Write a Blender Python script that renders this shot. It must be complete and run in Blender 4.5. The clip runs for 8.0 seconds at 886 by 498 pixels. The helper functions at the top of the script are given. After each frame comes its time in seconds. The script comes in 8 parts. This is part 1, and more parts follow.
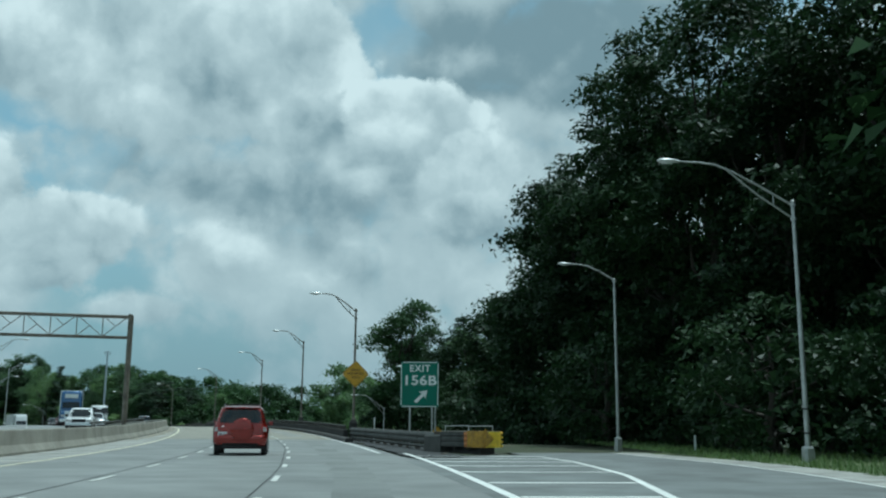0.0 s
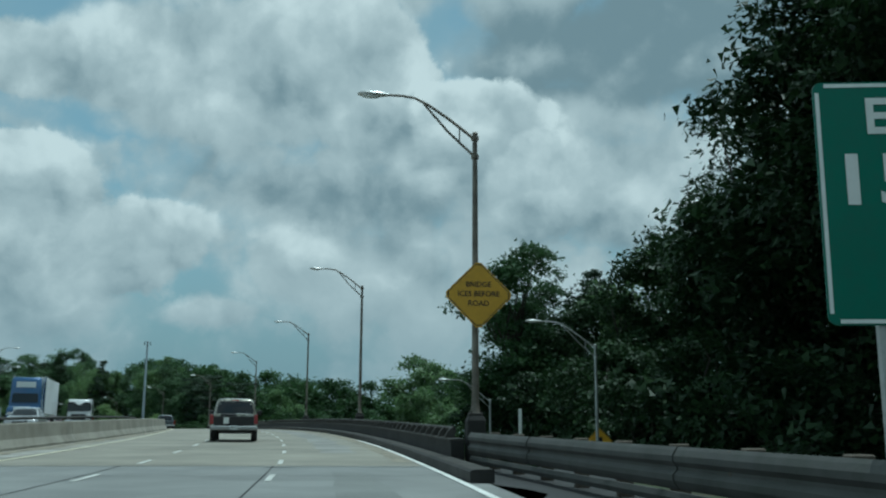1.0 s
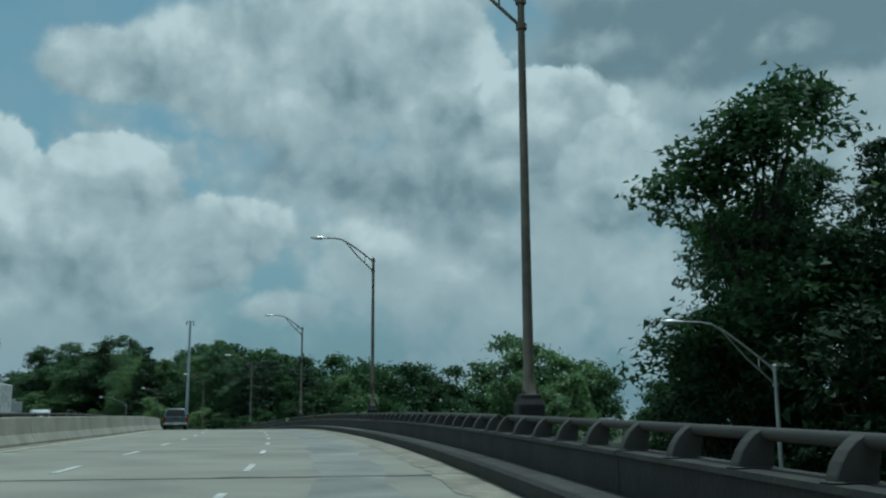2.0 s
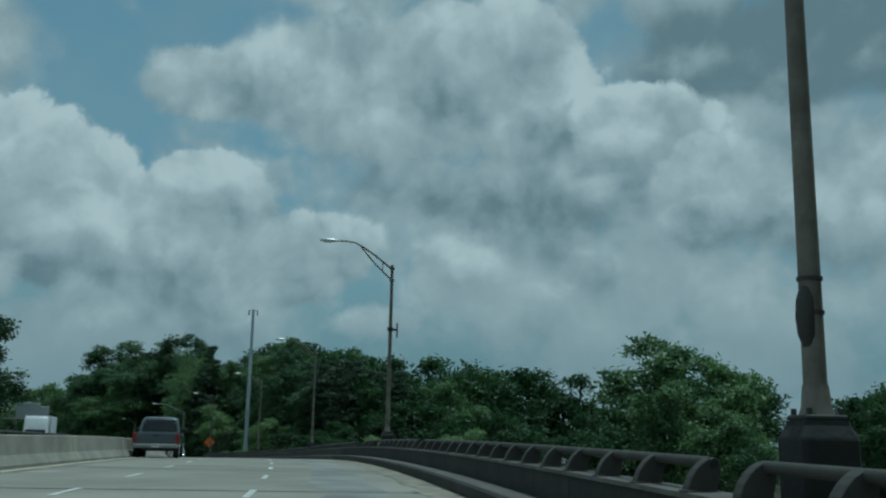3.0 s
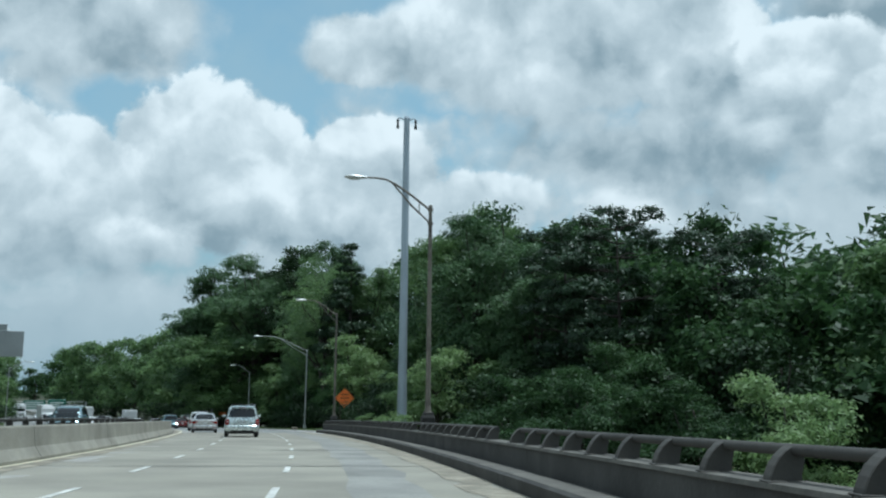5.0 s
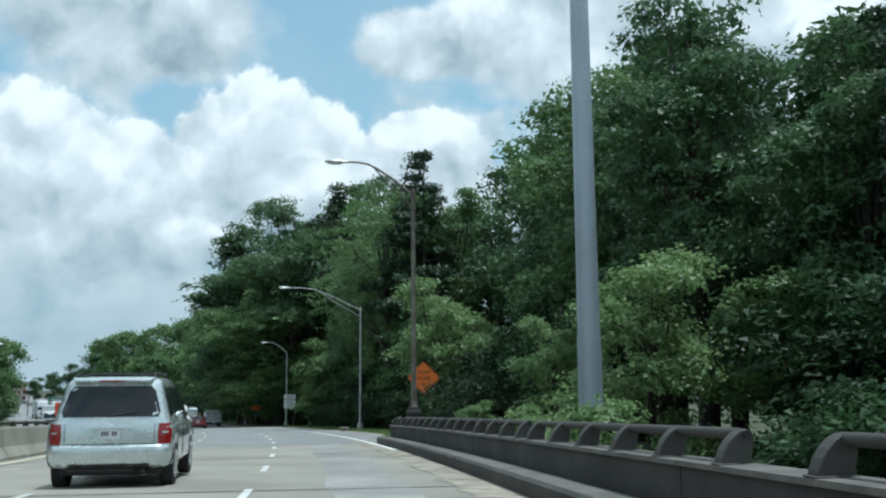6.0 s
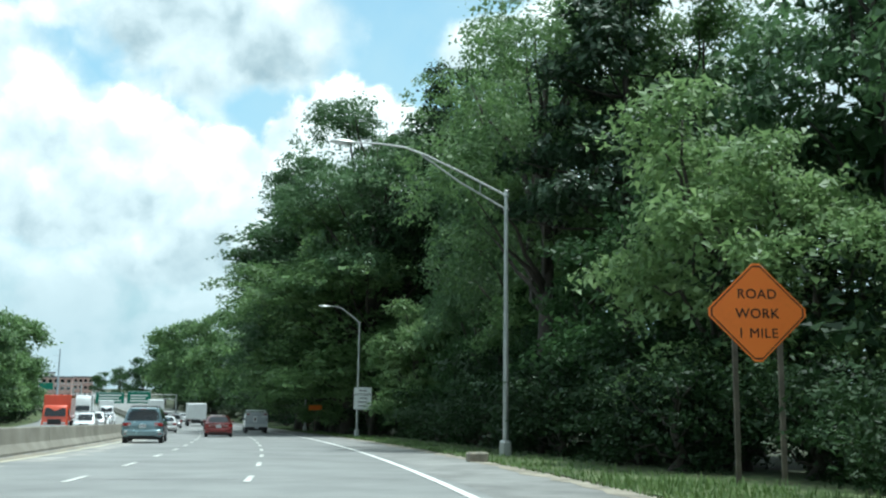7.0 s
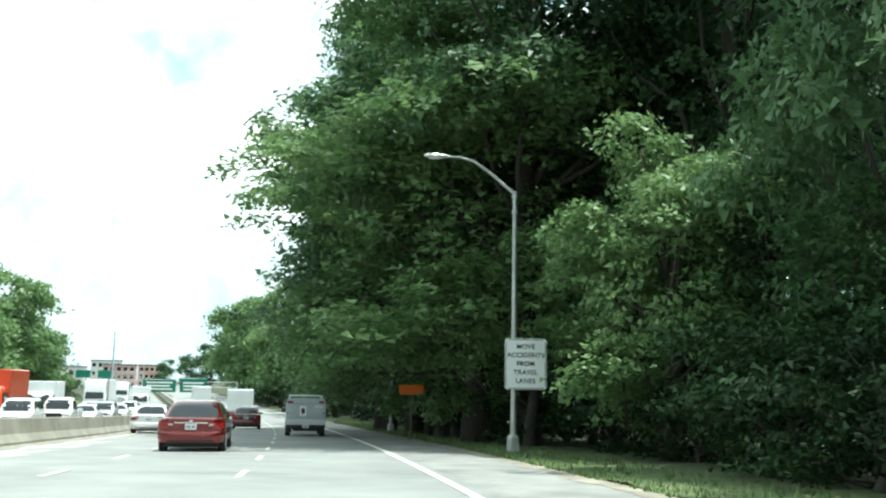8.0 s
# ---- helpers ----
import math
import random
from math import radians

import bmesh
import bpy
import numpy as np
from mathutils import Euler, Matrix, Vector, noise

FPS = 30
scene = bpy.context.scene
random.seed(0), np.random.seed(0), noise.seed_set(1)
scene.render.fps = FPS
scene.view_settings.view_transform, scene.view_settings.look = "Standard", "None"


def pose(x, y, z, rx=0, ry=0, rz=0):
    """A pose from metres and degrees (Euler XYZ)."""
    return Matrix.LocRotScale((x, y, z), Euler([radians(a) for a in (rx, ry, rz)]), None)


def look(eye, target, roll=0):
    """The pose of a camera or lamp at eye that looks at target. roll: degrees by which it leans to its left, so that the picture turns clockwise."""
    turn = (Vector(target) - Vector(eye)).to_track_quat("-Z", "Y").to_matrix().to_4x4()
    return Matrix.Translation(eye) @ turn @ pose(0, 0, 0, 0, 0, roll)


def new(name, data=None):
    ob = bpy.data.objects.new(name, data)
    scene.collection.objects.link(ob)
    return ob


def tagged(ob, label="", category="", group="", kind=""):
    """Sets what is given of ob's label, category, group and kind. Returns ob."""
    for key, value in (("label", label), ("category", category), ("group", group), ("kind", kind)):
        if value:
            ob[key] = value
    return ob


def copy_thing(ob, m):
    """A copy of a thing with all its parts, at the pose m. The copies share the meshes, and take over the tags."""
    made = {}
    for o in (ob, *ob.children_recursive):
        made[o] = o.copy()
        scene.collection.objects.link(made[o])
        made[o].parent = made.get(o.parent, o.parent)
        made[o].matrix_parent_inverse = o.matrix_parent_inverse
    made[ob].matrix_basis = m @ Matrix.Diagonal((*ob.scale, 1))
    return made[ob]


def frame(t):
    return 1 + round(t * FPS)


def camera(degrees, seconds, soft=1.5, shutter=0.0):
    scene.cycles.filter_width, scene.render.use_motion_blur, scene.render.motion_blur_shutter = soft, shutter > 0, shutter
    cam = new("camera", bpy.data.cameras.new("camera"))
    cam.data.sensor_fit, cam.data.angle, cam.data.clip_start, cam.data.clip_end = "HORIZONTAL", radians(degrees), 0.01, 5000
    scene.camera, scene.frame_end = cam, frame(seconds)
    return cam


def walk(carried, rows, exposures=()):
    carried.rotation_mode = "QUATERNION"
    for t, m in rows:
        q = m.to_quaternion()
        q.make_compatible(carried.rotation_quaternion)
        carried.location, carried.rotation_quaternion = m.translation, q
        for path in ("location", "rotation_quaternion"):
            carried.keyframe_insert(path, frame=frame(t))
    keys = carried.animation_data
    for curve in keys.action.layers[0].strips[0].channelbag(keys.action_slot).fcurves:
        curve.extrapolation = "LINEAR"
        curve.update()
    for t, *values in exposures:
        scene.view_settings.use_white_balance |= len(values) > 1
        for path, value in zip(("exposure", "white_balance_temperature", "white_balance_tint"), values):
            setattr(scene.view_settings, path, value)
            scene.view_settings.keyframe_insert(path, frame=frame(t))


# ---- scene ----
cam = camera(49.516, 8.0, soft=2.2)
ROWS = [
    (0, 0, 0, -1.786, 100.887, -0.418, -4.975),
    (0.1, -0.014, 3.92, -1.751, 100.852, -0.431, -4.798),
    (0.2, -0.057, 7.84, -1.717, 100.813, -0.447, -4.663),
    (0.3, -0.128, 11.758, -1.686, 100.776, -0.461, -4.515),
    (0.4, -0.226, 15.676, -1.655, 100.748, -0.468, -4.299),
    (0.5, -0.352, 19.592, -1.624, 100.738, -0.461, -3.96),
    (0.6, -0.505, 23.507, -1.593, 100.757, -0.438, -3.438),
    (0.7, -0.686, 27.421, -1.562, 100.801, -0.402, -2.769),
    (0.8, -0.895, 31.332, -1.528, 100.851, -0.357, -2.033),
    (0.9, -1.133, 35.242, -1.493, 100.888, -0.31, -1.311),
    (1, -1.399, 39.149, -1.454, 100.891, -0.264, -0.686),
    (1.1, -1.695, 43.054, -1.412, 100.848, -0.216, -0.17),
    (1.2, -2.021, 46.955, -1.367, 100.774, -0.162, 0.294),
    (1.3, -2.378, 50.854, -1.316, 100.685, -0.109, 0.732),
    (1.4, -2.769, 54.749, -1.26, 100.601, -0.062, 1.171),
    (1.5, -3.193, 58.64, -1.195, 100.539, -0.027, 1.636),
    (1.6, -3.652, 62.526, -1.124, 100.494, 0.016, 2.109),
    (1.7, -4.147, 66.408, -1.048, 100.449, 0.082, 2.557),
    (1.8, -4.679, 70.284, -0.968, 100.407, 0.163, 2.988),
    (1.9, -5.248, 74.154, -0.886, 100.372, 0.248, 3.406),
    (2, -5.855, 78.018, -0.802, 100.345, 0.328, 3.819),
    (2.1, -6.5, 81.875, -0.719, 100.332, 0.394, 4.232),
    (2.2, -7.184, 85.726, -0.638, 100.335, 0.436, 4.652),
    (2.3, -7.905, 89.568, -0.56, 100.357, 0.445, 5.084),
    (2.4, -8.664, 93.403, -0.487, 100.401, 0.411, 5.535),
    (2.5, -9.461, 97.23, -0.42, 100.472, 0.324, 6.01),
    (2.6, -10.294, 101.049, -0.361, 100.571, 0.176, 6.516),
    (2.7, -11.163, 104.859, -0.31, 100.702, -0.045, 7.06),
    (2.8, -12.067, 108.66, -0.261, 100.87, -0.346, 7.66),
    (2.9, -13.006, 112.452, -0.213, 101.11, -0.77, 8.319),
    (3, -13.98, 116.235, -0.167, 101.291, -1.135, 8.982),
    (3.1, -14.989, 120.008, -0.123, 101.218, -1.21, 9.593),
    (3.2, -16.033, 123.77, -0.082, 100.933, -1.049, 10.163),
    (3.3, -17.112, 127.523, -0.047, 100.539, -0.757, 10.717),
    (3.4, -18.224, 131.265, -0.016, 100.139, -0.436, 11.277),
    (3.5, -19.37, 134.996, 0.008, 99.836, -0.191, 11.867),
    (3.6, -20.549, 138.717, 0.025, 99.642, 0.009, 12.535),
    (3.7, -21.761, 142.426, 0.033, 99.487, 0.231, 13.265),
    (3.8, -23.004, 146.124, 0.033, 99.355, 0.432, 13.98),
    (3.9, -24.279, 149.811, 0.022, 99.229, 0.568, 14.607),
    (4, -25.584, 153.486, 0, 99.09, 0.594, 15.07),
    (4.1, -26.919, 157.15, -0.034, 98.935, 0.488, 15.332),
    (4.2, -28.283, 160.803, -0.082, 98.789, 0.347, 15.546),
    (4.3, -29.675, 164.444, -0.141, 98.682, 0.218, 15.837),
    (4.4, -31.094, 168.075, -0.209, 98.618, 0.067, 16.187),
    (4.5, -32.539, 171.694, -0.287, 98.588, -0.095, 16.584),
    (4.6, -34.01, 175.302, -0.371, 98.583, -0.254, 17.016),
    (4.7, -35.507, 178.899, -0.461, 98.593, -0.399, 17.472),
    (4.8, -37.029, 182.485, -0.555, 98.608, -0.516, 17.938),
    (4.9, -38.576, 186.059, -0.651, 98.62, -0.592, 18.404),
    (5, -40.148, 189.621, -0.748, 98.619, -0.616, 18.856),
    (5.1, -41.746, 193.172, -0.845, 98.595, -0.574, 19.284),
    (5.2, -43.368, 196.71, -0.94, 98.538, -0.455, 19.675),
    (5.3, -45.016, 200.236, -1.032, 98.44, -0.245, 20.017),
    (5.4, -46.689, 203.749, -1.12, 98.297, 0.079, 20.311),
    (5.5, -48.388, 207.249, -1.209, 98.164, 0.389, 20.604),
    (5.6, -50.112, 210.736, -1.298, 98.091, 0.536, 20.927),
    (5.7, -51.861, 214.21, -1.389, 98.063, 0.557, 21.273),
    (5.8, -53.634, 217.67, -1.481, 98.068, 0.516, 21.644),
    (5.9, -55.432, 221.117, -1.574, 98.092, 0.479, 22.043),
    (6, -57.255, 224.55, -1.668, 98.12, 0.51, 22.474),
    (6.1, -59.102, 227.97, -1.764, 98.193, 0.686, 22.968),
    (6.2, -60.974, 231.375, -1.861, 98.321, 0.962, 23.526),
    (6.3, -62.871, 234.765, -1.96, 98.442, 1.226, 24.105),
    (6.4, -64.794, 238.139, -2.06, 98.497, 1.365, 24.664),
    (6.5, -66.743, 241.498, -2.162, 98.426, 1.266, 25.157),
    (6.6, -68.719, 244.84, -2.266, 98.1, 0.841, 25.568),
    (6.7, -70.723, 248.165, -2.371, 97.687, 0.254, 25.949),
    (6.8, -72.755, 251.472, -2.479, 97.571, -0.231, 26.361),
    (6.9, -74.816, 254.76, -2.59, 97.987, -0.528, 26.828),
    (7, -76.907, 258.028, -2.703, 98.483, -0.716, 27.312),
    (7.1, -79.028, 261.275, -2.818, 98.681, -0.701, 27.801),
    (7.2, -81.18, 264.501, -2.934, 98.69, -0.486, 28.298),
    (7.3, -83.363, 267.706, -3.052, 98.586, -0.197, 28.794),
    (7.4, -85.576, 270.888, -3.17, 98.443, 0.041, 29.28),
    (7.5, -87.821, 274.047, -3.289, 98.336, 0.103, 29.748),
    (7.6, -90.097, 277.184, -3.408, 98.25, -0.039, 30.177),
    (7.7, -92.403, 280.296, -3.527, 98.15, -0.274, 30.588),
    (7.8, -94.74, 283.386, -3.646, 98.082, -0.518, 31.039),
    (7.9, -97.106, 286.451, -3.764, 98.07, -0.744, 31.559),
    (8, -99.502, 289.492, -3.88, 98.075, -0.975, 32.094),
]
walk(cam, [(t, pose(x, y, z, rx, ry, rz)) for t, x, y, z, rx, ry, rz in ROWS],
     exposures=((0.0, -0.70, 5300, -9), (1.0, -0.92, 5270, -10), (1.7, -1.02, 5250, -10), (3.0, -1.38, 5100, -13), (3.6, -1.17, 5250, -11), (4.2, -0.86, 5500, -7), (5.3, -0.40, 5450, 3),
                (6.6, -0.06, 5550, 0), (7.2, 0.32, 5700, -3), (7.5, 0.48, 5800, -3), (8.0, 0.95, 6000, -3)))

# ---- light: high midday sun from the right and ahead, broken cumulus ----
SUN_EL, SUN_AZ = 77.0, 58.0          # azimuth clockwise from +Y
sun_dir = Vector((math.sin(radians(SUN_AZ)) * math.cos(radians(SUN_EL)), math.cos(radians(SUN_AZ)) * math.cos(radians(SUN_EL)), math.sin(radians(SUN_EL))))
sun_data = bpy.data.lights.new("sun", "SUN")
sun_data.energy, sun_data.angle, sun_data.color = 4.2, radians(0.53), (1.0, 0.96, 0.9)
sun = new("sun", sun_data)
sun.matrix_world = look(sun_dir * 300, (0, 0, 0))

world = bpy.data.worlds.new("sky")
scene.world = world
world.use_nodes = True
wt = world.node_tree
wt.nodes.clear()


def wmath(op, a, b=None, c=None, clamp=False):
    n = wt.nodes.new("ShaderNodeMath")
    n.operation, n.use_clamp = op, clamp
    for i, v in enumerate((a, b, c)):
        if v is None:
            continue
        if isinstance(v, (int, float)):
            n.inputs[i].default_value = v
        else:
            wt.links.new(v, n.inputs[i])
    return n.outputs[0]


def wvec(op, a, b, out=0):
    n = wt.nodes.new("ShaderNodeVectorMath")
    n.operation = op
    for i, v in enumerate((a, b)):
        if isinstance(v, (tuple, list, Vector)):
            n.inputs[i].default_value = tuple(v)
        elif isinstance(v, (int, float)):
            n.inputs["Scale"].default_value = v
        else:
            wt.links.new(v, n.inputs[i])
    return n.outputs[out]


def wnoise(vec, scale, detail=4.0, rough=0.55, colour=False):
    n = wt.nodes.new("ShaderNodeTexNoise")
    n.inputs["Scale"].default_value, n.inputs["Detail"].default_value, n.inputs["Roughness"].default_value = scale, detail, rough
    wt.links.new(vec, n.inputs["Vector"])
    return n.outputs[1 if colour else 0]


def wpuff(vec, scale):
    n = wt.nodes.new("ShaderNodeTexVoronoi")
    n.feature = "SMOOTH_F1"
    n.inputs["Scale"].default_value, n.inputs["Smoothness"].default_value = scale, 0.35
    wt.links.new(vec, n.inputs["Vector"])
    return n.outputs["Distance"]


def way(az, el):
    a, e = radians(az), radians(el)
    return Vector((-math.sin(a) * math.cos(e), math.cos(a) * math.cos(e), math.sin(e)))


def wstep(v, lo, hi):
    n = wt.nodes.new("ShaderNodeMapRange")
    n.interpolation_type = "SMOOTHSTEP"
    n.inputs[1].default_value, n.inputs[2].default_value = lo, hi
    wt.links.new(v, n.inputs[0])
    return n.outputs[0]


def wmix(fac, a, b):
    n = wt.nodes.new("ShaderNodeMix")
    n.data_type = "RGBA"
    wt.links.new(fac, n.inputs[0])
    for i, v in ((6, a), (7, b)):
        if isinstance(v, tuple):
            n.inputs[i].default_value = (*v, 1)
        else:
            wt.links.new(v, n.inputs[i])
    return n.outputs[2]


def build_sky():
    view = wt.nodes.new("ShaderNodeTexCoord").outputs["Generated"]
    axes = wt.nodes.new("ShaderNodeSeparateXYZ")
    wt.links.new(view, axes.inputs[0])
    height = axes.outputs[2]

    # azimuth to the left of +Y and elevation, in degrees, with edges broken up by swirls
    azimuth = wmath("MULTIPLY", wmath("ARCTAN2", wmath("MULTIPLY", axes.outputs[0], -1.0), axes.outputs[1]), 57.296)
    elevation = wmath("MULTIPLY", wmath("ARCSINE", height), 57.296)
    flat = wt.nodes.new("ShaderNodeCombineXYZ")
    wt.links.new(azimuth, flat.inputs[0])
    wt.links.new(elevation, flat.inputs[1])
    swirl = wvec("SUBTRACT", wnoise(view, 8.0, 6.0, 0.6, True), (0.5, 0.5, 0.5))
    place = wvec("ADD", flat.outputs[0], wvec("MULTIPLY", swirl, (6.5, 4.6, 0.0)))
    bent = wvec("ADD", view, wvec("SCALE", swirl, 0.06))

    def billow(vec):
        d = wmath("MULTIPLY", wmath("SUBTRACT", wnoise(vec, 11.0, 7.0, 0.56), 0.5), 0.95)
        for scale, weight in ((12.0, 0.46), (26.0, 0.22), (58.0, 0.09)):
            d = wmath("MULTIPLY_ADD", wmath("SUBTRACT", 0.42, wpuff(vec, scale)), weight, d)
        return d
    here = billow(bent)
    edge = wmath("SUBTRACT", here, billow(wvec("ADD", bent, tuple(sun_dir * 0.034))))

    def heap(az, el, rx, ry):
        q = wvec("MULTIPLY", wvec("SUBTRACT", place, (az, el, 0.0)), (1.0 / rx, 1.0 / ry, 0.0))
        n = wt.nodes.new("ShaderNodeVectorMath")
        n.operation = "LENGTH"
        wt.links.new(q, n.inputs[0])
        up = wt.nodes.new("ShaderNodeSeparateXYZ")
        wt.links.new(q, up.inputs[0])
        return wmath("SUBTRACT", 1.0, n.outputs["Value"]), up.outputs[1]

    # a loose layer of broken cloud all round
    loose = wmath("ADD", wnoise(bent, 4.6, 7.0, 0.55), wmath("MULTIPLY", here, 0.35))
    mask = wstep(loose, 0.30, 0.50)
    light = wmath("MULTIPLY_ADD", edge, 0.8, 0.46)

    # clear gaps: azimuth, elevation, half width, half height
    for az, el, rx, ry in ((29.5, 20.5, 5.0, 6.0), (23.0, 23.5, 7.0, 2.6), (-1.4, 23.0, 3.2, 3.0), (28.2, 15.5, 1.8, 2.6), (38.0, 16.2, 4.0, 2.0), (49.0, 18.4, 5.0, 1.8), (26.5, 25.5, 9.0, 3.0), (20.0, 17.6, 4.5, 1.5)):
        d, up = heap(az, el, rx, ry)
        mask = wmath("MULTIPLY", mask, wmath("SUBTRACT", 1.0, wstep(wmath("MULTIPLY_ADD", here, -0.4, d), 0.0, 0.55)))

    # cumulus: azimuth, elevation, half width, half height, sharpness of the edge, brightness of body, of the lit top
    banks = ((-14.0, 22.5, 14.0, 3.8, 0.40, -0.34, 0.06), (-13.0, 13.6, 8.0, 4.6, 0.45, 0.30, 0.16), (6.0, 14.0, 14.0, 3.6, 0.55, 0.20, 0.10), (41.5, 21.0, 8.5, 3.9, 0.30, 0.30, 0.10), (42.0, 8.5, 9.0, 3.6, 0.50, 0.30, 0.10), (24.0, 7.6, 9.0, 2.4, 0.5, 0.22, 0.10),
             (12.5, 20.6, 10.0, 4.4, 0.28, 0.36, 0.16), (23.6, 20.2, 4.6, 1.9, 0.26, 0.36, 0.14), (19.0, 20.4, 5.0, 2.8, 0.3, 0.36, 0.14), (58.0, 15.0, 9.0, 7.0, 0.3, 0.4, 0.2))
    heads = ((4.6, 21.6, 4.6, 4.3, 0.16, 0.48, 0.24), (9.5, 23.0, 4.0, 2.8, 0.2, 0.48, 0.16), (-2.6, 17.7, 4.4, 2.9, 0.12, 0.52, 0.30), (-6.8, 14.2, 3.0, 3.1, 0.18, 0.42, 0.22), (-6.2, 16.8, 1.4, 0.9, 0.5, 0.60, 0.2), (0.2, 15.0, 2.2, 0.9, 0.7, 0.46, 0.2),
             (32.7, 13.0, 5.2, 4.9, 0.10, 0.46, 0.34), (45.5, 12.0, 3.8, 4.5, 0.12, 0.50, 0.30), (40.6, 11.4, 4.2, 3.5, 0.14, 0.50, 0.26), (30.0, 11.4, 3.4, 2.6, 0.2, 0.42, 0.2), (50.5, 12.0, 4.0, 4.2, 0.14, 0.5, 0.3))
    humps = ((23.6, 12.0, 4.6, 4.2, 0.12, 0.44, 0.32), (17.6, 10.6, 4.0, 2.9, 0.16, 0.42, 0.28), (8.2, 10.8, 3.6, 1.7, 0.6, 0.40, 0.16), (0.2, 9.6, 2.4, 1.7, 0.6, 0.40, 0.18), (36.5, 8.2, 3.6, 1.8, 0.4, 0.46, 0.14), (13.0, 7.0, 3.2, 1.1, 0.5, 0.42, 0.14), (29.0, 7.4, 3.0, 1.3, 0.5, 0.42, 0.14))
    for az, el, rx, ry, soft, body, lit in banks + heads + humps:
        d, up = heap(az, el, rx, ry)
        m = wstep(wmath("MULTIPLY_ADD", here, 0.6, d), -0.22, soft * 1.3 - 0.20)
        glow = wmath("MULTIPLY_ADD", edge, 1.25, wmath("MULTIPLY_ADD", here, 0.28, wmath("MULTIPLY_ADD", up, lit * 1.25, body + 0.13)))
        light = wmath("ADD", wmath("MULTIPLY", glow, m), wmath("MULTIPLY", light, wmath("SUBTRACT", 1.0, m)))
        mask = wmath("MAXIMUM", mask, m)
    light = wmath("MULTIPLY_ADD", wmath("SUBTRACT", wnoise(view, 40.0, 5.0, 0.6), 0.5), 0.14, light)

    nish = wt.nodes.new("ShaderNodeTexSky")
    nish.sky_type, nish.sun_disc = "NISHITA", False
    nish.sun_elevation, nish.sun_rotation = radians(SUN_EL), radians(SUN_AZ)
    nish.air_density, nish.dust_density = 1.0, 1.2
    clear = wvec("MULTIPLY", nish.outputs[0], (0.165, 0.205, 0.172))
    veil = wstep(wnoise(view, 7.0, 5.0, 0.6), 0.25, 0.75)
    blue = wmix(wmath("MULTIPLY_ADD", veil, 0.34, 0.36), clear, (0.55, 0.70, 0.74))
    haze = wmix(wstep(height, 0.26, 0.0), blue, (0.40, 0.53, 0.57))
    cloud = wmix(wstep(light, -0.25, 0.62), (0.38, 0.47, 0.50), (0.82, 0.87, 0.855))
    cloud = wmix(wstep(light, 0.45, 1.10), cloud, (1.24, 1.24, 1.18))
    low = wmix(wmath("MULTIPLY", wstep(height, 0.17, 0.03), 0.85), cloud, (0.56, 0.66, 0.68))
    sky = wmix(mask, haze, low)
    below = wmix(wstep(height, -0.12, 0.0), (0.16, 0.18, 0.15), sky)
    back = wt.nodes.new("ShaderNodeBackground")
    back.inputs[1].default_value = 1.0
    wt.links.new(below, back.inputs[0])
    out = wt.nodes.new("ShaderNodeOutputWorld")
    wt.links.new(back.outputs[0], out.inputs[0])


build_sky()

# ---- materials ----


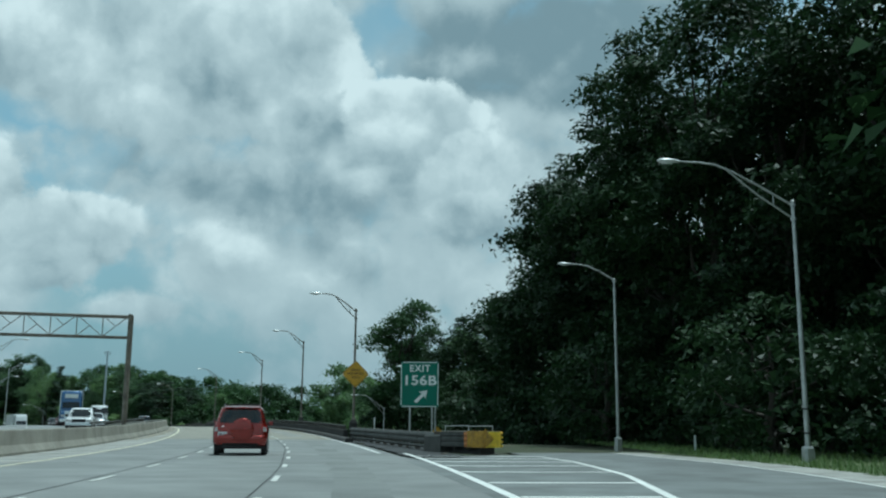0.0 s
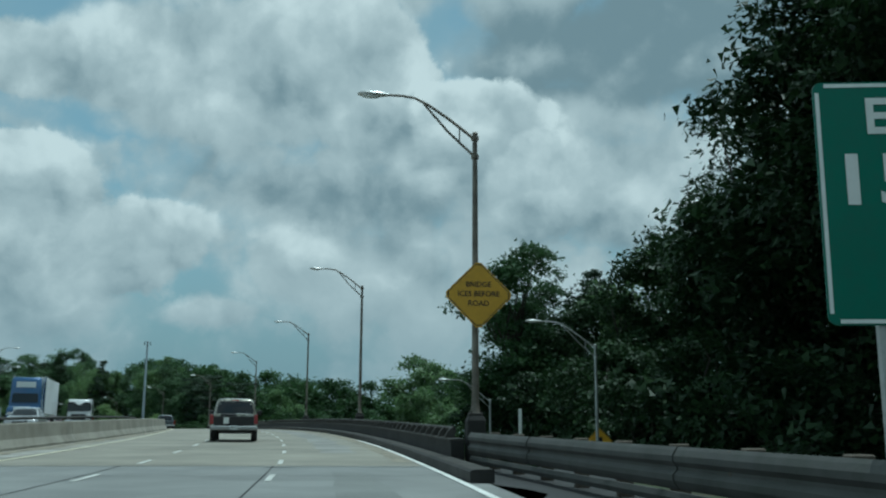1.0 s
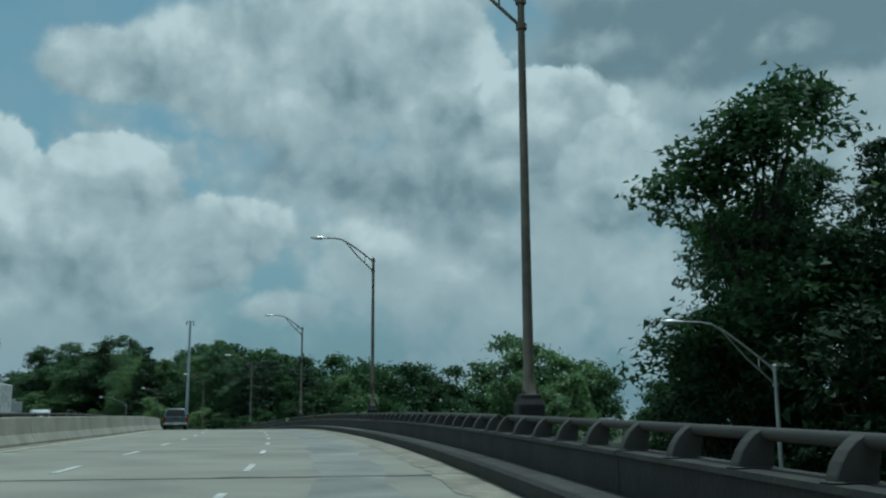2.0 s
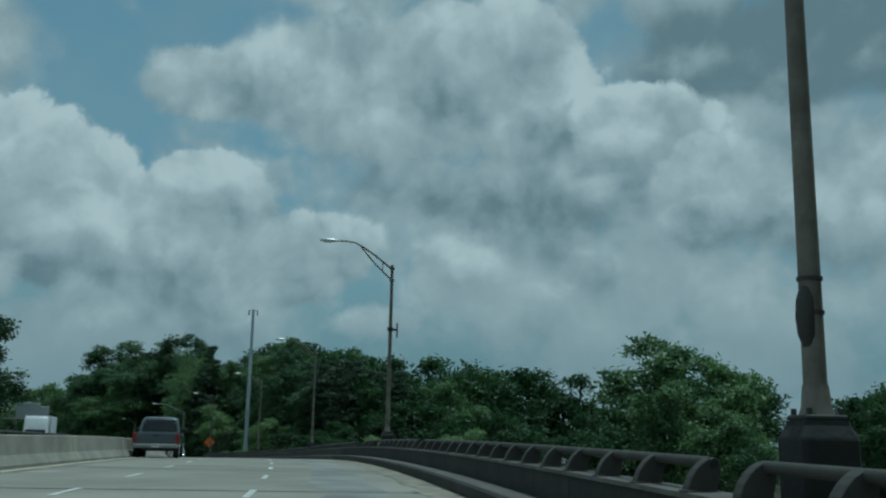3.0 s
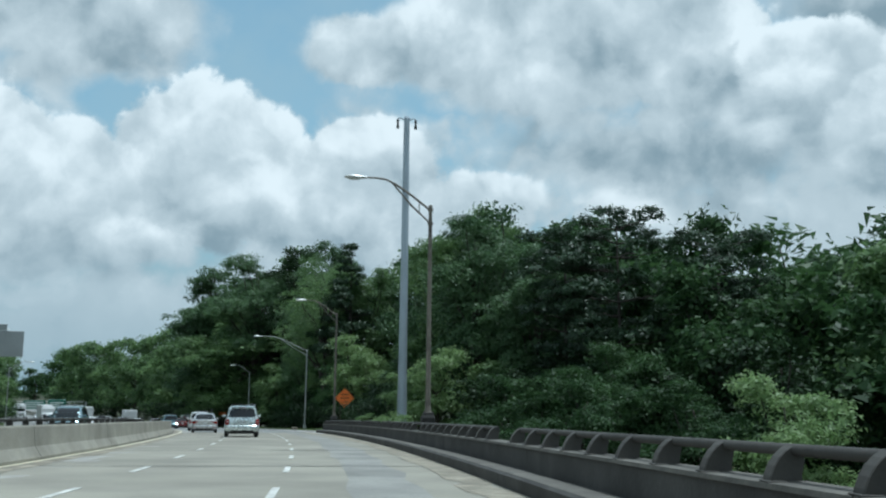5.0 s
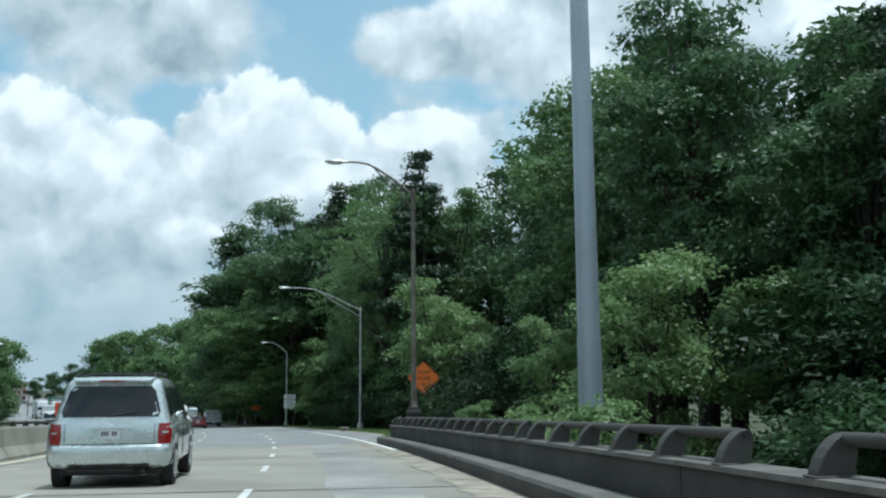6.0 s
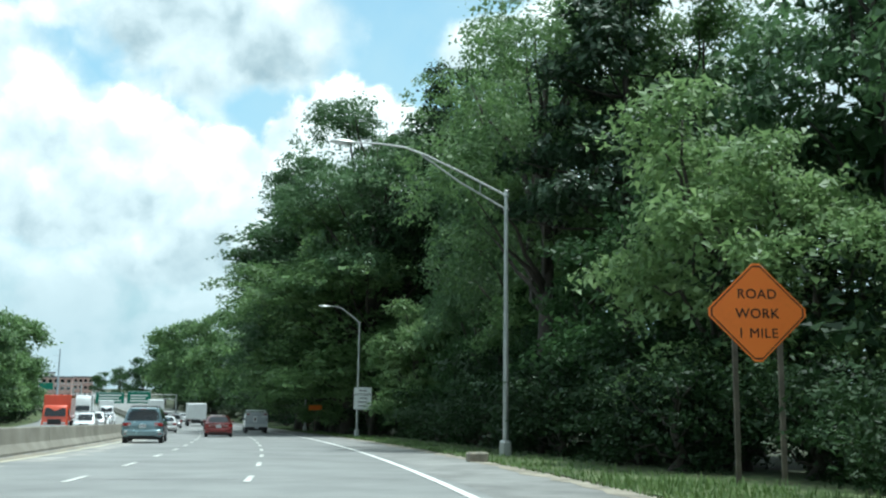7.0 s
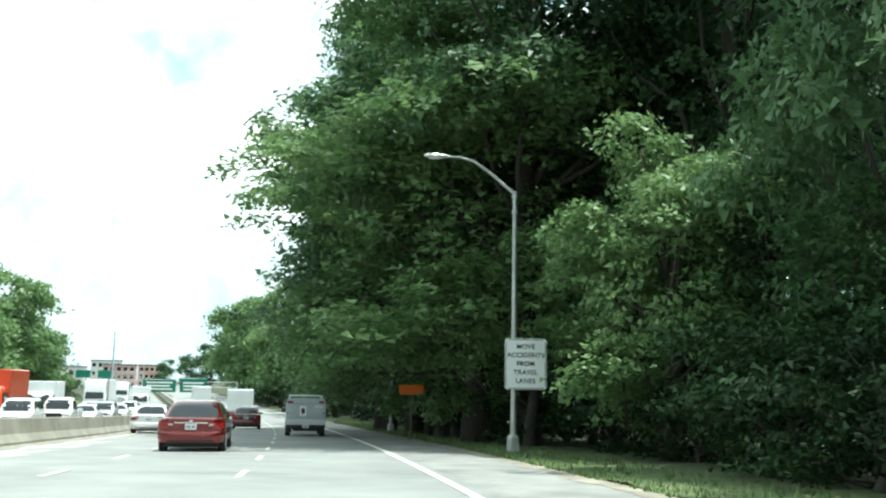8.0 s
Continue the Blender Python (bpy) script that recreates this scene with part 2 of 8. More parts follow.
def surface(name, colour, rough=0.7, metal=0.0, vary=0.18, coarse=0.6, fine=14.0, bump=0.25, second=None, mixing=0.5, coat=0.0, each=0.0, spec=0.5):
    """Procedural surface: base colour with variation at two scales, an optional second colour in patches, and fine relief."""
    m = bpy.data.materials.new(name)
    m.use_nodes = True
    t = m.node_tree
    b = t.nodes["Principled BSDF"]
    pos = t.nodes.new("ShaderNodeNewGeometry").outputs["Position"]

    def noise_at(scale, detail):
        n = t.nodes.new("ShaderNodeTexNoise")
        n.inputs["Scale"].default_value, n.inputs["Detail"].default_value = scale, detail
        t.links.new(pos, n.inputs["Vector"])
        return n.outputs[0]

    def remap(v, lo, hi, a, z):
        n = t.nodes.new("ShaderNodeMapRange")
        for i, x in enumerate((lo, hi, a, z)):
            n.inputs[i + 1].default_value = x
        t.links.new(v, n.inputs[0])
        return n.outputs[0]
    big, small = noise_at(coarse, 4.0), noise_at(fine, 6.0)
    base = None
    if second:
        mx = t.nodes.new("ShaderNodeMix")
        mx.data_type = "RGBA"
        mx.inputs[6].default_value, mx.inputs[7].default_value = (*colour, 1), (*second, 1)
        t.links.new(remap(noise_at(coarse * 2.3, 5.0), mixing - 0.12, mixing + 0.18, 0.0, 1.0), mx.inputs[0])
        base = mx.outputs[2]
    mul = t.nodes.new("ShaderNodeMath")
    mul.operation = "MULTIPLY"
    t.links.new(remap(big, 0.3, 0.7, 1 - vary, 1 + vary), mul.inputs[0])
    t.links.new(remap(small, 0.3, 0.7, 1 - vary * 0.7, 1 + vary * 0.7), mul.inputs[1])
    factor = mul.outputs[0]
    if each:
        rnd = t.nodes.new("ShaderNodeObjectInfo").outputs["Random"]
        m2 = t.nodes.new("ShaderNodeMath")
        m2.operation = "MULTIPLY"
        t.links.new(factor, m2.inputs[0])
        t.links.new(remap(rnd, 0, 1, 1 - each, 1 + each), m2.inputs[1])
        factor = m2.outputs[0]
    sc = t.nodes.new("ShaderNodeVectorMath")
    sc.operation = "SCALE"
    if base is None:
        sc.inputs[0].default_value = colour
    else:
        t.links.new(base, sc.inputs[0])
    t.links.new(factor, sc.inputs["Scale"])
    t.links.new(sc.outputs[0], b.inputs["Base Color"])
    t.links.new(remap(small, 0.2, 0.8, max(0.02, rough - 0.12), min(1.0, rough + 0.12)), b.inputs["Roughness"])
    b.inputs["Metallic"].default_value, b.inputs["Specular IOR Level"].default_value, b.inputs["Coat Weight"].default_value = metal, spec, coat
    b.inputs["Coat Roughness"].default_value = 0.05
    if bump:
        bp = t.nodes.new("ShaderNodeBump")
        bp.inputs["Strength"].default_value, bp.inputs["Distance"].default_value = bump, 0.02
        t.links.new(small, bp.inputs["Height"])
        t.links.new(bp.outputs[0], b.inputs["Normal"])
    return m


def leafage(name, colour, pale, through_light=0.42, spec=0.38):
    m = bpy.data.materials.new(name)
    m.use_nodes = True
    t = m.node_tree
    b = t.nodes["Principled BSDF"]
    geo = t.nodes.new("ShaderNodeNewGeometry")
    n = t.nodes.new("ShaderNodeTexNoise")
    n.inputs["Scale"].default_value, n.inputs["Detail"].default_value = 0.35, 3.0
    t.links.new(geo.outputs["Position"], n.inputs["Vector"])
    add = t.nodes.new("ShaderNodeMath")
    add.operation = "MULTIPLY_ADD"
    t.links.new(geo.outputs["Random Per Island"], add.inputs[0])
    add.inputs[1].default_value = 0.55
    t.links.new(n.outputs[0], add.inputs[2])
    info = t.nodes.new("ShaderNodeObjectInfo")
    add2 = t.nodes.new("ShaderNodeMath")
    add2.operation = "MULTIPLY_ADD"
    t.links.new(info.outputs["Random"], add2.inputs[0])
    add2.inputs[1].default_value = 0.35
    t.links.new(add.outputs[0], add2.inputs[2])
    rng = t.nodes.new("ShaderNodeMapRange")
    rng.inputs[1].default_value, rng.inputs[2].default_value = 0.45, 1.35
    t.links.new(add2.outputs[0], rng.inputs[0])
    mx = t.nodes.new("ShaderNodeMix")
    mx.data_type = "RGBA"
    mx.inputs[6].default_value, mx.inputs[7].default_value = (*colour, 1), (*pale, 1)
    t.links.new(rng.outputs[0], mx.inputs[0])
    t.links.new(mx.outputs[2], b.inputs["Base Color"])
    b.inputs["Roughness"].default_value = 0.48
    b.inputs["Specular IOR Level"].default_value = spec
    tr = t.nodes.new("ShaderNodeBsdfTranslucent")
    t.links.new(mx.outputs[2], tr.inputs[0])
    ms = t.nodes.new("ShaderNodeMixShader")
    ms.inputs[0].default_value = through_light
    t.links.new(b.outputs[0], ms.inputs[1])
    t.links.new(tr.outputs[0], ms.inputs[2])
    t.links.new(ms.outputs[0], t.nodes["Material Output"].inputs[0])
    return m


def glass_dark(name, tint=(0.012, 0.015, 0.018)):
    m = surface(name, tint, 0.06, 0.0, 0.1, 0.5, 3.0, 0.0, spec=0.45)
    m.node_tree.nodes["Principled BSDF"].inputs["Coat Weight"].default_value = 0.15
    return m


asphalt = surface("asphalt_worn", (0.185, 0.195, 0.19), 0.85, vary=0.16, coarse=0.35, fine=30, bump=0.35, second=(0.13, 0.135, 0.13), mixing=0.52)
deck = surface("deck_concrete", (0.285, 0.27, 0.222), 0.8, vary=0.15, coarse=0.22, fine=22, bump=0.3, second=(0.22, 0.207, 0.173), mixing=0.5)
pavement_grey = surface("pavement_grey", (0.235, 0.24, 0.23), 0.8, vary=0.12, coarse=0.3, fine=26, bump=0.3, second=(0.185, 0.19, 0.183), mixing=0.5)
tyre_track = surface("rubbered_concrete", (0.17, 0.17, 0.16), 0.75, vary=0.25, coarse=0.5, fine=18, bump=0.2)
paint = surface("road_paint", (0.78, 0.78, 0.74), 0.6, vary=0.14, coarse=1.2, fine=24, bump=0.15, second=(0.5, 0.5, 0.47), mixing=0.68)
dash_paint = surface("worn_dash_paint", (0.62, 0.62, 0.58), 0.65, vary=0.2, coarse=1.6, fine=26, bump=0.15, second=(0.34, 0.335, 0.31), mixing=0.56)
tar = surface("tar_seal", (0.03, 0.03, 0.03), 0.7, bump=0.3)
shoulder_mat = surface("shoulder_asphalt", (0.25, 0.25, 0.235), 0.9, vary=0.2, coarse=0.6, fine=30, bump=0.45, second=(0.19, 0.19, 0.18), mixing=0.5)
sand = surface("dirt_and_grit", (0.30, 0.27, 0.21), 0.95, vary=0.3, coarse=1.5, fine=30, bump=0.8, second=(0.2, 0.185, 0.15), mixing=0.5)
gravel = surface("shoulder_gravel", (0.36, 0.35, 0.32), 0.95, vary=0.25, coarse=0.8, fine=40, bump=0.7, second=(0.25, 0.245, 0.22), mixing=0.55)
concrete = surface("weathered_concrete", (0.275, 0.262, 0.22), 0.85, vary=0.2, coarse=0.6, fine=18, bump=0.4, second=(0.225, 0.213, 0.175), mixing=0.54)
# shade on the parapet's road side is mixed into these two colours
concrete_dark = surface("stained_shade_concrete", (0.031, 0.030, 0.028), 0.85, vary=0.28, coarse=0.7, fine=16, bump=0.45, second=(0.018, 0.0175, 0.0165), mixing=0.5)
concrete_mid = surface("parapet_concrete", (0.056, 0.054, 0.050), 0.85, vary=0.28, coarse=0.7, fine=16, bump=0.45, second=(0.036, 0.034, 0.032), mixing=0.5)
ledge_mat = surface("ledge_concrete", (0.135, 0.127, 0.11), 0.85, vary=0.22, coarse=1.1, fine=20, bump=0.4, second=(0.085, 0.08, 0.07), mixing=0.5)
# darker ledge tone for the first stretch
ledge_dark = surface("ledge_concrete_dark", (0.055, 0.052, 0.046), 0.9, vary=0.25, coarse=1.1, fine=20, bump=0.4, second=(0.032, 0.03, 0.027), mixing=0.5)
# cast metal, lowered in tone along with the shaded parapet
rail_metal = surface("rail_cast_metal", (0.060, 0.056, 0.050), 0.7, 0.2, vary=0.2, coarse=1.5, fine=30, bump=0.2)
galvanised = surface("galvanised_steel", (0.46, 0.47, 0.46), 0.45, 0.75, vary=0.14, coarse=1.0, fine=20, bump=0.1, second=(0.38, 0.39, 0.38), mixing=0.5)
pole_brown = surface("weathered_pole", (0.20, 0.18, 0.148), 0.65, 0.25, vary=0.2, coarse=1.2, fine=20, bump=0.15, second=(0.11, 0.096, 0.08), mixing=0.54)
utility_steel = surface("utility_steel", (0.42, 0.47, 0.52), 0.5, 0.45, vary=0.1, coarse=0.4, fine=12, bump=0.08)
guard_steel = surface("guardrail_steel", (0.085, 0.085, 0.08), 0.7, 0.3, vary=0.2, coarse=1.0, fine=20, bump=0.15, second=(0.06, 0.065, 0.055), mixing=0.56)
timber = surface("weathered_timber", (0.12, 0.10, 0.078), 0.85, vary=0.3, coarse=3.0, fine=40, bump=0.5, each=0.2)
lamp_head = surface("lamp_casting", (0.62, 0.63, 0.62), 0.4, 0.4, vary=0.08, bump=0.05)
lamp_lens = surface("lamp_lens", (0.75, 0.78, 0.78), 0.15, vary=0.05, bump=0.0)
sign_green = surface("sign_green", (0.0, 0.135, 0.085), 0.45, vary=0.08, coarse=0.8, fine=10, bump=0.03)
sign_white = surface("sign_white", (0.75, 0.77, 0.75), 0.45, vary=0.06, coarse=1.0, fine=12, bump=0.03)
sign_yellow = surface("sign_yellow", (0.60, 0.34, 0.02), 0.45, vary=0.08, coarse=1.0, fine=12, bump=0.03)
sign_orange = surface("sign_orange", (1.0, 0.235, 0.035), 0.45, vary=0.04, coarse=1.0, fine=12, bump=0.03)
sign_black = surface("sign_black", (0.015, 0.015, 0.015), 0.5, vary=0.1, bump=0.03)
sign_back = surface("sign_back_aluminium", (0.42, 0.44, 0.44), 0.45, 0.6, vary=0.1, bump=0.05)
yellow_plastic = surface("crash_cushion_yellow", (0.80, 0.58, 0.04), 0.5, vary=0.16, coarse=2.0, fine=20, bump=0.15, second=(0.6, 0.42, 0.05), mixing=0.62)
amber_plate = surface("amber_plate", (0.40, 0.23, 0.02), 0.55, vary=0.25, coarse=3.0, fine=18, bump=0.25, second=(0.25, 0.15, 0.03), mixing=0.5)
orange_plastic = surface("orange_plastic", (0.60, 0.20, 0.02), 0.5, vary=0.2, coarse=2.5, fine=20, bump=0.15, second=(0.4, 0.15, 0.03), mixing=0.4)
grass_mat = leafage("grass_blades", (0.05, 0.10, 0.026), (0.15, 0.22, 0.07), 0.25)
soil = surface("turf", (0.07, 0.105, 0.035), 0.95, vary=0.3, coarse=0.5, fine=12, bump=0.9, second=(0.13, 0.135, 0.065), mixing=0.55)
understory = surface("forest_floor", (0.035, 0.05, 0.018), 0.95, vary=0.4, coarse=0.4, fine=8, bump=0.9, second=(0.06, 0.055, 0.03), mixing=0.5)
bark = surface("bark", (0.05, 0.043, 0.034), 0.9, vary=0.35, coarse=1.0, fine=14, bump=0.8)
leaf_dark = leafage("leaves_dark", (0.023, 0.052, 0.022), (0.074, 0.140, 0.048), 0.38, 0.2)
# near-black leaves: backlit and under-canopy shade is mixed into the colour
leaf_shade = leafage("leaves_shade_tone", (0.010, 0.023, 0.010), (0.036, 0.070, 0.024), 0.2, 0.16)
leaf_mid = leafage("leaves_mid", (0.050, 0.100, 0.040), (0.190, 0.300, 0.110), 0.40)
leaf_deep = leafage("leaves_deep", (0.030, 0.066, 0.031), (0.125, 0.215, 0.088), 0.36)
# paler leaves: part of the sunlight on the verge trees is in this colour
leaf_light = leafage("leaves_light", (0.105, 0.19, 0.070), (0.27, 0.38, 0.155), 0.46)
needle = leafage("needles", (0.018, 0.042, 0.020), (0.045, 0.085, 0.035), 0.15)
glass = glass_dark("tinted_glass")
rubber = surface("tyre_rubber", (0.018, 0.018, 0.018), 0.8, vary=0.2, bump=0.2)
alloy = surface("wheel_alloy", (0.5, 0.5, 0.5), 0.35, 0.85, vary=0.1, bump=0.0)
trim_black = surface("black_trim", (0.02, 0.02, 0.021), 0.6, vary=0.15, bump=0.1)
chrome = surface("chrome", (0.75, 0.76, 0.77), 0.12, 1.0, vary=0.05, bump=0.0)
lens_red = surface("tail_lens_red", (0.24, 0.010, 0.009), 0.15, vary=0.1, bump=0.0, coat=0.6)
lens_clear = surface("lens_clear", (0.48, 0.47, 0.46), 0.12, vary=0.08, bump=0.0, coat=0.6)
plate_white = surface("plate_white", (0.66, 0.70, 0.72), 0.5, vary=0.08, bump=0.05)
decal_dark = surface("decal_dark", (0.06, 0.035, 0.04), 0.6, vary=0.2, bump=0.0)


def car_paint(name, colour, metal=0.15, rough=0.32):
    return surface(name, colour, rough, metal, vary=0.05, coarse=0.8, fine=5.0, bump=0.006, coat=1.0)


brick_red = surface("far_brick", (0.46, 0.30, 0.26), 0.9, vary=0.15, bump=0.1)
render_white = surface("far_render", (0.62, 0.61, 0.58), 0.8, vary=0.1, bump=0.1)
roof_grey = surface("roof_shingle", (0.17, 0.17, 0.175), 0.85, vary=0.2, coarse=1.0, fine=8, bump=0.4)

# ---- the road's line: heading (degrees to the left) and level every 20 m ----
HEAD = [-2.0, -1.0, 0.209, 2.199, 4.311, 6.766, 9.568, 12.284, 14.76, 17.397, 20.029, 22.285, 24.555, 27.006, 29.266, 31.482, 34.151, 37.081, 39.103,
        40.441, 41.778, 43.116, 44.453, 45.79, 47.128, 48.465, 49.4, 50.0, 50.2, 50.2]
LEVEL = [-3.2, -3.05, -2.882, -2.717, -2.541, -2.267, -1.858, -1.479, -1.23, -1.073, -1.132, -1.483, -1.972, -2.437, -2.921, -3.445, -4.025, -4.64, -5.249,
         -5.858, -6.467, -7.0, -7.45, -7.8, -8.1, -8.2, -8.2, -8.1, -7.9, -7.7]
S0, STEP = -40.0, 0.5
KS = np.arange(len(HEAD)) * 20.0 + S0


def smooth_at(s, ys):
    ys = np.asarray(ys)
    m = np.gradient(ys, 20.0)
    i = np.clip(np.searchsorted(KS, s, side="right") - 1, 0, len(KS) - 2)
    u = np.clip((s - KS[i]) / 20.0, 0, 1)
    return (2 * u**3 - 3 * u**2 + 1) * ys[i] + (u**3 - 2 * u**2 + u) * 20 * m[i] + (3 * u**2 - 2 * u**3) * ys[i + 1] + (u**3 - u**2) * 20 * m[i + 1]


LS = np.arange(-140.0, 1400.0, STEP)
LH = np.radians(np.where(LS < S0, HEAD[0], np.where(LS > KS[-1], HEAD[-1], smooth_at(LS, HEAD))))
LX = np.concatenate([[0], np.cumsum((-np.sin(LH[1:]) - np.sin(LH[:-1])) / 2 * STEP)])
LY = np.concatenate([[0], np.cumsum((np.cos(LH[1:]) + np.cos(LH[:-1])) / 2 * STEP)])
ZERO = int(round(140.0 / STEP))
LX, LY = LX - LX[ZERO] - 1.230, LY - LY[ZERO]
LZ = np.where(LS < S0, LEVEL[0], np.where(LS > KS[-1], LEVEL[-1] + np.minimum(LS - KS[-1], 300) * 0.012, smooth_at(LS, LEVEL)))


def at(s, o, z=0.0):
    """The point s metres along the road, o metres to the right of the lane line, z above the road."""
    h = np.interp(s, LS, LH)
    return Vector((float(np.interp(s, LS, LX) + o * np.cos(h)), float(np.interp(s, LS, LY) + o * np.sin(h)), float(np.interp(s, LS, LZ) + z)))


def stand(s, o, z=0.0, turn=0.0):
    """A pose on the road: x to the right, y along the road."""
    return Matrix.Translation(at(s, o, z)) @ Matrix.Rotation(float(np.interp(s, LS, LH)) + radians(turn), 4, "Z")


def road_so(px, py):
    """Nearest station and offset for arrays of points."""
    s, o = np.empty(len(px)), np.empty(len(px))
    cx, cy, ch, cs = LX[::8], LY[::8], LH[::8], LS[::8]
    for i in range(0, len(px), 2000):
        a, b = px[i:i + 2000, None], py[i:i + 2000, None]
        j = np.argmin((a - cx)**2 + (b - cy)**2, 1)
        vx, vy = px[i:i + 2000] - cx[j], py[i:i + 2000] - cy[j]
        s[i:i + 2000] = cs[j] + (-np.sin(ch[j]) * vx + np.cos(ch[j]) * vy)
        o[i:i + 2000] = np.cos(ch[j]) * vx + np.sin(ch[j]) * vy
    return s, o


BRIDGE_A, BRIDGE_B = 62.5, 268.5


def ground_z(s, o):
    """Level of the ground relative to the road: an embankment, low ground beside and under the bridge."""
    s, o = np.asarray(s, float), np.asarray(o, float)
    low = np.clip((s - 64) / 22, 0, 1) * np.clip((267 - s) / 16, 0, 1)
    low = low * low * (3 - 2 * low)
    side = np.clip((o - 20) / 25, 0, 1)
    return -0.22 - 5.2 * low - 1.2 * side * (1 - low) - 0.9 * np.clip((np.abs(o) - 60) / 100, 0, 1)


# ---- mesh building ----


class Build:
    """Collects vertices and faces of one mesh."""

    def __init__(self):
        self.v, self.f = [], []

    def quad(self, a, b, c, d):
        n = len(self.v)
        self.v += [tuple(a), tuple(b), tuple(c), tuple(d)]
        self.f.append((n, n + 1, n + 2, n + 3))
        return self

    def poly(self, pts, depth):
        """A flat outline with thickness along the vector depth."""
        n, k = len(self.v), len(pts)
        d = Vector(depth)
        self.v += [tuple(Vector(p)) for p in pts] + [tuple(Vector(p) + d) for p in pts]
        self.f.append(tuple(range(n + k - 1, n - 1, -1)))
        self.f.append(tuple(range(n + k, n + 2 * k)))
        for i in range(k):
            j = (i + 1) % k
            self.f.append((n + i, n + j, n + k + j, n + k + i))
        return self

    def box(self, x0, x1, y0, y1, z0, z1, edge=0.0):
        """A box with chamfered upright and top edges."""
        e = min(edge, (x1 - x0) * 0.45, (y1 - y0) * 0.45, (z1 - z0) * 0.45)
        if e <= 0:
            return self.poly([(x0, y0, z0), (x1, y0, z0), (x1, y1, z0), (x0, y1, z0)], (0, 0, z1 - z0))
        rings = []
        for z, g in ((z0, e), (z0 + e, 0.0), (z1 - e, 0.0), (z1, e)):
            a, b, c, d = x0 + g, x1 - g, y0 + g, y1 - g
            h = e * 0.7
            rings.append([(a + h, c, z), (b - h, c, z), (b, c + h, z), (b, d - h, z), (b - h, d, z), (a + h, d, z), (a, d - h, z), (a, c + h, z)])
        return self.loft(rings)

    def loft(self, rings, caps=True, closed=True):
        n, k = len(self.v), len(rings[0])
        for r in rings:
            self.v += [tuple(p) for p in r]
        for i in range(len(rings) - 1):
            for j in range(k if closed else k - 1):
                a, b = n + i * k + j, n + i * k + (j + 1) % k
                self.f.append((a, b, b + k, a + k))
        if caps and closed:
            self.f.append(tuple(range(n + k - 1, n - 1, -1)))
            m = n + (len(rings) - 1) * k
            self.f.append(tuple(range(m, m + k)))
        return self

    def tube(self, pts, radii, sides=8, flat=1.0):
        pts = [Vector(p) for p in pts]
        if isinstance(radii, (int, float)):
            radii = [radii] * len(pts)
        rings = []
        for i, p in enumerate(pts):
            d = (pts[min(i + 1, len(pts) - 1)] - pts[max(i - 1, 0)]).normalized()
            ref = Vector((1, 0, 0)) if abs(d.z) > 0.9 else Vector((0, 0, 1))
            a = d.cross(ref).normalized()
            b = a.cross(d).normalized()
            rings.append([p + (a * math.cos(q) + b * math.sin(q) * flat) * radii[i] for q in (2 * math.pi * j / sides for j in range(sides))])
        return self.loft(rings)

    def wheel(self, x0, x1, r, y, z, sides=24, lip=0.03):
        """A disc lying across x."""
        rings = []
        for x, q in ((x0, r - lip), (x0 + lip * 0.7, r), (x1 - lip * 0.7, r), (x1, r - lip)):
            rings.append([(x, y + q * math.cos(2 * math.pi * j / sides), z + q * math.sin(2 * math.pi * j / sides)) for j in range(sides)])
        return self.loft(rings)

    def mesh(self, name, material, smooth=False, angle=None):
        me = bpy.data.meshes.new(name)
        me.from_pydata(self.v, [], self.f)
        if material:
            me.materials.append(material)
        bm = bmesh.new()
        bm.from_mesh(me)
        bmesh.ops.recalc_face_normals(bm, faces=bm.faces)
        bm.to_mesh(me)
        bm.free()
        if smooth:
            me.polygons.foreach_set("use_smooth", [True] * len(me.polygons))
            if angle:
                me.set_sharp_from_angle(angle=radians(angle))
        me.update()
        return me


def part(name, shape, material, parent=None, label="", smooth=False, angle=40):
    me = shape if isinstance(shape, bpy.types.Mesh) else shape.mesh(name, material, smooth, angle)
    ob = new(name, me)
    if parent is not None:
        ob.parent = parent
    return tagged(ob, label)


def thing(name, m, label, category, group="", kind=""):
    """An Empty at the thing's base, which parents its parts."""
    ob = new(name)
    ob.empty_display_size = 0.3
    ob.matrix_basis = m
    return tagged(ob, label, category, group, kind)


def sweep(stations, profile, shift=None, lift=None, closed=False):
    """A profile of (offset, height) drawn along the road."""
    b = Build()
    rings = []
    for s in stations:
        d = shift(s) if shift else 0.0
        u = lift(s) if lift else 0.0
        rings.append([at(s, o + d, z + u) for o, z in profile])
    return b.loft(rings, caps=closed, closed=closed)


def setting(name, shape, material, label="", smooth=False):
    ob = part(name, shape, material, None, label, smooth)
    return tagged(ob, kind="structure")


def lettering(text, size, material, parent, m, name="lettering", thick=0.004, spacing=1.0, bold=0.0, wide=None):
    c = bpy.data.curves.new(name, "FONT")
    c.body, c.size, c.align_x, c.align_y, c.extrude, c.space_character, c.offset = text, size, "CENTER", "CENTER", thick, spacing, bold
    tmp = bpy.data.objects.new(name, c)
    scene.collection.objects.link(tmp)
    bpy.context.view_layer.update()
    me = bpy.data.meshes.new_from_object(tmp.evaluated_get(bpy.context.evaluated_depsgraph_get()))
    bpy.data.objects.remove(tmp)
    me.materials.clear()
    me.materials.append(material)
    ob = new(name, me)
    ob.parent = parent
    ob.matrix_basis = m
    if wide:
        xs = [v.co.x for v in me.vertices]
        ob.matrix_basis = m @ Matrix.Diagonal((wide / (max(xs) - min(xs)), 1, 1, 1))
    return ob


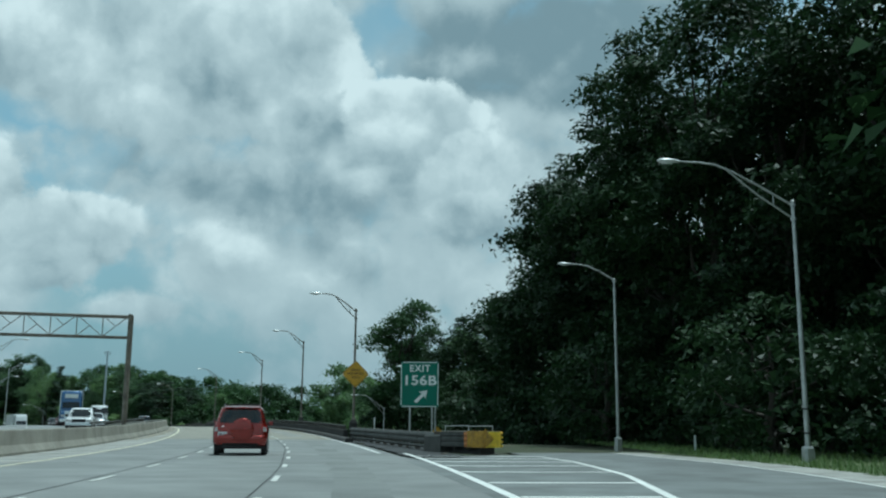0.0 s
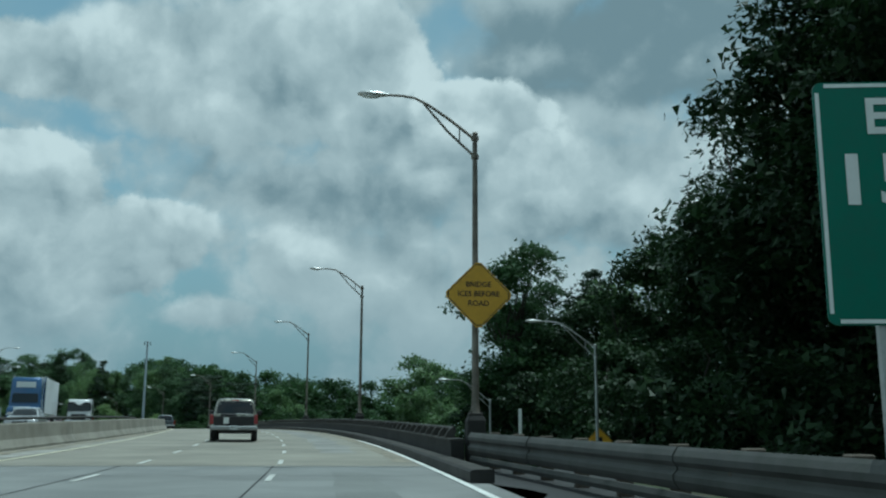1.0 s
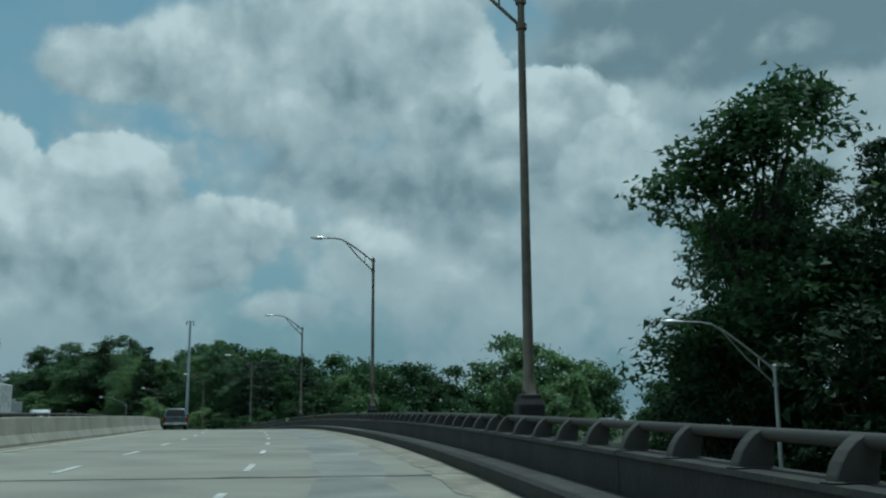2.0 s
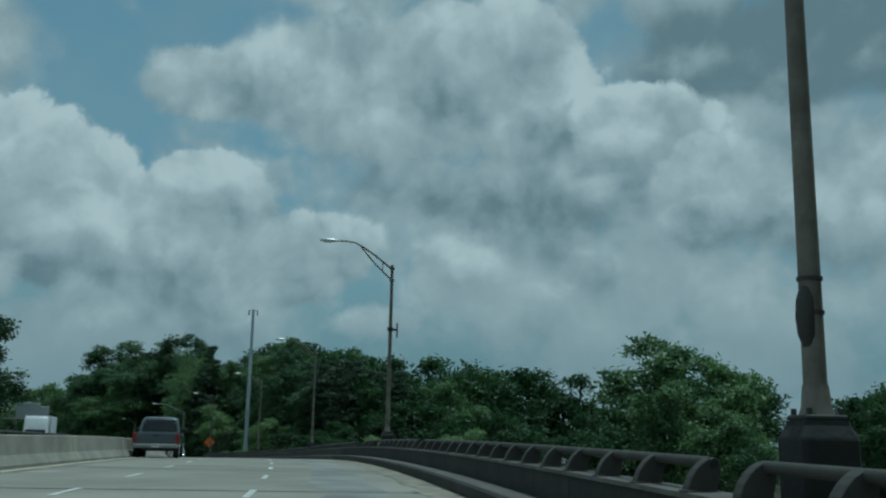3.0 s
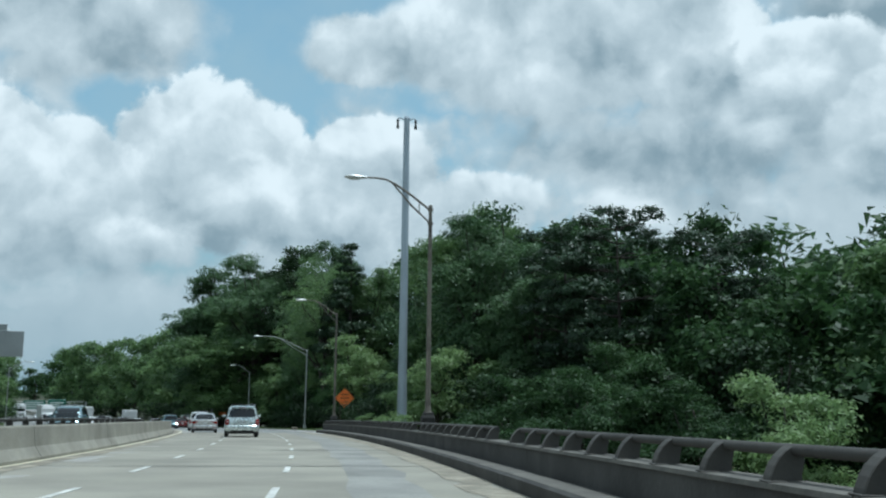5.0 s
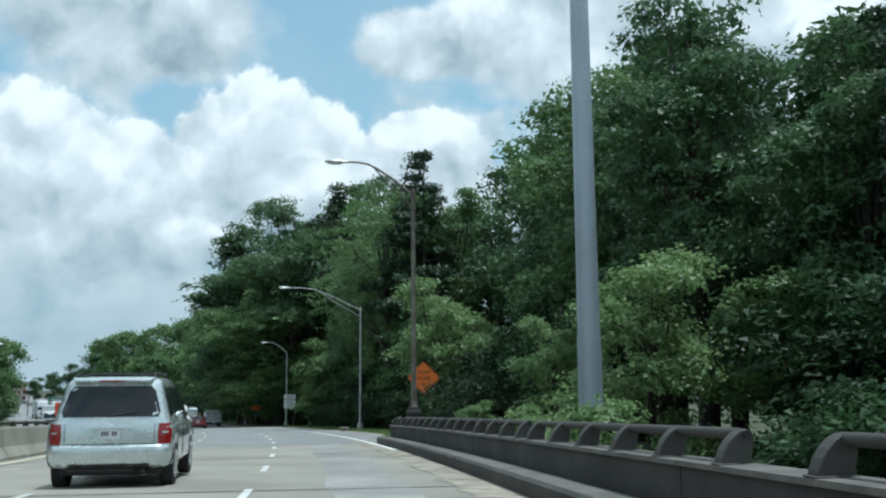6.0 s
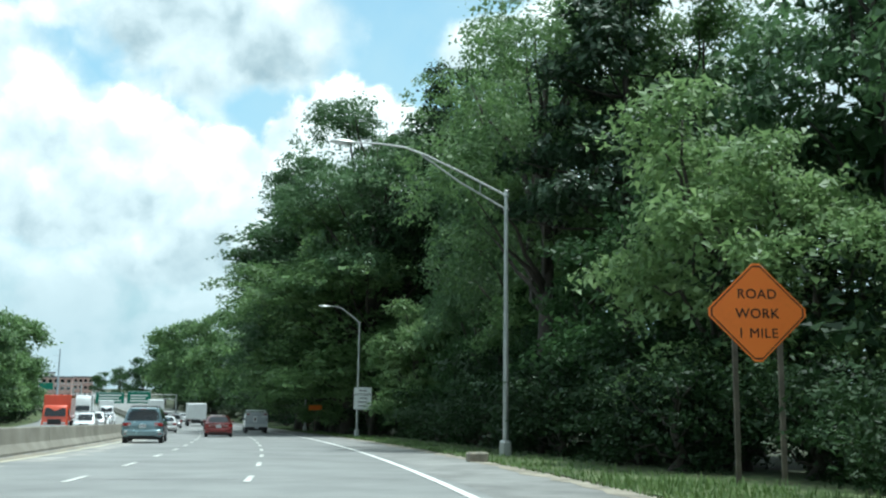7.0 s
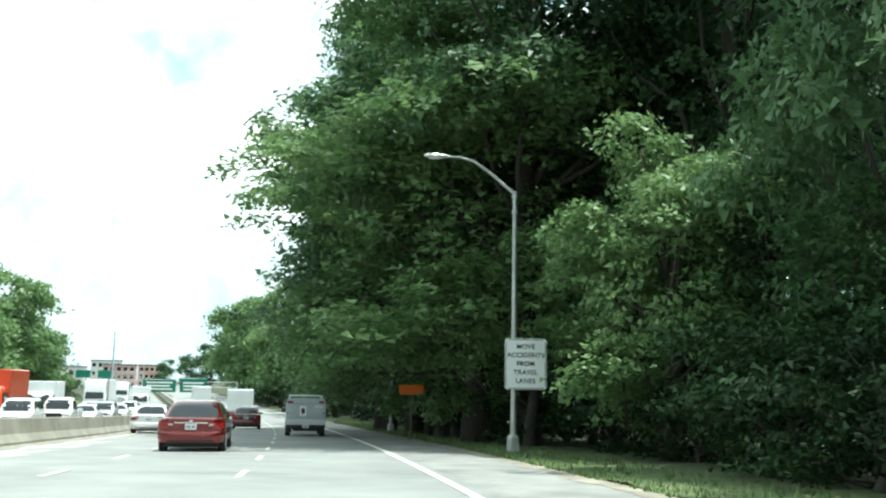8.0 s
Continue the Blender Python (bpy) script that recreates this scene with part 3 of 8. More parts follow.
def span(a, b, step):
    return list(np.linspace(a, b, max(2, int(round((b - a) / step)) + 1)))


# ---- ground ----


def make_ground():
    near = np.arange(-160, 161, 4.0)
    far = np.array([200, 260, 340, 450, 600, 850, 1300, 2200, 4000.0])
    gx = np.concatenate([-far[::-1] - 60, near - 60, far - 60])
    ny = np.arange(-60, 561, 4.0)
    gy = np.concatenate([np.array([-4000, -2200, -1300, -800, -500, -300, -180, -100.0]), ny, np.array([600, 660, 740, 850, 1000, 1300, 1800, 2600, 4000.0])])
    X, Y = np.meshgrid(gx, gy)
    s, o = road_so(X.ravel(), Y.ravel())
    z = np.interp(s, LS, LZ) + ground_z(s, o)
    d = np.clip((np.abs(o) - 150) / 400, 0, 1)
    z = z * (1 - d) + (-9.0) * d
    rough = np.array([noise.noise(Vector((float(a) * 0.06, float(b) * 0.06, 0))) for a, b in zip(X.ravel(), Y.ravel())])
    z = z + rough * 0.5 * np.clip((np.abs(o) - 26) / 20, 0, 1)
    me = bpy.data.meshes.new("ground")
    w = len(gx)
    faces = [(j * w + i, j * w + i + 1, (j + 1) * w + i + 1, (j + 1) * w + i) for j in range(len(gy) - 1) for i in range(w - 1)]
    me.from_pydata(np.stack([X.ravel(), Y.ravel(), z], 1).tolist(), [], faces)
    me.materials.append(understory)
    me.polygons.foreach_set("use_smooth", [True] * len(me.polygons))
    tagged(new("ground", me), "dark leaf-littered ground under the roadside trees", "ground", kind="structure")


make_ground()

# offsets that change along the way
LEFT_S = [-140, 58, 100, 155, 187, 230, 320, 350, 500, 1400]


def left_dash(s):
    return float(np.interp(s, LEFT_S, [-3.4, -3.4, -3.1, -2.85, -2.95, -3.0, -3.2, -3.3, -3.4, -3.4]))


def left_edge(s):
    return float(np.interp(s, LEFT_S, [-7.0, -7.0, -6.5, -5.8, -5.75, -6.0, -6.6, -6.7, -6.9, -6.9]))


def barrier_at(s):
    return float(np.interp(s, LEFT_S, [-9.3, -9.3, -7.6, -6.3, -6.1, -6.4, -7.9, -8.2, -8.4, -8.4]))


def road_surface():
    def ribbon(a, b, o0, o1, z, step=2.0, left=None):
        ss = span(a, b, step)
        bd = Build()
        rings = []
        for s in ss:
            l = left(s) if left else o0
            n = 7
            rings.append([at(s, l + (o1 - l) * i / (n - 1), z) for i in range(n)])
        return bd.loft(rings, caps=False, closed=False)
    setting("road_approach", ribbon(-140, BRIDGE_A, -9, 3.95, 0.0, left=barrier_at), pavement_grey, "worn grey concrete motorway lanes")
    setting("road_bridge", ribbon(BRIDGE_A, BRIDGE_B, -9, 4.3, 0.0, left=barrier_at), deck, "pale concrete bridge deck with dark tyre tracks")
    setting("road_onward", ribbon(BRIDGE_B, 900, -9, 3.95, 0.0, 4.0, left=barrier_at), pavement_grey, "grey motorway lanes beyond the bridge")
    setting("road_opposite", ribbon(-140, 900, -24, -9.9, -0.02, 4.0), pavement_grey, "opposite carriageway beyond the concrete barrier")
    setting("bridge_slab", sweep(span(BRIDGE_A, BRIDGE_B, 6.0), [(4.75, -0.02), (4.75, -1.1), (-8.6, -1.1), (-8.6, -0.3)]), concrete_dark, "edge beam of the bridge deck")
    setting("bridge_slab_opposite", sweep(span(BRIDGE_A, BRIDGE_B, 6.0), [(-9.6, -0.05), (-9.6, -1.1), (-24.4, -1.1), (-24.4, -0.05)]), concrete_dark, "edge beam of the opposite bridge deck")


road_surface()


def strip(name, a, b, o0, o1, z, material, label, step=1.5, shift=None, ragged=0.0, kind="structure"):
    bd = Build()
    rings = []
    for i, s in enumerate(span(a, b, step)):
        d = shift(s) if shift else 0.0
        r = ragged * noise.noise(Vector((s * 0.9, o0, 3.1)))
        q = ragged * noise.noise(Vector((s * 0.7, o1, 7.7)))
        rings.append([at(s, o0 + d + r, z), at(s, o1 + d + q, z)])
    ob = part(name, bd.loft(rings, caps=False, closed=False), material, None, label)
    return tagged(ob, kind=kind)


# rubbered lane centres, shoulders and grit along the kerb
for nm, o0, o1 in (("tyre_track", 1.15, 2.25),):
    strip(nm, 70, BRIDGE_B, o0, o1, 0.004, surface("lane_centre_stain", (0.27, 0.265, 0.24), 0.75, vary=0.25, coarse=0.35, fine=16, bump=0.2, second=(0.205, 0.20, 0.185), mixing=0.5), "darkened lane centre", 2.0, ragged=0.35)
strip("lane_stain", -100, 60, 1.2, 2.1, 0.004, surface("lane_centre_dark", (0.185, 0.19, 0.18), 0.75, vary=0.25, coarse=0.35, fine=16, bump=0.2), "darkened lane centre", 2.0, ragged=0.3)
strip("shoulder_left", -140, 900, 0.25, 2.6, 0.0, gravel, "gritty inner shoulder along the barrier", 3.0, shift=lambda s: barrier_at(s) - 0.1 if s < 60 or s > 300 else barrier_at(s) - 0.9)
strip("grit_verge", BRIDGE_B + 2, 420, 5.8, 6.65, 0.009, sand, "sand and dirt washed along the verge", 0.7, ragged=0.35)
strip("grit_kerb", BRIDGE_A + 2, BRIDGE_B + 4, 2.95, 3.62, 0.007, sand, "sand and grit drifted along the kerb", 0.7, ragged=0.28)
strip("grit_barrier", 60, 400, 0.45, 0.95, 0.008, sand, "grit along the foot of the barrier", 0.8, shift=barrier_at, ragged=0.3)
strip("shoulder_right", BRIDGE_B - 1, 900, 3.8, 6.55, 0.003, shoulder_mat, "worn grey asphalt shoulder of the road", 1.5, ragged=0.25)


def gore_left(s):
    return float(np.interp(s, [-60, 0, 15, 24, 36, 60], [3.62, 3.75, 4.05, 4.3, 4.6, 4.6]))


def gore_right(s):
    return float(np.interp(s, [-60, 0, 14.7, 22, 29, 36, 48, 64, 90, 130], [3.8, 4.7, 6.45, 8.0, 8.9, 9.6, 11.2, 13.6, 17.0, 20.0]))


def ramp_lift(s):
    return float(np.interp(s, [-60, 30, 45, 64, 90, 130, 180], [0.0, 0.0, -0.15, -0.9, -2.8, -5.0, -5.2]))


def make_ramp():
    bd = Build()
    rings = []
    for s in span(-60, 180, 2.0):
        l, r = (3.6 if s < 40 else gore_right(s) - 0.5), gore_right(s) + float(np.interp(s, [-60, 0, 30, 180], [3.6, 4.6, 4.9, 4.9]))
        rings.append([at(s, l + (r - l) * i / 5, 0.004 + ramp_lift(s)) for i in range(6)])
    setting("exit_ramp", bd.loft(rings, caps=False, closed=False), asphalt, "grey asphalt exit ramp")
    bd = Build()
    bd.loft([[at(s, gore_right(s) + 4.5, 0.010 + ramp_lift(s)), at(s, gore_right(s) + 4.62, 0.010 + ramp_lift(s))] for s in span(-60, 120, 1.5)], False, False)
    setting("ramp_edge_line", bd, paint, "white edge line of the ramp")
    bd = Build()
    bd.loft([[at(s, gore_right(s) - 0.18, 0.012 + ramp_lift(s)), at(s, gore_right(s) + 0.0, 0.012 + ramp_lift(s))] for s in span(-40, 36, 1.0)], False, False)
    setting("gore_line_right", bd, paint, "white line on the ramp side of the gore")
    bd = Build()
    bd.loft([[at(s, gore_left(s) - 0.23, 0.012), at(s, gore_left(s) - 0.04, 0.012)] for s in span(-40, 38, 1.0)], False, False)
    setting("gore_line_left", bd, paint, "white line on the lane side of the gore")
    bd = Build()
    bd.loft([[at(s, gore_right(s) + 4.66, 0.007 + ramp_lift(s)), at(s, gore_right(s) + 5.3, 0.016 + ramp_lift(s)), at(s, gore_right(s) + 6.1 + 0.2 * noise.noise(Vector((s * 0.5, 0, 2))), 0.02 + ramp_lift(s))] for s in span(-60, 110, 1.5)], False, False)
    setting("ramp_shoulder", bd, gravel, "pale gritty concrete shoulder of the exit ramp")
    for s in (15.1, 18.9, 23.3, 26.8, 29.9, 32.6, 35.0):
        bd = Build()
        n = 6
        l, r = gore_left(s), gore_right(s) - 0.2
        bd.loft([[at(s - 0.15 + 0.12 * abs(i / n - 0.5), l + (r - l) * i / n, 0.011), at(s + 0.15 + 0.12 * abs(i / n - 0.5), l + (r - l) * i / n, 0.011)] for i in range(n + 1)], False, False)
        setting("gore_stripe", bd, paint, "white crossing stripe in the gore")
    # patched dark asphalt before the crash cushion
    strip("gore_patch", 34, 62, 4.2, 6.5, 0.009, tar, "dark patched asphalt behind the gore", 1.0, ragged=0.6)


make_ramp()


def make_lines():
    # a dash is a thin painted slab; alike dashes share one mesh
    ob = None
    for row, off in (("inner", lambda s: 0.0), ("outer", left_dash)):
        for i in range(-16, 72):
            s = 57.2 + 6.3 * i
            b = Build()
            w = 0.06
            o = off(s)
            b.poly([at(s, o - w, 0.004), at(s, o + w, 0.004), at(s + 1.0, o + w, 0.004), at(s + 2.0, o + w, 0.004), at(s + 2.0, o - w, 0.004), at(s + 1.0, o - w, 0.004)], (0, 0, 0.006))
            ob = part("lane_dash", b, dash_paint)
            tagged(ob, "white painted lane dash on the road", "lane marking", "lane dashes")
    bd = Build()
    bd.loft([[at(s, 3.43, 0.011), at(s, 3.57, 0.011)] for s in span(38, 84, 1.5)], False, False)
    setting("edge_line_right", bd, paint, "white edge line before the bridge")
    bd = Build()
    bd.loft([[at(s, 3.40, 0.011), at(s, 3.55, 0.011)] for s in span(262, 800, 2.0)], False, False)
    setting("edge_line_onward", bd, paint, "white edge line after the bridge")
    bd = Build()
    bd.loft([[at(s, left_edge(s) - 0.07, 0.011), at(s, left_edge(s) + 0.07, 0.011)] for s in span(-100, 800, 2.0)], False, False)
    setting("edge_line_left", bd, surface("edge_line_cream", (0.62, 0.58, 0.42), 0.6, vary=0.15), "pale edge line beside the barrier")
    for o in (-13.2, -16.7, -20.2):
        bd = Build()
        for i in range(60):
            s = 10 + 12.6 * i
            bd.poly([at(s, o - 0.07, -0.01), at(s, o + 0.07, -0.01), at(s + 2.4, o + 0.07, -0.01), at(s + 2.4, o - 0.07, -0.01)], (0, 0, 0.006))
        tagged(part("lane_marking_opposite", bd, paint), "lane dashes of the opposite carriageway", "lane marking", kind="stuff")
    # joints of the slabs
    bd = Build()
    bd.loft([[at(s, -0.16 + 0.03 * math.sin(s * 0.31), 0.006), at(s, -0.125 + 0.03 * math.sin(s * 0.31), 0.006)] for s in span(-60, BRIDGE_A, 1.0)], False, False)
    setting("lane_joint", bd, tar, "dark tar-sealed joint beside the lane line")
    bd = Build()
    bd.loft([[at(s, left_dash(s) - 0.25, 0.006), at(s, left_dash(s) - 0.215, 0.006)] for s in span(-60, BRIDGE_A, 1.0)], False, False)
    setting("lane_joint_left", bd, tar, "dark tar-sealed joint beside the outer lane line")
    for i, s in enumerate(list(np.arange(BRIDGE_A, BRIDGE_B + 1, 10.3)) + list(np.arange(-40, 60, 7.6)) + list(np.arange(276, 420, 7.6))):
        bd = Build()
        l = barrier_at(s)
        r = 3.6
        w = 0.05 if BRIDGE_A <= s <= BRIDGE_B else 0.015
        bd.loft([[at(s - w, l + (r - l) * k / 8, 0.005), at(s + w, l + (r - l) * k / 8, 0.005)] for k in range(9)], False, False)
        setting("slab_joint", bd, tar, "dark joint across the road slabs")


make_lines()

# ---- median barrier and the opposite parapet ----


def make_barrier():
    prof = [(0.30, 0.0), (0.30, 0.08), (0.14, 0.33), (0.085, 0.80), (0.06, 0.84), (-0.06, 0.84), (-0.085, 0.80), (-0.14, 0.33), (-0.30, 0.08), (-0.30, 0.0)]
    root = thing("median_barrier", Matrix(), "long weathered concrete safety barrier along the median", "barrier", kind="structure")
    a = -110.0
    while a < 480:
        part("segment", sweep(span(a + 0.012, a + 9.98, 2.5), prof, shift=barrier_at, closed=True), concrete, root)
        a += 10.0
    part("far_run", sweep(span(480, 900, 10), prof, shift=barrier_at, closed=True), concrete, root)
    par = thing("opposite_parapet", Matrix(), "stained concrete parapet of the opposite bridge with a pipe rail", "parapet", kind="structure")
    part("wall", sweep(span(BRIDGE_A, BRIDGE_B + 30, 5), [(-0.15, 0.0), (-0.15, 0.62), (0.15, 0.62), (0.15, 0.0)], shift=lambda s: min(barrier_at(s) - 2.2, -9.3), closed=True), concrete, par)
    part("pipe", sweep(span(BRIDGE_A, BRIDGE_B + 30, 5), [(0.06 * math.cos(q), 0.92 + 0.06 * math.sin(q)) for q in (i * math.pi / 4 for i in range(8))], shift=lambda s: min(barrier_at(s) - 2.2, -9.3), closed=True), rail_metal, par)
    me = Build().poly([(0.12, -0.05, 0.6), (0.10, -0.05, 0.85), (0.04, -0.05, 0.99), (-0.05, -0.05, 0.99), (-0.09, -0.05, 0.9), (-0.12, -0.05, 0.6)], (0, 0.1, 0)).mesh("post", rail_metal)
    for s in np.arange(120, BRIDGE_B + 28, 2.1):
        ob = part("post", me, None, par)
        ob.matrix_basis = stand(s, min(barrier_at(s) - 2.2, -9.3))


make_barrier()

# ---- bridge parapet, kerb and railing ----
LAMPS = [(62.8, 4.75), (94.3, 4.75), (124.2, 4.95), (156.5, 4.6), (189.7, 4.45), (228.1, 4.6), (266.4, 4.65)]


def make_parapet():
    kerb = thing("bridge_kerb", Matrix(), "low concrete kerb with a pale worn top along the deck", "kerb", kind="structure")
    wall = thing("bridge_parapet", Matrix(), "stained concrete bridge parapet, darkened in colour for its shaded side", "parapet", kind="structure")
    s = BRIDGE_A - 6
    while s < BRIDGE_B - 0.5:
        e = min(s + 10.3, BRIDGE_B)
        # faces' shade is in the concrete colour, deeper before station 165
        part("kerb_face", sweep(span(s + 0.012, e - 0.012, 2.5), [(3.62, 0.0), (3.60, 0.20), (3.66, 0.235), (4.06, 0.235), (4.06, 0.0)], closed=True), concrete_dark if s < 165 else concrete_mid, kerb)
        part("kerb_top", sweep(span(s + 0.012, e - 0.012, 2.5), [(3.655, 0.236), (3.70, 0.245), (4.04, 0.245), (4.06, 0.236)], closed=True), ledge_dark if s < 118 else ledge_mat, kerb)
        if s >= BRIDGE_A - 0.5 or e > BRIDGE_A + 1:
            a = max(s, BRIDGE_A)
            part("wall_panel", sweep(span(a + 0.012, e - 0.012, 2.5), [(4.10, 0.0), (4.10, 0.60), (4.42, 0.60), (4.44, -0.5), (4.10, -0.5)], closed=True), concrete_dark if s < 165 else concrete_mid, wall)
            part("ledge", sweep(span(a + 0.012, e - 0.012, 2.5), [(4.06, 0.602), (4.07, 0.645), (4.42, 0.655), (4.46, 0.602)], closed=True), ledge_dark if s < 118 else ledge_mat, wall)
        s += 10.3
    # the railing: cast posts that curl over a pipe, in long runs with breaks between them
    curve = [(-0.20, 0.64), (-0.185, 0.70), (-0.15, 0.78), (-0.10, 0.85), (-0.04, 0.905), (0.02, 0.94), (0.07, 0.945), (0.11, 0.925), (0.13, 0.88), (0.125, 0.82), (0.10, 0.72), (0.10, 0.64)]
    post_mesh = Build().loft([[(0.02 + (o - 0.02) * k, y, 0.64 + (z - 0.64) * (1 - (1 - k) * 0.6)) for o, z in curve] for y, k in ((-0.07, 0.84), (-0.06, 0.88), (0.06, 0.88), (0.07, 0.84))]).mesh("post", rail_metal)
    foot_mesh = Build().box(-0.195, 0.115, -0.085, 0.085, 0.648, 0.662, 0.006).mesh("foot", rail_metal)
    # black plug that paints the unlit hollow at a pipe's end
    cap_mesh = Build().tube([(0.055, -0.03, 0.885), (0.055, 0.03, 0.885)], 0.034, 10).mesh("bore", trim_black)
    for a, b in ((63.6, 93.9), (94.9, 123.8), (124.8, 144.6), (146.0, 160.4), (164.15, 164.3), (165.5, 189.2), (190.2, 212.5), (215.0, 239.6), (241.1, 248.1), (248.95, 265.9), (266.9, 268.2)):
        root = thing("railing_run", stand(a, 0), "weathered metal pipe railing on curled cast posts", "railing", "bridge railing")
        inv = root.matrix_basis.inverted()
        if b - a > 1:
            rings = []
            for s in span(a, b, 1.5):
                rings.append([inv @ at(s, 4.325 + 0.048 * math.cos(q), 0.885 + 0.048 * math.sin(q)) for q in (i * math.pi / 5 for i in range(10))])
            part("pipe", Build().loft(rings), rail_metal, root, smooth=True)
        n = max(1, int(round((b - a) / 1.3)) + 1)
        for i in range(n):
            s = a + (b - a) * i / max(1, n - 1)
            if any(abs(s - l) < 0.30 for l, _ in LAMPS):
                continue
            p = part("post", post_mesh, None, root)
            p.matrix_basis = inv @ stand(s, 4.27)
            part("foot", foot_mesh, None, p)
            if i in (0, n - 1):
                e = part("bore", cap_mesh, None, p, "black plug standing for the pipe's dark hollow")
                e.matrix_basis = Matrix.Translation((0, -0.06 if i == 0 else 0.06, 0))


make_parapet()

# ---- lamp posts ----


def pedestal(root):
    b = Build()
    h = 0.23
    b.loft([[(x * w, y * w, z) for x, y in ((-1, -0.86), (-0.86, -1), (0.86, -1), (1, -0.86), (1, 0.86), (0.86, 1), (-0.86, 1), (-1, 0.86))] for z, w in ((-0.6, h), (1.08, h), (1.10, h * 0.98), (1.19, h * 0.80), (1.23, h * 0.78))])
    part("pedestal", b, concrete_dark, root, "stained concrete pedestal, darkened in colour like the shaded parapet")
    part("base_plate", Build().box(-0.165, 0.165, -0.165, 0.165, 1.23, 1.27, 0.01), rail_metal, root)
    for x in (-0.125, 0.125):
        for y in (-0.125, 0.125):
            part("bolt", Build().tube([(x, y, 1.27), (x, y, 1.32)], 0.022, 6), rail_metal, root)
    part("collar", Build().tube([(0, 0, 1.27), (0, 0, 1.33), (0, 0, 1.5)], [0.135, 0.115, 0.098], 12), pole_brown, root, smooth=True)


def luminaire(root, tip):
    x, z = tip
    b = Build()
    rings = []
    for u, w, h in ((0.0, 0.05, 0.05), (0.10, 0.085, 0.06), (0.28, 0.15, 0.085), (0.52, 0.17, 0.095), (0.72, 0.12, 0.07), (0.80, 0.05, 0.04)):
        rings.append([(x + 0.12 - u, w * math.cos(q), z + h * math.sin(q) * (0.95 if math.sin(q) > 0 else 0.75)) for q in (i * math.pi / 6 for i in range(12))])
    head = part("luminaire", b.loft(rings), lamp_head, root, "grey cast lamp head", smooth=True)
    rings = []
    for u, w in ((0.24, 0.05), (0.30, 0.12), (0.5, 0.14), (0.64, 0.10), (0.68, 0.04)):
        rings.append([(x + 0.12 - u, w * math.cos(q), z - 0.055 - 0.045 * max(0.0, -math.sin(q)) * w / 0.14) for q in (i * math.pi / 4 for i in range(8))])
    part("lens", Build().loft(rings), lamp_lens, head, "clear lamp lens", smooth=True)


def lamp_post(m, top, reach, rise, base, truss=True, material=None, thick=1.0, label="", extra=None):
    """base: 'pedestal' on the parapet, 'ground' on a transformer base. The arm reaches to the left."""
    material = material or pole_brown
    root = thing("street_lamp", m, label or "tall weathered street lamp with a trussed arm on the bridge parapet", "street lamp", "street lamps along the road")
    if base == "pedestal":
        pedestal(root)
        z0 = 1.45
    else:
        part("transformer_base", Build().loft([[(x * w, y * w, z) for x, y in ((-1, -0.6), (-0.6, -1), (0.6, -1), (1, -0.6), (1, 0.6), (0.6, 1), (-0.6, 1), (-1, 0.6))] for z, w in ((-0.3, 0.2), (0.45, 0.17), (0.52, 0.13))]), material, root)
        z0 = 0.5
    part("pole", Build().tube([(0, 0, z0), (0, 0, (z0 + top) / 2), (0, 0, top)], [0.092 * thick, 0.077 * thick, 0.062 * thick], 14), material, root, smooth=True)
    part("pole_cap", Build().tube([(0, 0, top), (0, 0, top + 0.05)], [0.085 * thick, 0.05], 10), material, root)
    tipx, tipz = -reach, top + rise
    b = Build()
    if truss:
        upper = [(0, 0, top - 0.15), (-reach * 0.30, 0, top + rise * 0.42), (-reach * 0.52, 0, top + rise * 0.78), (-reach * 0.66, 0, top + rise * 0.95), (-reach * 0.80, 0, tipz), (tipx, 0, tipz)]
        lower = [(0, 0, top - 0.62), (-reach * 0.30, 0, top + rise * 0.42 - 0.36), (-reach * 0.52, 0, top + rise * 0.78 - 0.10), (-reach * 0.58, 0, top + rise * 0.86)]
        part("arm", b.tube(upper, [0.042, 0.04, 0.038, 0.036, 0.034, 0.032], 8), material, root, smooth=True)
        part("arm_brace", Build().tube(lower, [0.035, 0.033, 0.03, 0.03], 8), material, root, smooth=True)
        part("strut", Build().tube([(-reach * 0.17, 0, top + rise * 0.2 - 0.05), (-reach * 0.17, 0, top + rise * 0.22 - 0.46)], 0.02, 6), material, root)
    else:
        part("arm", b.tube([(0, 0, top - 0.05), (-reach * 0.35, 0, top + rise * 0.55), (-reach * 0.6, 0, top + rise * 0.9), (-reach * 0.8, 0, tipz), (tipx, 0, tipz)], [0.06, 0.05, 0.045, 0.04, 0.035], 8), material, root, smooth=True)
    for z in (top - 0.12, top - 0.62):
        part("clamp", Build().tube([(0, 0, z - 0.05), (0, 0, z + 0.05)], 0.1 * thick, 10), material, root)
    luminaire(root, (tipx, tipz))
    if extra:
        extra(root)
    return root


def pole_bands(root):
    for z in (0.95, 1.75):
        part("strap", Build().tube([(0, 0, z - 0.03), (0, 0, z + 0.03)], 0.099, 14), sign_black, root, "black strap round the pole")


def camera_arm(root):
    part("band", Build().tube([(0, 0, 5.35), (0, 0, 5.5)], 0.13, 10), trim_black, root, "dark clamp band")
    part("antenna_bracket", Build().box(0.1, 0.3, -0.03, 0.03, 5.38, 5.46, 0.01), trim_black, root)
    part("antenna", Build().tube([(0.28, 0, 5.1), (0.28, 0, 5.7)], 0.03, 8), trim_black, root, "small black antenna")


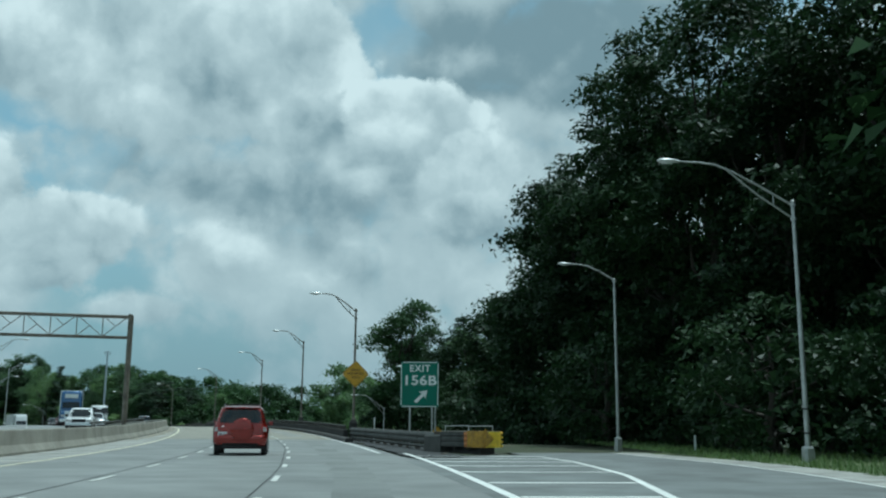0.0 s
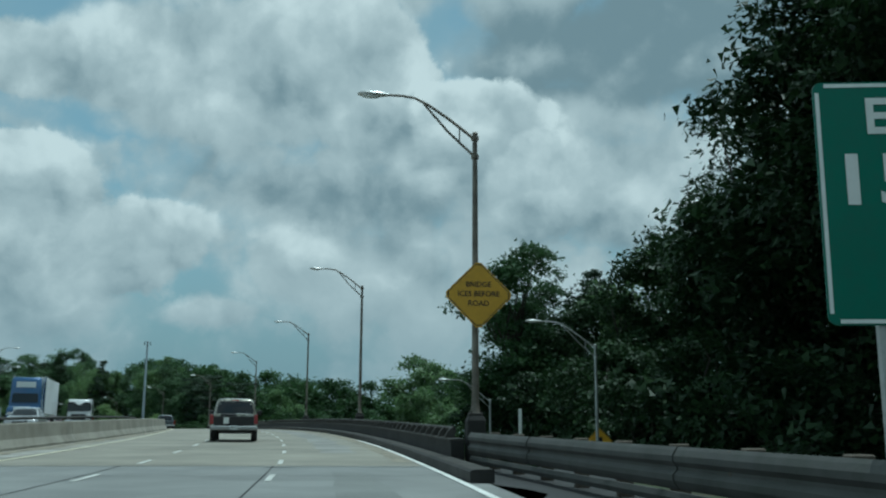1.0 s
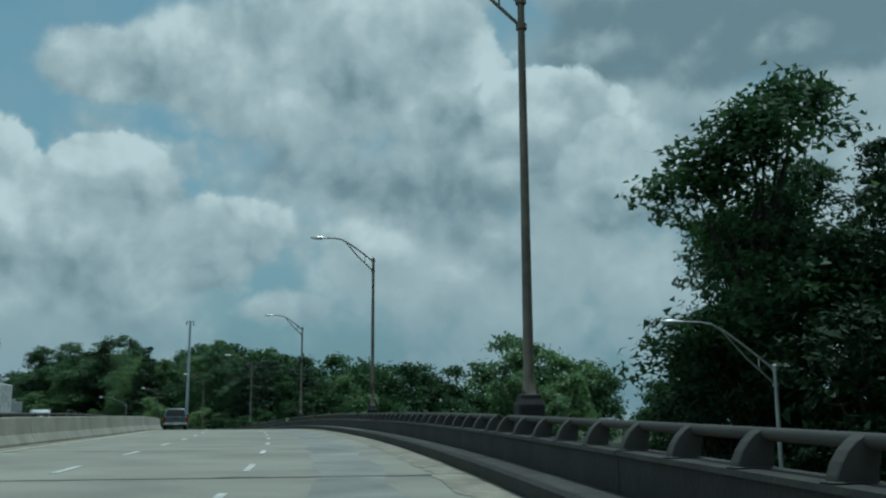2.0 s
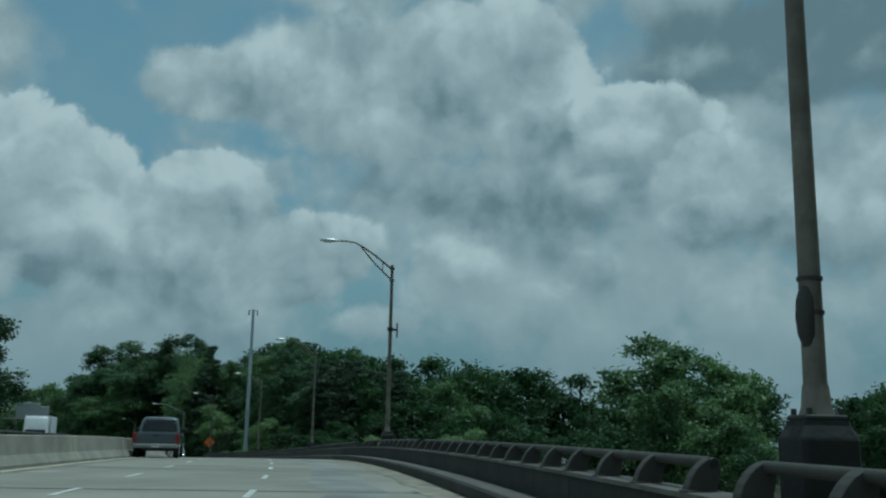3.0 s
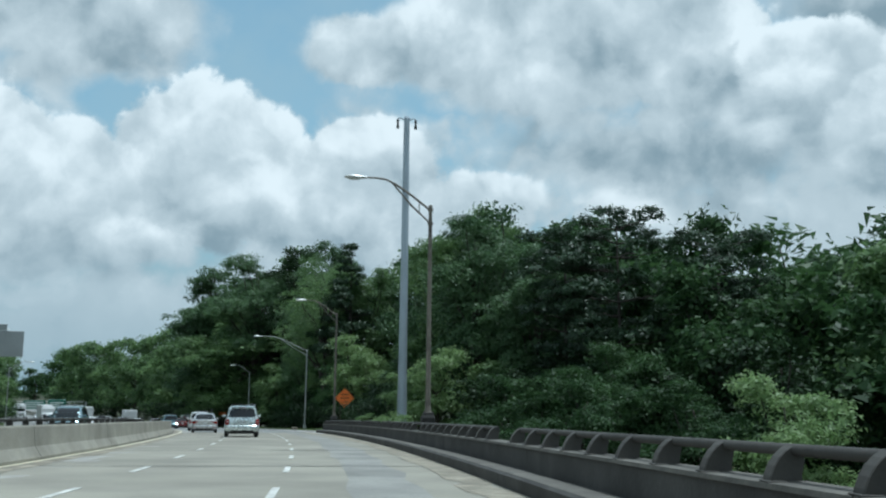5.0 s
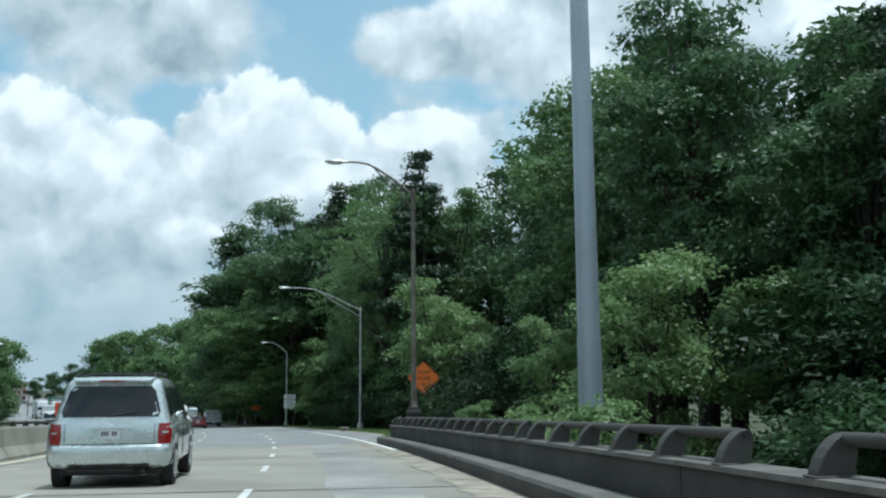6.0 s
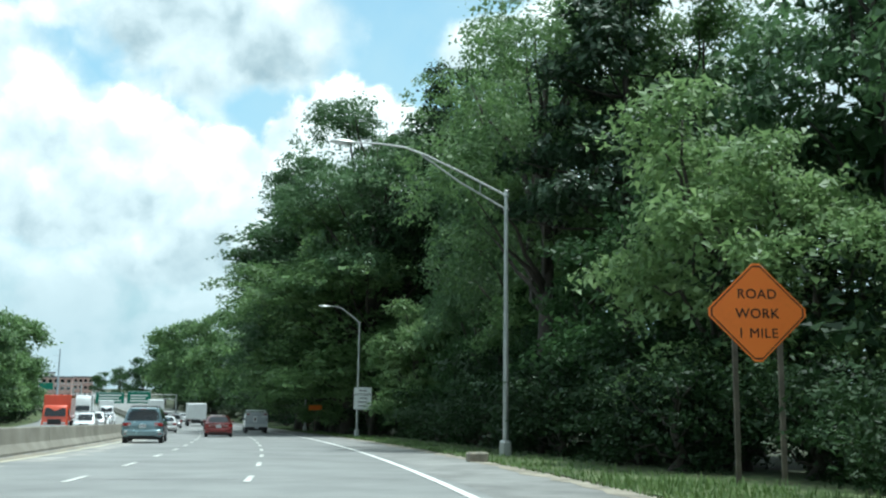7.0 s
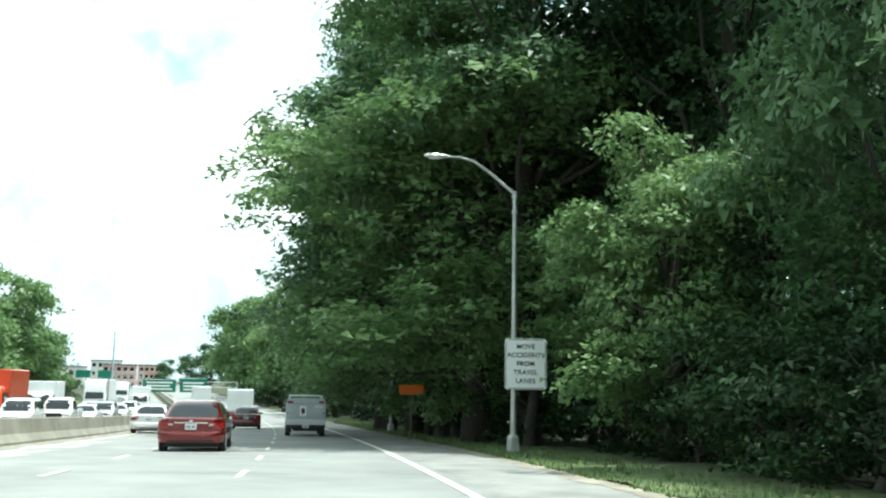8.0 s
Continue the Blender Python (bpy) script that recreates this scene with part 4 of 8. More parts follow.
def access_cover(root):
    part("access_cover", Build().tube([(-0.04, -0.02, 1.80), (-0.06, -0.03, 1.90), (-0.066, -0.03, 2.03), (-0.06, -0.03, 2.16), (-0.04, -0.02, 2.26)], [0.05, 0.07, 0.075, 0.07, 0.05], 12), rail_metal, root, "swollen metal access cover", smooth=True)
    for z in (2.05, 2.32):
        part("strap", Build().tube([(0, 0, z), (0, 0, z + 0.03)], 0.1, 12), rail_metal, root)


for i, (s, o) in enumerate(LAMPS):
    top = (8.46, 8.55, 8.4, 8.1, 7.8, 8.5, 8.75)[i]
    lamp_post(stand(s, o), top, 2.4, 0.95, "pedestal", extra=camera_arm if i == 3 else access_cover if i == 2 else None)
lamp_post(stand(303.4, 7.8), 8.8, 5.3, 1.4, "ground", material=galvanised, label="galvanised street lamp with a long curved truss arm on the verge")
lamp_post(stand(340.0, 7.35), 8.0, 2.2, 1.05, "ground", truss=False, material=galvanised, label="galvanised street lamp with a short arm on the verge")
lamp_post(stand(369.5, 6.9), 8.0, 2.2, 1.0, "ground", truss=False, material=galvanised, label="galvanised street lamp under the trees")
lamp_post(stand(30.5, 17.1), 8.9, 4.2, 1.25, "ground", material=galvanised, label="galvanised street lamp with a long arm beside the ramp", extra=pole_bands)
lamp_post(stand(49.6, 17.5), 9.05, 2.5, 0.75, "ground", truss=False, material=galvanised, label="galvanised street lamp with a short arm beside the ramp")
lamp_post(stand(86.0, 15.8, -2.6), 7.4, 3.0, 1.15, "ground", material=galvanised, label="galvanised street lamp on the lower ramp")
lamp_post(stand(107.5, 16.3, -4.4), 6.8, 3.2, 1.4, "ground", material=galvanised, label="galvanised street lamp far down the ramp")
for s, o, r in ((60.3, -25.4, 2.6), (118.0, -25.2, 2.4), (165.0, -25.2, 2.6), (193.0, -25.2, 2.4), (244.0, -25.2, 2.6), (296.0, -25.5, 2.6), (350.0, -25.5, 2.6)):
    lamp_post(stand(s, o, 0.0, 180), 8.6, r, 0.9, "ground", material=galvanised, label="street lamp along the opposite carriageway")

# ---- trees ----


def leaf_mesh(name, pts, outward, size, material, seed):
    """Many small folded leaves at the given points."""
    r = np.random.default_rng(seed)
    n = len(pts)
    up = outward * 0.70 + r.normal(size=(n, 3)) * 0.42 + np.array([0, 0, 0.45])
    up /= np.linalg.norm(up, axis=1)[:, None]
    t = np.cross(up, r.normal(size=(n, 3)))
    t /= np.linalg.norm(t, axis=1)[:, None] + 1e-9
    b = np.cross(up, t)
    l = (size * r.uniform(0.6, 1.35, n))[:, None]
    w = l * r.uniform(0.45, 0.75, n)[:, None]
    v = np.empty((n, 3, 3))
    v[:, 0] = pts - t * l * 0.45 + b * w * 0.55
    v[:, 1] = pts - t * l * 0.45 - b * w * 0.55
    v[:, 2] = pts + t * l * 0.65
    me = bpy.data.meshes.new(name)
    me.vertices.add(3 * n)
    me.vertices.foreach_set("co", v.ravel())
    me.loops.add(3 * n)
    me.loops.foreach_set("vertex_index", np.arange(3 * n, dtype=np.int32))
    me.polygons.add(n)
    me.polygons.foreach_set("loop_start", np.arange(0, 3 * n, 3, dtype=np.int32))
    me.materials.append(material)
    me.update(calc_edges=True)
    me.validate()
    return me


def foliage_points(blobs, clumps, per, spread, seed, shell=0.70):
    r = np.random.default_rng(seed)
    area = np.array([b[3] * b[4] for b in blobs]) ** 1.0
    pick = r.choice(len(blobs), clumps, p=area / area.sum())
    B = np.array(blobs)[pick]
    d = r.normal(size=(clumps, 3))
    d /= np.linalg.norm(d, axis=1)[:, None]
    d[:, 2] = np.where(d[:, 2] < -0.35, -d[:, 2], d[:, 2])
    q = r.uniform(shell ** 3, 1.06, clumps) ** (1 / 3)
    c = B[:, :3] + d * q[:, None] * np.stack([B[:, 3], B[:, 3], B[:, 4]], 1)
    pts = np.repeat(c, per, 0) + r.normal(size=(clumps * per, 3)) * spread * np.array([1, 1, 0.55])
    return pts, np.repeat(d + r.normal(size=(clumps, 3)) * 0.35, per, 0)


def limb(b, p0, p1, r0, r1, bend, seed, sides=6):
    r = np.random.default_rng(seed)
    p0, p1 = np.array(p0, float), np.array(p1, float)
    n = 4
    pts = [p0 + (p1 - p0) * i / n + (r.normal(size=3) * bend * math.sin(math.pi * i / n)) for i in range(n + 1)]
    b.tube(pts, [r0 + (r1 - r0) * i / n for i in range(n + 1)], sides)


def broadleaf(seed, height, radius, low, clumps, per, size, material, lobes=11, cap=False):
    """A mesh pair: trunk with limbs, and an uneven crown in lobes."""
    r = np.random.default_rng(seed)
    mid = height * (low + 1) / 2
    half = height * (1 - low) / 2
    blobs = [(0, 0, mid, radius * 0.62, half * 0.80)]
    for i in range(lobes):
        a = 2 * math.pi * i / lobes * 2.4 + r.uniform(-0.4, 0.4)
        u = (i + 0.5) / lobes
        z = height * (low + 0.08) + (height * (0.93 - low)) * u
        k = math.sqrt(max(0.05, 1 - ((z - mid) / (half * 1.08)) ** 2))
        d = radius * k * r.uniform(0.45, 0.72)
        q = radius * r.uniform(0.27, 0.44) * (0.65 + 0.4 * k)
        blobs.append((d * math.cos(a), d * math.sin(a), z, q, q * r.uniform(0.62, 0.85)))
    b = Build()
    limb(b, (0, 0, -0.6), (r.uniform(-0.4, 0.4), r.uniform(-0.4, 0.4), height * 0.62), radius * 0.060 + 0.06, radius * 0.022, 0.12, seed)
    limb(b, (0, 0, height * 0.60), (r.uniform(-0.5, 0.5), 0, height * 0.9), radius * 0.024, 0.03, 0.15, seed + 1)
    for i, q in enumerate(blobs[1:]):
        z0 = max(height * 0.14, q[2] * 0.62)
        limb(b, (0, 0, z0), (q[0] * 0.85, q[1] * 0.85, q[2]), radius * 0.022, 0.025, 0.25, seed + 2 + i, 4)
    # every lobe carries smaller leafy boughs, with dark gaps between them
    boughs = [blobs[0]]
    for x, y, z, q, qz in blobs[1:]:
        for k in range(9):
            d = r.normal(size=3)
            d /= np.linalg.norm(d)
            d[2] = abs(d[2]) if d[2] < -0.5 else d[2]
            e = q * r.uniform(0.30, 0.52)
            boughs.append((x + d[0] * q * 0.8, y + d[1] * q * 0.8, z + d[2] * qz * 0.8, e, e * r.uniform(0.58, 0.85)))
    boughs += [(x, y, z, q * 0.66, qz * 0.66) for x, y, z, q, qz in blobs[1:]]
    boughs[0] = (0, 0, mid, radius * 0.6, half * 0.78)
    pts, out = foliage_points(boughs, clumps, per, size * 1.15, seed, 0.62)
    if cap:
        pts[:, 2] *= height / np.quantile(pts[:, 2], 0.996)
    return b.mesh("trunk", bark, True), leaf_mesh("crown", pts, out, size, material, seed)


def pine(seed, height, radius, clumps, per, size, start=0.42, level=False):
    r = np.random.default_rng(seed)
    b = Build()
    limb(b, (0, 0, -0.6), (0.1, 0.1, height * 0.98), 0.30, 0.04, 0.10, seed, 8)
    blobs = []
    n = 15
    for i in range(n):
        u = i / (n - 1)
        z = height * (start + (0.98 - start) * u)
        reach = radius * ((0.80 - 0.55 * abs(u - 0.6)) if level else (1 - u * 0.82)) * r.uniform(0.6, 1.1)
        for k in range(4 if level else 3 if u < 0.8 else 2):
            a = r.uniform(0, 2 * math.pi)
            x, y = reach * math.cos(a), reach * math.sin(a)
            limb(b, (0, 0, z - 0.4), (x, y, z + 0.2), 0.06, 0.02, 0.1, seed + i * 3 + k, 4)
            q = 0.55 + 0.5 * reach * 0.4
            blobs.append((x * 0.78, y * 0.78, z + 0.2, q * 1.15, q * 0.42))
    blobs.append((0.1, 0.1, height * 0.98, 0.5, 0.7))
    pts, out = foliage_points(blobs, clumps, per, size * 0.9, seed, 0.3)
    return b.mesh("trunk", bark, True), leaf_mesh("crown", pts, out, size, needle, seed)


KINDS = {
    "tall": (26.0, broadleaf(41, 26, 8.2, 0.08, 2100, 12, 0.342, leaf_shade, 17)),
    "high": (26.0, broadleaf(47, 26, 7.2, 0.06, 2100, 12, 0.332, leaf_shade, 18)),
    "oak": (16.0, broadleaf(11, 16, 6.6, 0.12, 700, 11, 0.46, leaf_dark)),
    "elm": (18.0, broadleaf(23, 18, 5.4, 0.08, 700, 11, 0.44, leaf_dark, 13)),
    "oval": (18.0, broadleaf(30, 18, 4.7, 0.02, 1700, 13, 0.27, leaf_dark, 34)),
    "ash": (15.0, broadleaf(37, 15, 6.0, 0.10, 1100, 11, 0.38, leaf_mid, 12)),
    "near": (20.0, broadleaf(53, 20, 7.0, 0.05, 2900, 13, 0.243, leaf_mid, 18, True)),
    "near_dark": (20.0, broadleaf(59, 20, 6.4, 0.06, 2900, 13, 0.243, leaf_deep, 18, True)),
    "inner": (20.0, broadleaf(67, 20, 6.6, 0.06, 900, 11, 0.38, leaf_deep, 15, True)),
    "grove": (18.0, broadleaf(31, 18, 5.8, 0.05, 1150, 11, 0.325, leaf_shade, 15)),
    "slim": (8.0, broadleaf(73, 8, 3.2, 0.02, 1500, 13, 0.165, leaf_light, 16)),
    "canopy": (25.0, broadleaf(61, 25, 8.6, 0.26, 3600, 14, 0.235, leaf_deep, 20, True)),
    "young": (8.0, broadleaf(71, 8, 3.4, 0.05, 900, 12, 0.19, leaf_light, 12)),
    "sapling": (8.0, broadleaf(77, 8, 3.2, 0.04, 600, 12, 0.20, leaf_dark, 11)),
    "far": (15.0, broadleaf(83, 15, 6.6, 0.06, 480, 9, 0.69, leaf_dark, 12)),
    "far_light": (15.0, broadleaf(89, 15, 6.4, 0.05, 760, 11, 0.52, leaf_mid, 12)),
    "far_mid": (15.0, broadleaf(97, 15, 6.8, 0.06, 560, 10, 0.60, leaf_dark, 12)),
    "pine": (21.0, pine(101, 21, 4.2, 1000, 16, 0.25)),
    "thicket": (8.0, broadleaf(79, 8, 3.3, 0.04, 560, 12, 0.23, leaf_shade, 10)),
    "broad_pine": (21.0, pine(103, 21, 5.8, 1700, 16, 0.22, 0.30, True)),
    "bush": (3.0, broadleaf(107, 3.0, 1.9, 0.0, 800, 12, 0.12, leaf_light, 8)),
    "fringe": (8.0, broadleaf(109, 8, 3.3, 0.04, 2000, 13, 0.125, leaf_dark, 14)),
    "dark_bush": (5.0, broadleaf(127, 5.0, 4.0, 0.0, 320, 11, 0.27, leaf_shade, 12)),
    "verge_tree": (8.0, broadleaf(119, 8, 3.1, 0.03, 950, 12, 0.17, leaf_mid, 12)),
    "limby": (25.0, broadleaf(61, 25, 8.6, 0.26, 1700, 13, 0.23, leaf_mid, 20, True)),
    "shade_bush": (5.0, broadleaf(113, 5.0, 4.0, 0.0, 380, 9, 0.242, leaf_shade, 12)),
}
WORDS = {
    "tall": ("tree", "very tall dark tree in the dense roadside woods"), "high": ("tree", "very tall narrow dark tree in dense woods"),
    "oak": ("tree", "broad dark-leaved tree in the roadside woods"), "elm": ("tree", "tall dark-leaved tree in the roadside woods"),
    "oval": ("tree", "dense dark oval-crowned tree behind the bridge railing"), "ash": ("tree", "mid-green leafy tree at the woods' edge"), "near": ("tree", "large leafy tree reaching over the shoulder"),
    "near_dark": ("tree", "tall dark leafy tree close beside the road"), "inner": ("tree", "tall leafy tree within the roadside woods"), "grove": ("tree", "dense dark tree beyond the exit ramp"), "slim": ("tree", "broad sunlit light-green young tree behind the sign"), "canopy": ("tree", "tall dark tree with a high crown overhanging the lanes"), "young": ("tree", "sunlit light-green young tree on the verge"),
    "sapling": ("tree", "dense green young tree at the woods' edge"), "far": ("tree", "distant dark round-crowned tree beyond the bridge"),
    "far_light": ("tree", "distant light-green tree beyond the bridge"), "far_mid": ("tree", "distant green tree beyond the bridge"),
    "thicket": ("tree", "dark young tree behind the guardrail"), "pine": ("pine tree", "tall dark pine with ragged tiered branches"), "broad_pine": ("pine tree", "broad dark pine with flat ragged boughs"), "fringe": ("tree", "dense young tree growing close behind the railing"), "dark_bush": ("bush", "undergrowth bush coloured nearly black for the deep shade"), "verge_tree": ("tree", "leafy green young tree at the edge of the shoulder"), "limby": ("tree", "large limby tree with an open crown"), "bush": ("bush", "bright green bush beside the parapet"),
    "shade_bush": ("bush", "undergrowth bush under the trees with its shade in the leaf colour")}
FIRST = {}


def plant(kind, s, o, top, wide=1.0, turn=None):
    """A tree whose crown reaches top metres above the road."""
    base = float(ground_z(s, o)) - 0.05
    if kind == "bush" and top - base > 4.0:
        kind = "young"
    if kind == "shade_bush" and top - base > 8.0:
        kind = "thicket"
    if kind == "thicket" and top - base > 11.0:
        kind = "elm"
    nat, (trunk, crown) = KINDS[kind]
    k = (top - base) / nat
    a = (s * 37.0 + o * 61.0) % 360 if turn is None else turn
    m = stand(s, o, base, a) @ Matrix.Diagonal((k * wide, k * wide, k, 1))
    if kind not in FIRST:
        name, words = WORDS[kind]
        root = thing(name.replace(" ", "_"), Matrix(), words, name, "roadside trees")
        part("trunk", trunk, None, root)
        part("crown", crown, None, root)
        FIRST[kind] = root
        root.matrix_basis = m
        return root
    src = FIRST[kind]
    made = copy_thing(src, Matrix())
    made.matrix_basis = m
    return made


# woods on the right before the bridge, their backlit shade put into the leaf colour
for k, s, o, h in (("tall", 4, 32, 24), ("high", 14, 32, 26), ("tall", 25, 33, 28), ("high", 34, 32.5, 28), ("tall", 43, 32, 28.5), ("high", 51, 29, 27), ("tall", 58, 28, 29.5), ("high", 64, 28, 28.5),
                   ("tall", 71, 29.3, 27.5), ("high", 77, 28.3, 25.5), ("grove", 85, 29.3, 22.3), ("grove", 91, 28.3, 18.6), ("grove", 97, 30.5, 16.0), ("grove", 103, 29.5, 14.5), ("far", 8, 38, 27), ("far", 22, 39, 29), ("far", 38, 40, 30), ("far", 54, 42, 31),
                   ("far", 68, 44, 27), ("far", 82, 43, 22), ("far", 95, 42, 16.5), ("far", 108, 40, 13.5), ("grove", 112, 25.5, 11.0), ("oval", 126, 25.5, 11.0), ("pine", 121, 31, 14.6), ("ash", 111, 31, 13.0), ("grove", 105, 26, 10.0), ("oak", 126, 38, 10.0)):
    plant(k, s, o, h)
# undergrowth carries the wood's deep shade in its leaf colour
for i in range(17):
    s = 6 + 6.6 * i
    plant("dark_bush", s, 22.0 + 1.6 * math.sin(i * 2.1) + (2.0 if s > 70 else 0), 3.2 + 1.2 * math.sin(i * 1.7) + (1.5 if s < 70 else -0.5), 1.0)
for s, o, h in ((92, 21.5, 4.5), (100, 21.5, 5.5), (109, 20.5, 4.2), (116, 19.0, 3.0), (124, 24, 4.0), (84, 22, 5.0)):
    plant("thicket", s, o, h)

plant("oval", 117, 21.6, 15.0, 1.12)
plant("oval", 121, 25.0, 12.5, 1.0)
plant("grove", 81, 29.5, 23.0, 1.1)
plant("grove", 88, 29.5, 18.5, 1.0)

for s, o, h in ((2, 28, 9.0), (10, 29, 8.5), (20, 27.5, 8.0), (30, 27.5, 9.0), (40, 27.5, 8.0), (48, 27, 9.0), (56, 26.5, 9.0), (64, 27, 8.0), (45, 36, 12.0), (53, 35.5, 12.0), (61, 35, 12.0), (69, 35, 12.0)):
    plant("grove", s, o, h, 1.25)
for i in range(8):
    plant("dark_bush", 38 + 5.2 * i, 25.2 + 0.8 * math.sin(i * 2.3), 4.2 + 0.7 * math.sin(i * 1.3), 1.15)

# low open ground on the right of the bridge, woods behind it
for k, s, o, h in (("elm", 246, 24, 9.5), ("broad_pine", 251, 20.5, 13.6), ("broad_pine", 256.5, 19.0, 13.4), ("broad_pine", 249, 26, 12.2), ("elm", 258, 30, 15.0), ("far_mid", 248, 38, 12.5), ("far", 254, 46, 13.5), ("far", 264, 42, 16.0), ("ash", 240, 33, 9.0), ("far_light", 252, 71, 18.2),
                   ("far_light", 243, 78, 14.5), ("far_mid", 262, 84, 15.5), ("far", 268, 66, 14.5), ("far_mid", 262, 100, 14.5), ("far", 270, 110, 17.0), ("far_mid", 254, 122, 13.0), ("far_light", 236, 62, 10.0),
                   ("far_mid", 228, 46, 5.5), ("far_light", 222, 60, 6.0), ("far_mid", 214, 78, 6.5), ("far", 236, 96, 9.5), ("far_mid", 216, 112, 7.5), ("far_light", 200, 96, 5.0), ("far", 240, 140, 11.0), ("far", 210, 140, 8.0), ("far_mid", 186, 130, 5.5),
                   ("far", 180, 165, 6.5), ("far", 150, 160, 5.5), ("young", 230, 30, 3.4), ("thicket", 238, 24, 4.6), ("oak", 266, 24, 15.5), ("far", 276, 34, 17.0), ("far", 276, 54, 15.0), ("young", 232, 20, 2.4), ("fringe", 244, 17, 4.6),
                   ("far_mid", 205, 52, 1.6), ("far_mid", 222, 42.5, 3.0), ("far_mid", 214, 33.5, -0.6), ("far_mid", 226, 38, 1.0), ("far_light", 190, 66, 1.8), ("far_mid", 172, 84, 2.0), ("far_light", 160, 104, 2.5), ("far_mid", 140, 120, 3.0), ("far", 120, 140, 5.0),
                   ("far", 283, 24, 14.5), ("far_mid", 280, 31, 14.5), ("far", 277, 38.5, 14.5), ("far_mid", 274, 46, 14.5), ("far", 270, 54, 14.0), ("far_mid", 266, 60, 13.5), ("far_mid", 238, 45, 3.0), ("far", 247, 62, 9.5), ("far_mid", 234, 37, 5.5), ("far", 236, 30, 6.5)):
    plant(k, s, o, h)

# woods on the right after the bridge
# high crowns take shade-toned leaves, limby ones paler leaves for the sun
for k, s, o, h, w in (("near_dark", 261, 18.5, 13.5, 1), ("near_dark", 267, 15.5, 16.8, 0.9), ("inner", 273, 20, 18.8, 1), ("near", 280, 18.5, 20.5, 1), ("inner", 287, 19.5, 19.0, 0.85), ("inner", 294, 20.0, 19.5, 0.8), ("inner", 301, 20.5, 20.0, 0.85), ("pine", 307, 13.4, 21.6, 1),
                      ("near", 309, 17.0, 19.0, 0.85), ("inner", 313, 22, 21.0, 1), ("near", 316, 15.5, 20.5, 0.9), ("limby", 321, 14.0, 22.5, 0.85), ("near_dark", 328.5, 13.2, 22.0, 0.68), ("near_dark", 339.0, 18.5, 28.0, 0.8), ("inner", 335, 22.5, 8.5, 1.0), ("high", 340.0, 14.5, 25.5, 0.9), ("high", 348.5, 14.5, 23.5, 1.0), ("inner", 352, 19.5, 28.5, 1), ("canopy", 347, 9.5, 26.5, 1.0), ("near", 350, 8.0, 18.5, 1.55), ("near", 357, 8.2, 19.5, 1.5), ("limby", 311, 11.5, 20.0, 1.0), ("near_dark", 366, 8.0, 26.5, 1.35), ("near", 374, 6.8, 14.5, 1.5), ("elm", 319, 22, 19.5, 1), ("oak", 303, 26, 21, 1), ("oak", 290, 25, 20, 1), ("near_dark", 360, 13, 24.5, 1), ("near_dark", 371, 7.0, 27.5, 0.95), ("elm", 383, 13, 24, 1.1),
                      ("oak", 396, 13, 23.5, 1), ("elm", 410, 13, 23, 1), ("ash", 424, 12.5, 20, 1), ("far_light", 440, 13, 20.5, 1), ("ash", 458, 13, 19.5, 1), ("far_light", 478, 12.5, 20, 1), ("far_light", 500, 12, 20, 1), ("far_light", 520, 11, 20, 1), ("far_light", 538, 8.5, 21, 1),
                      ("far", 268, 28, 16.5, 1), ("far", 280, 29, 18, 1), ("far", 294, 28, 18, 1), ("far", 343, 28, 9.5, 1), ("far", 356, 26, 22, 1), ("far", 374, 25, 22, 1), ("far", 394, 25, 25, 1), ("far", 420, 26, 24, 1), ("far", 450, 26, 22, 1), ("far", 490, 26, 22, 1), ("far", 560, 12, 20, 1), ("far", 590, 12, 19, 1), ("far", 640, -5, 9.0, 0.9), ("far_mid", 652, 3, 10.5, 1), ("far", 630, 9, 14, 1)):
    plant(k, s, o, h, w)
for k, s, o, h in (("young", 262, 11.5, 5.6), ("young", 268, 10.0, 4.2), ("sapling", 275, 12.4, 6.3), ("sapling", 280.5, 13.6, 7.4), ("young", 293.5, 12.8, 7.4), ("young", 296.0, 11.6, 9.2), ("sapling", 301.5, 11.6, 8.6), ("sapling", 306, 11.5, 6.0),
                   ("sapling", 313, 12.4, 5.2), ("shade_bush", 319, 12.4, 4.6), ("sapling", 325, 12.2, 5.6), ("sapling", 329, 11.6, 5.6), ("slim", 335.0, 10.3, 8.4), ("sapling", 341, 12.4, 7.4), ("sapling", 335, 13.2, 8.4), ("sapling", 322, 12.6, 7.4), ("sapling", 316, 13.4, 8.0), ("sapling", 350, 10.8, 6.5), ("sapling", 358, 10.5, 6.0),
                   ("shade_bush", 366, 10.2, 4.5), ("sapling", 374, 10.2, 5.5), ("shade_bush", 384, 10.2, 4.8), ("sapling", 396, 10.4, 6), ("shade_bush", 410, 10.4, 5), ("shade_bush", 276, 10.6, 3.2), ("shade_bush", 281, 11.6, 3.4), ("shade_bush", 286.6, 11.4, 1.9), ("shade_bush", 290.3, 11.6, 2.1), ("shade_bush", 294.5, 11.6, 2.9),
                   ("shade_bush", 298, 11.0, 3.4), ("shade_bush", 305, 10.2, 3.2), ("shade_bush", 311, 10.2, 3.0), ("shade_bush", 329, 10.6, 3.0), ("shade_bush", 341.5, 11.2, 3.2), ("shade_bush", 347, 10.0, 3.2), ("shade_bush", 355, 9.8, 3.0)):
    plant(k, s, o, h)
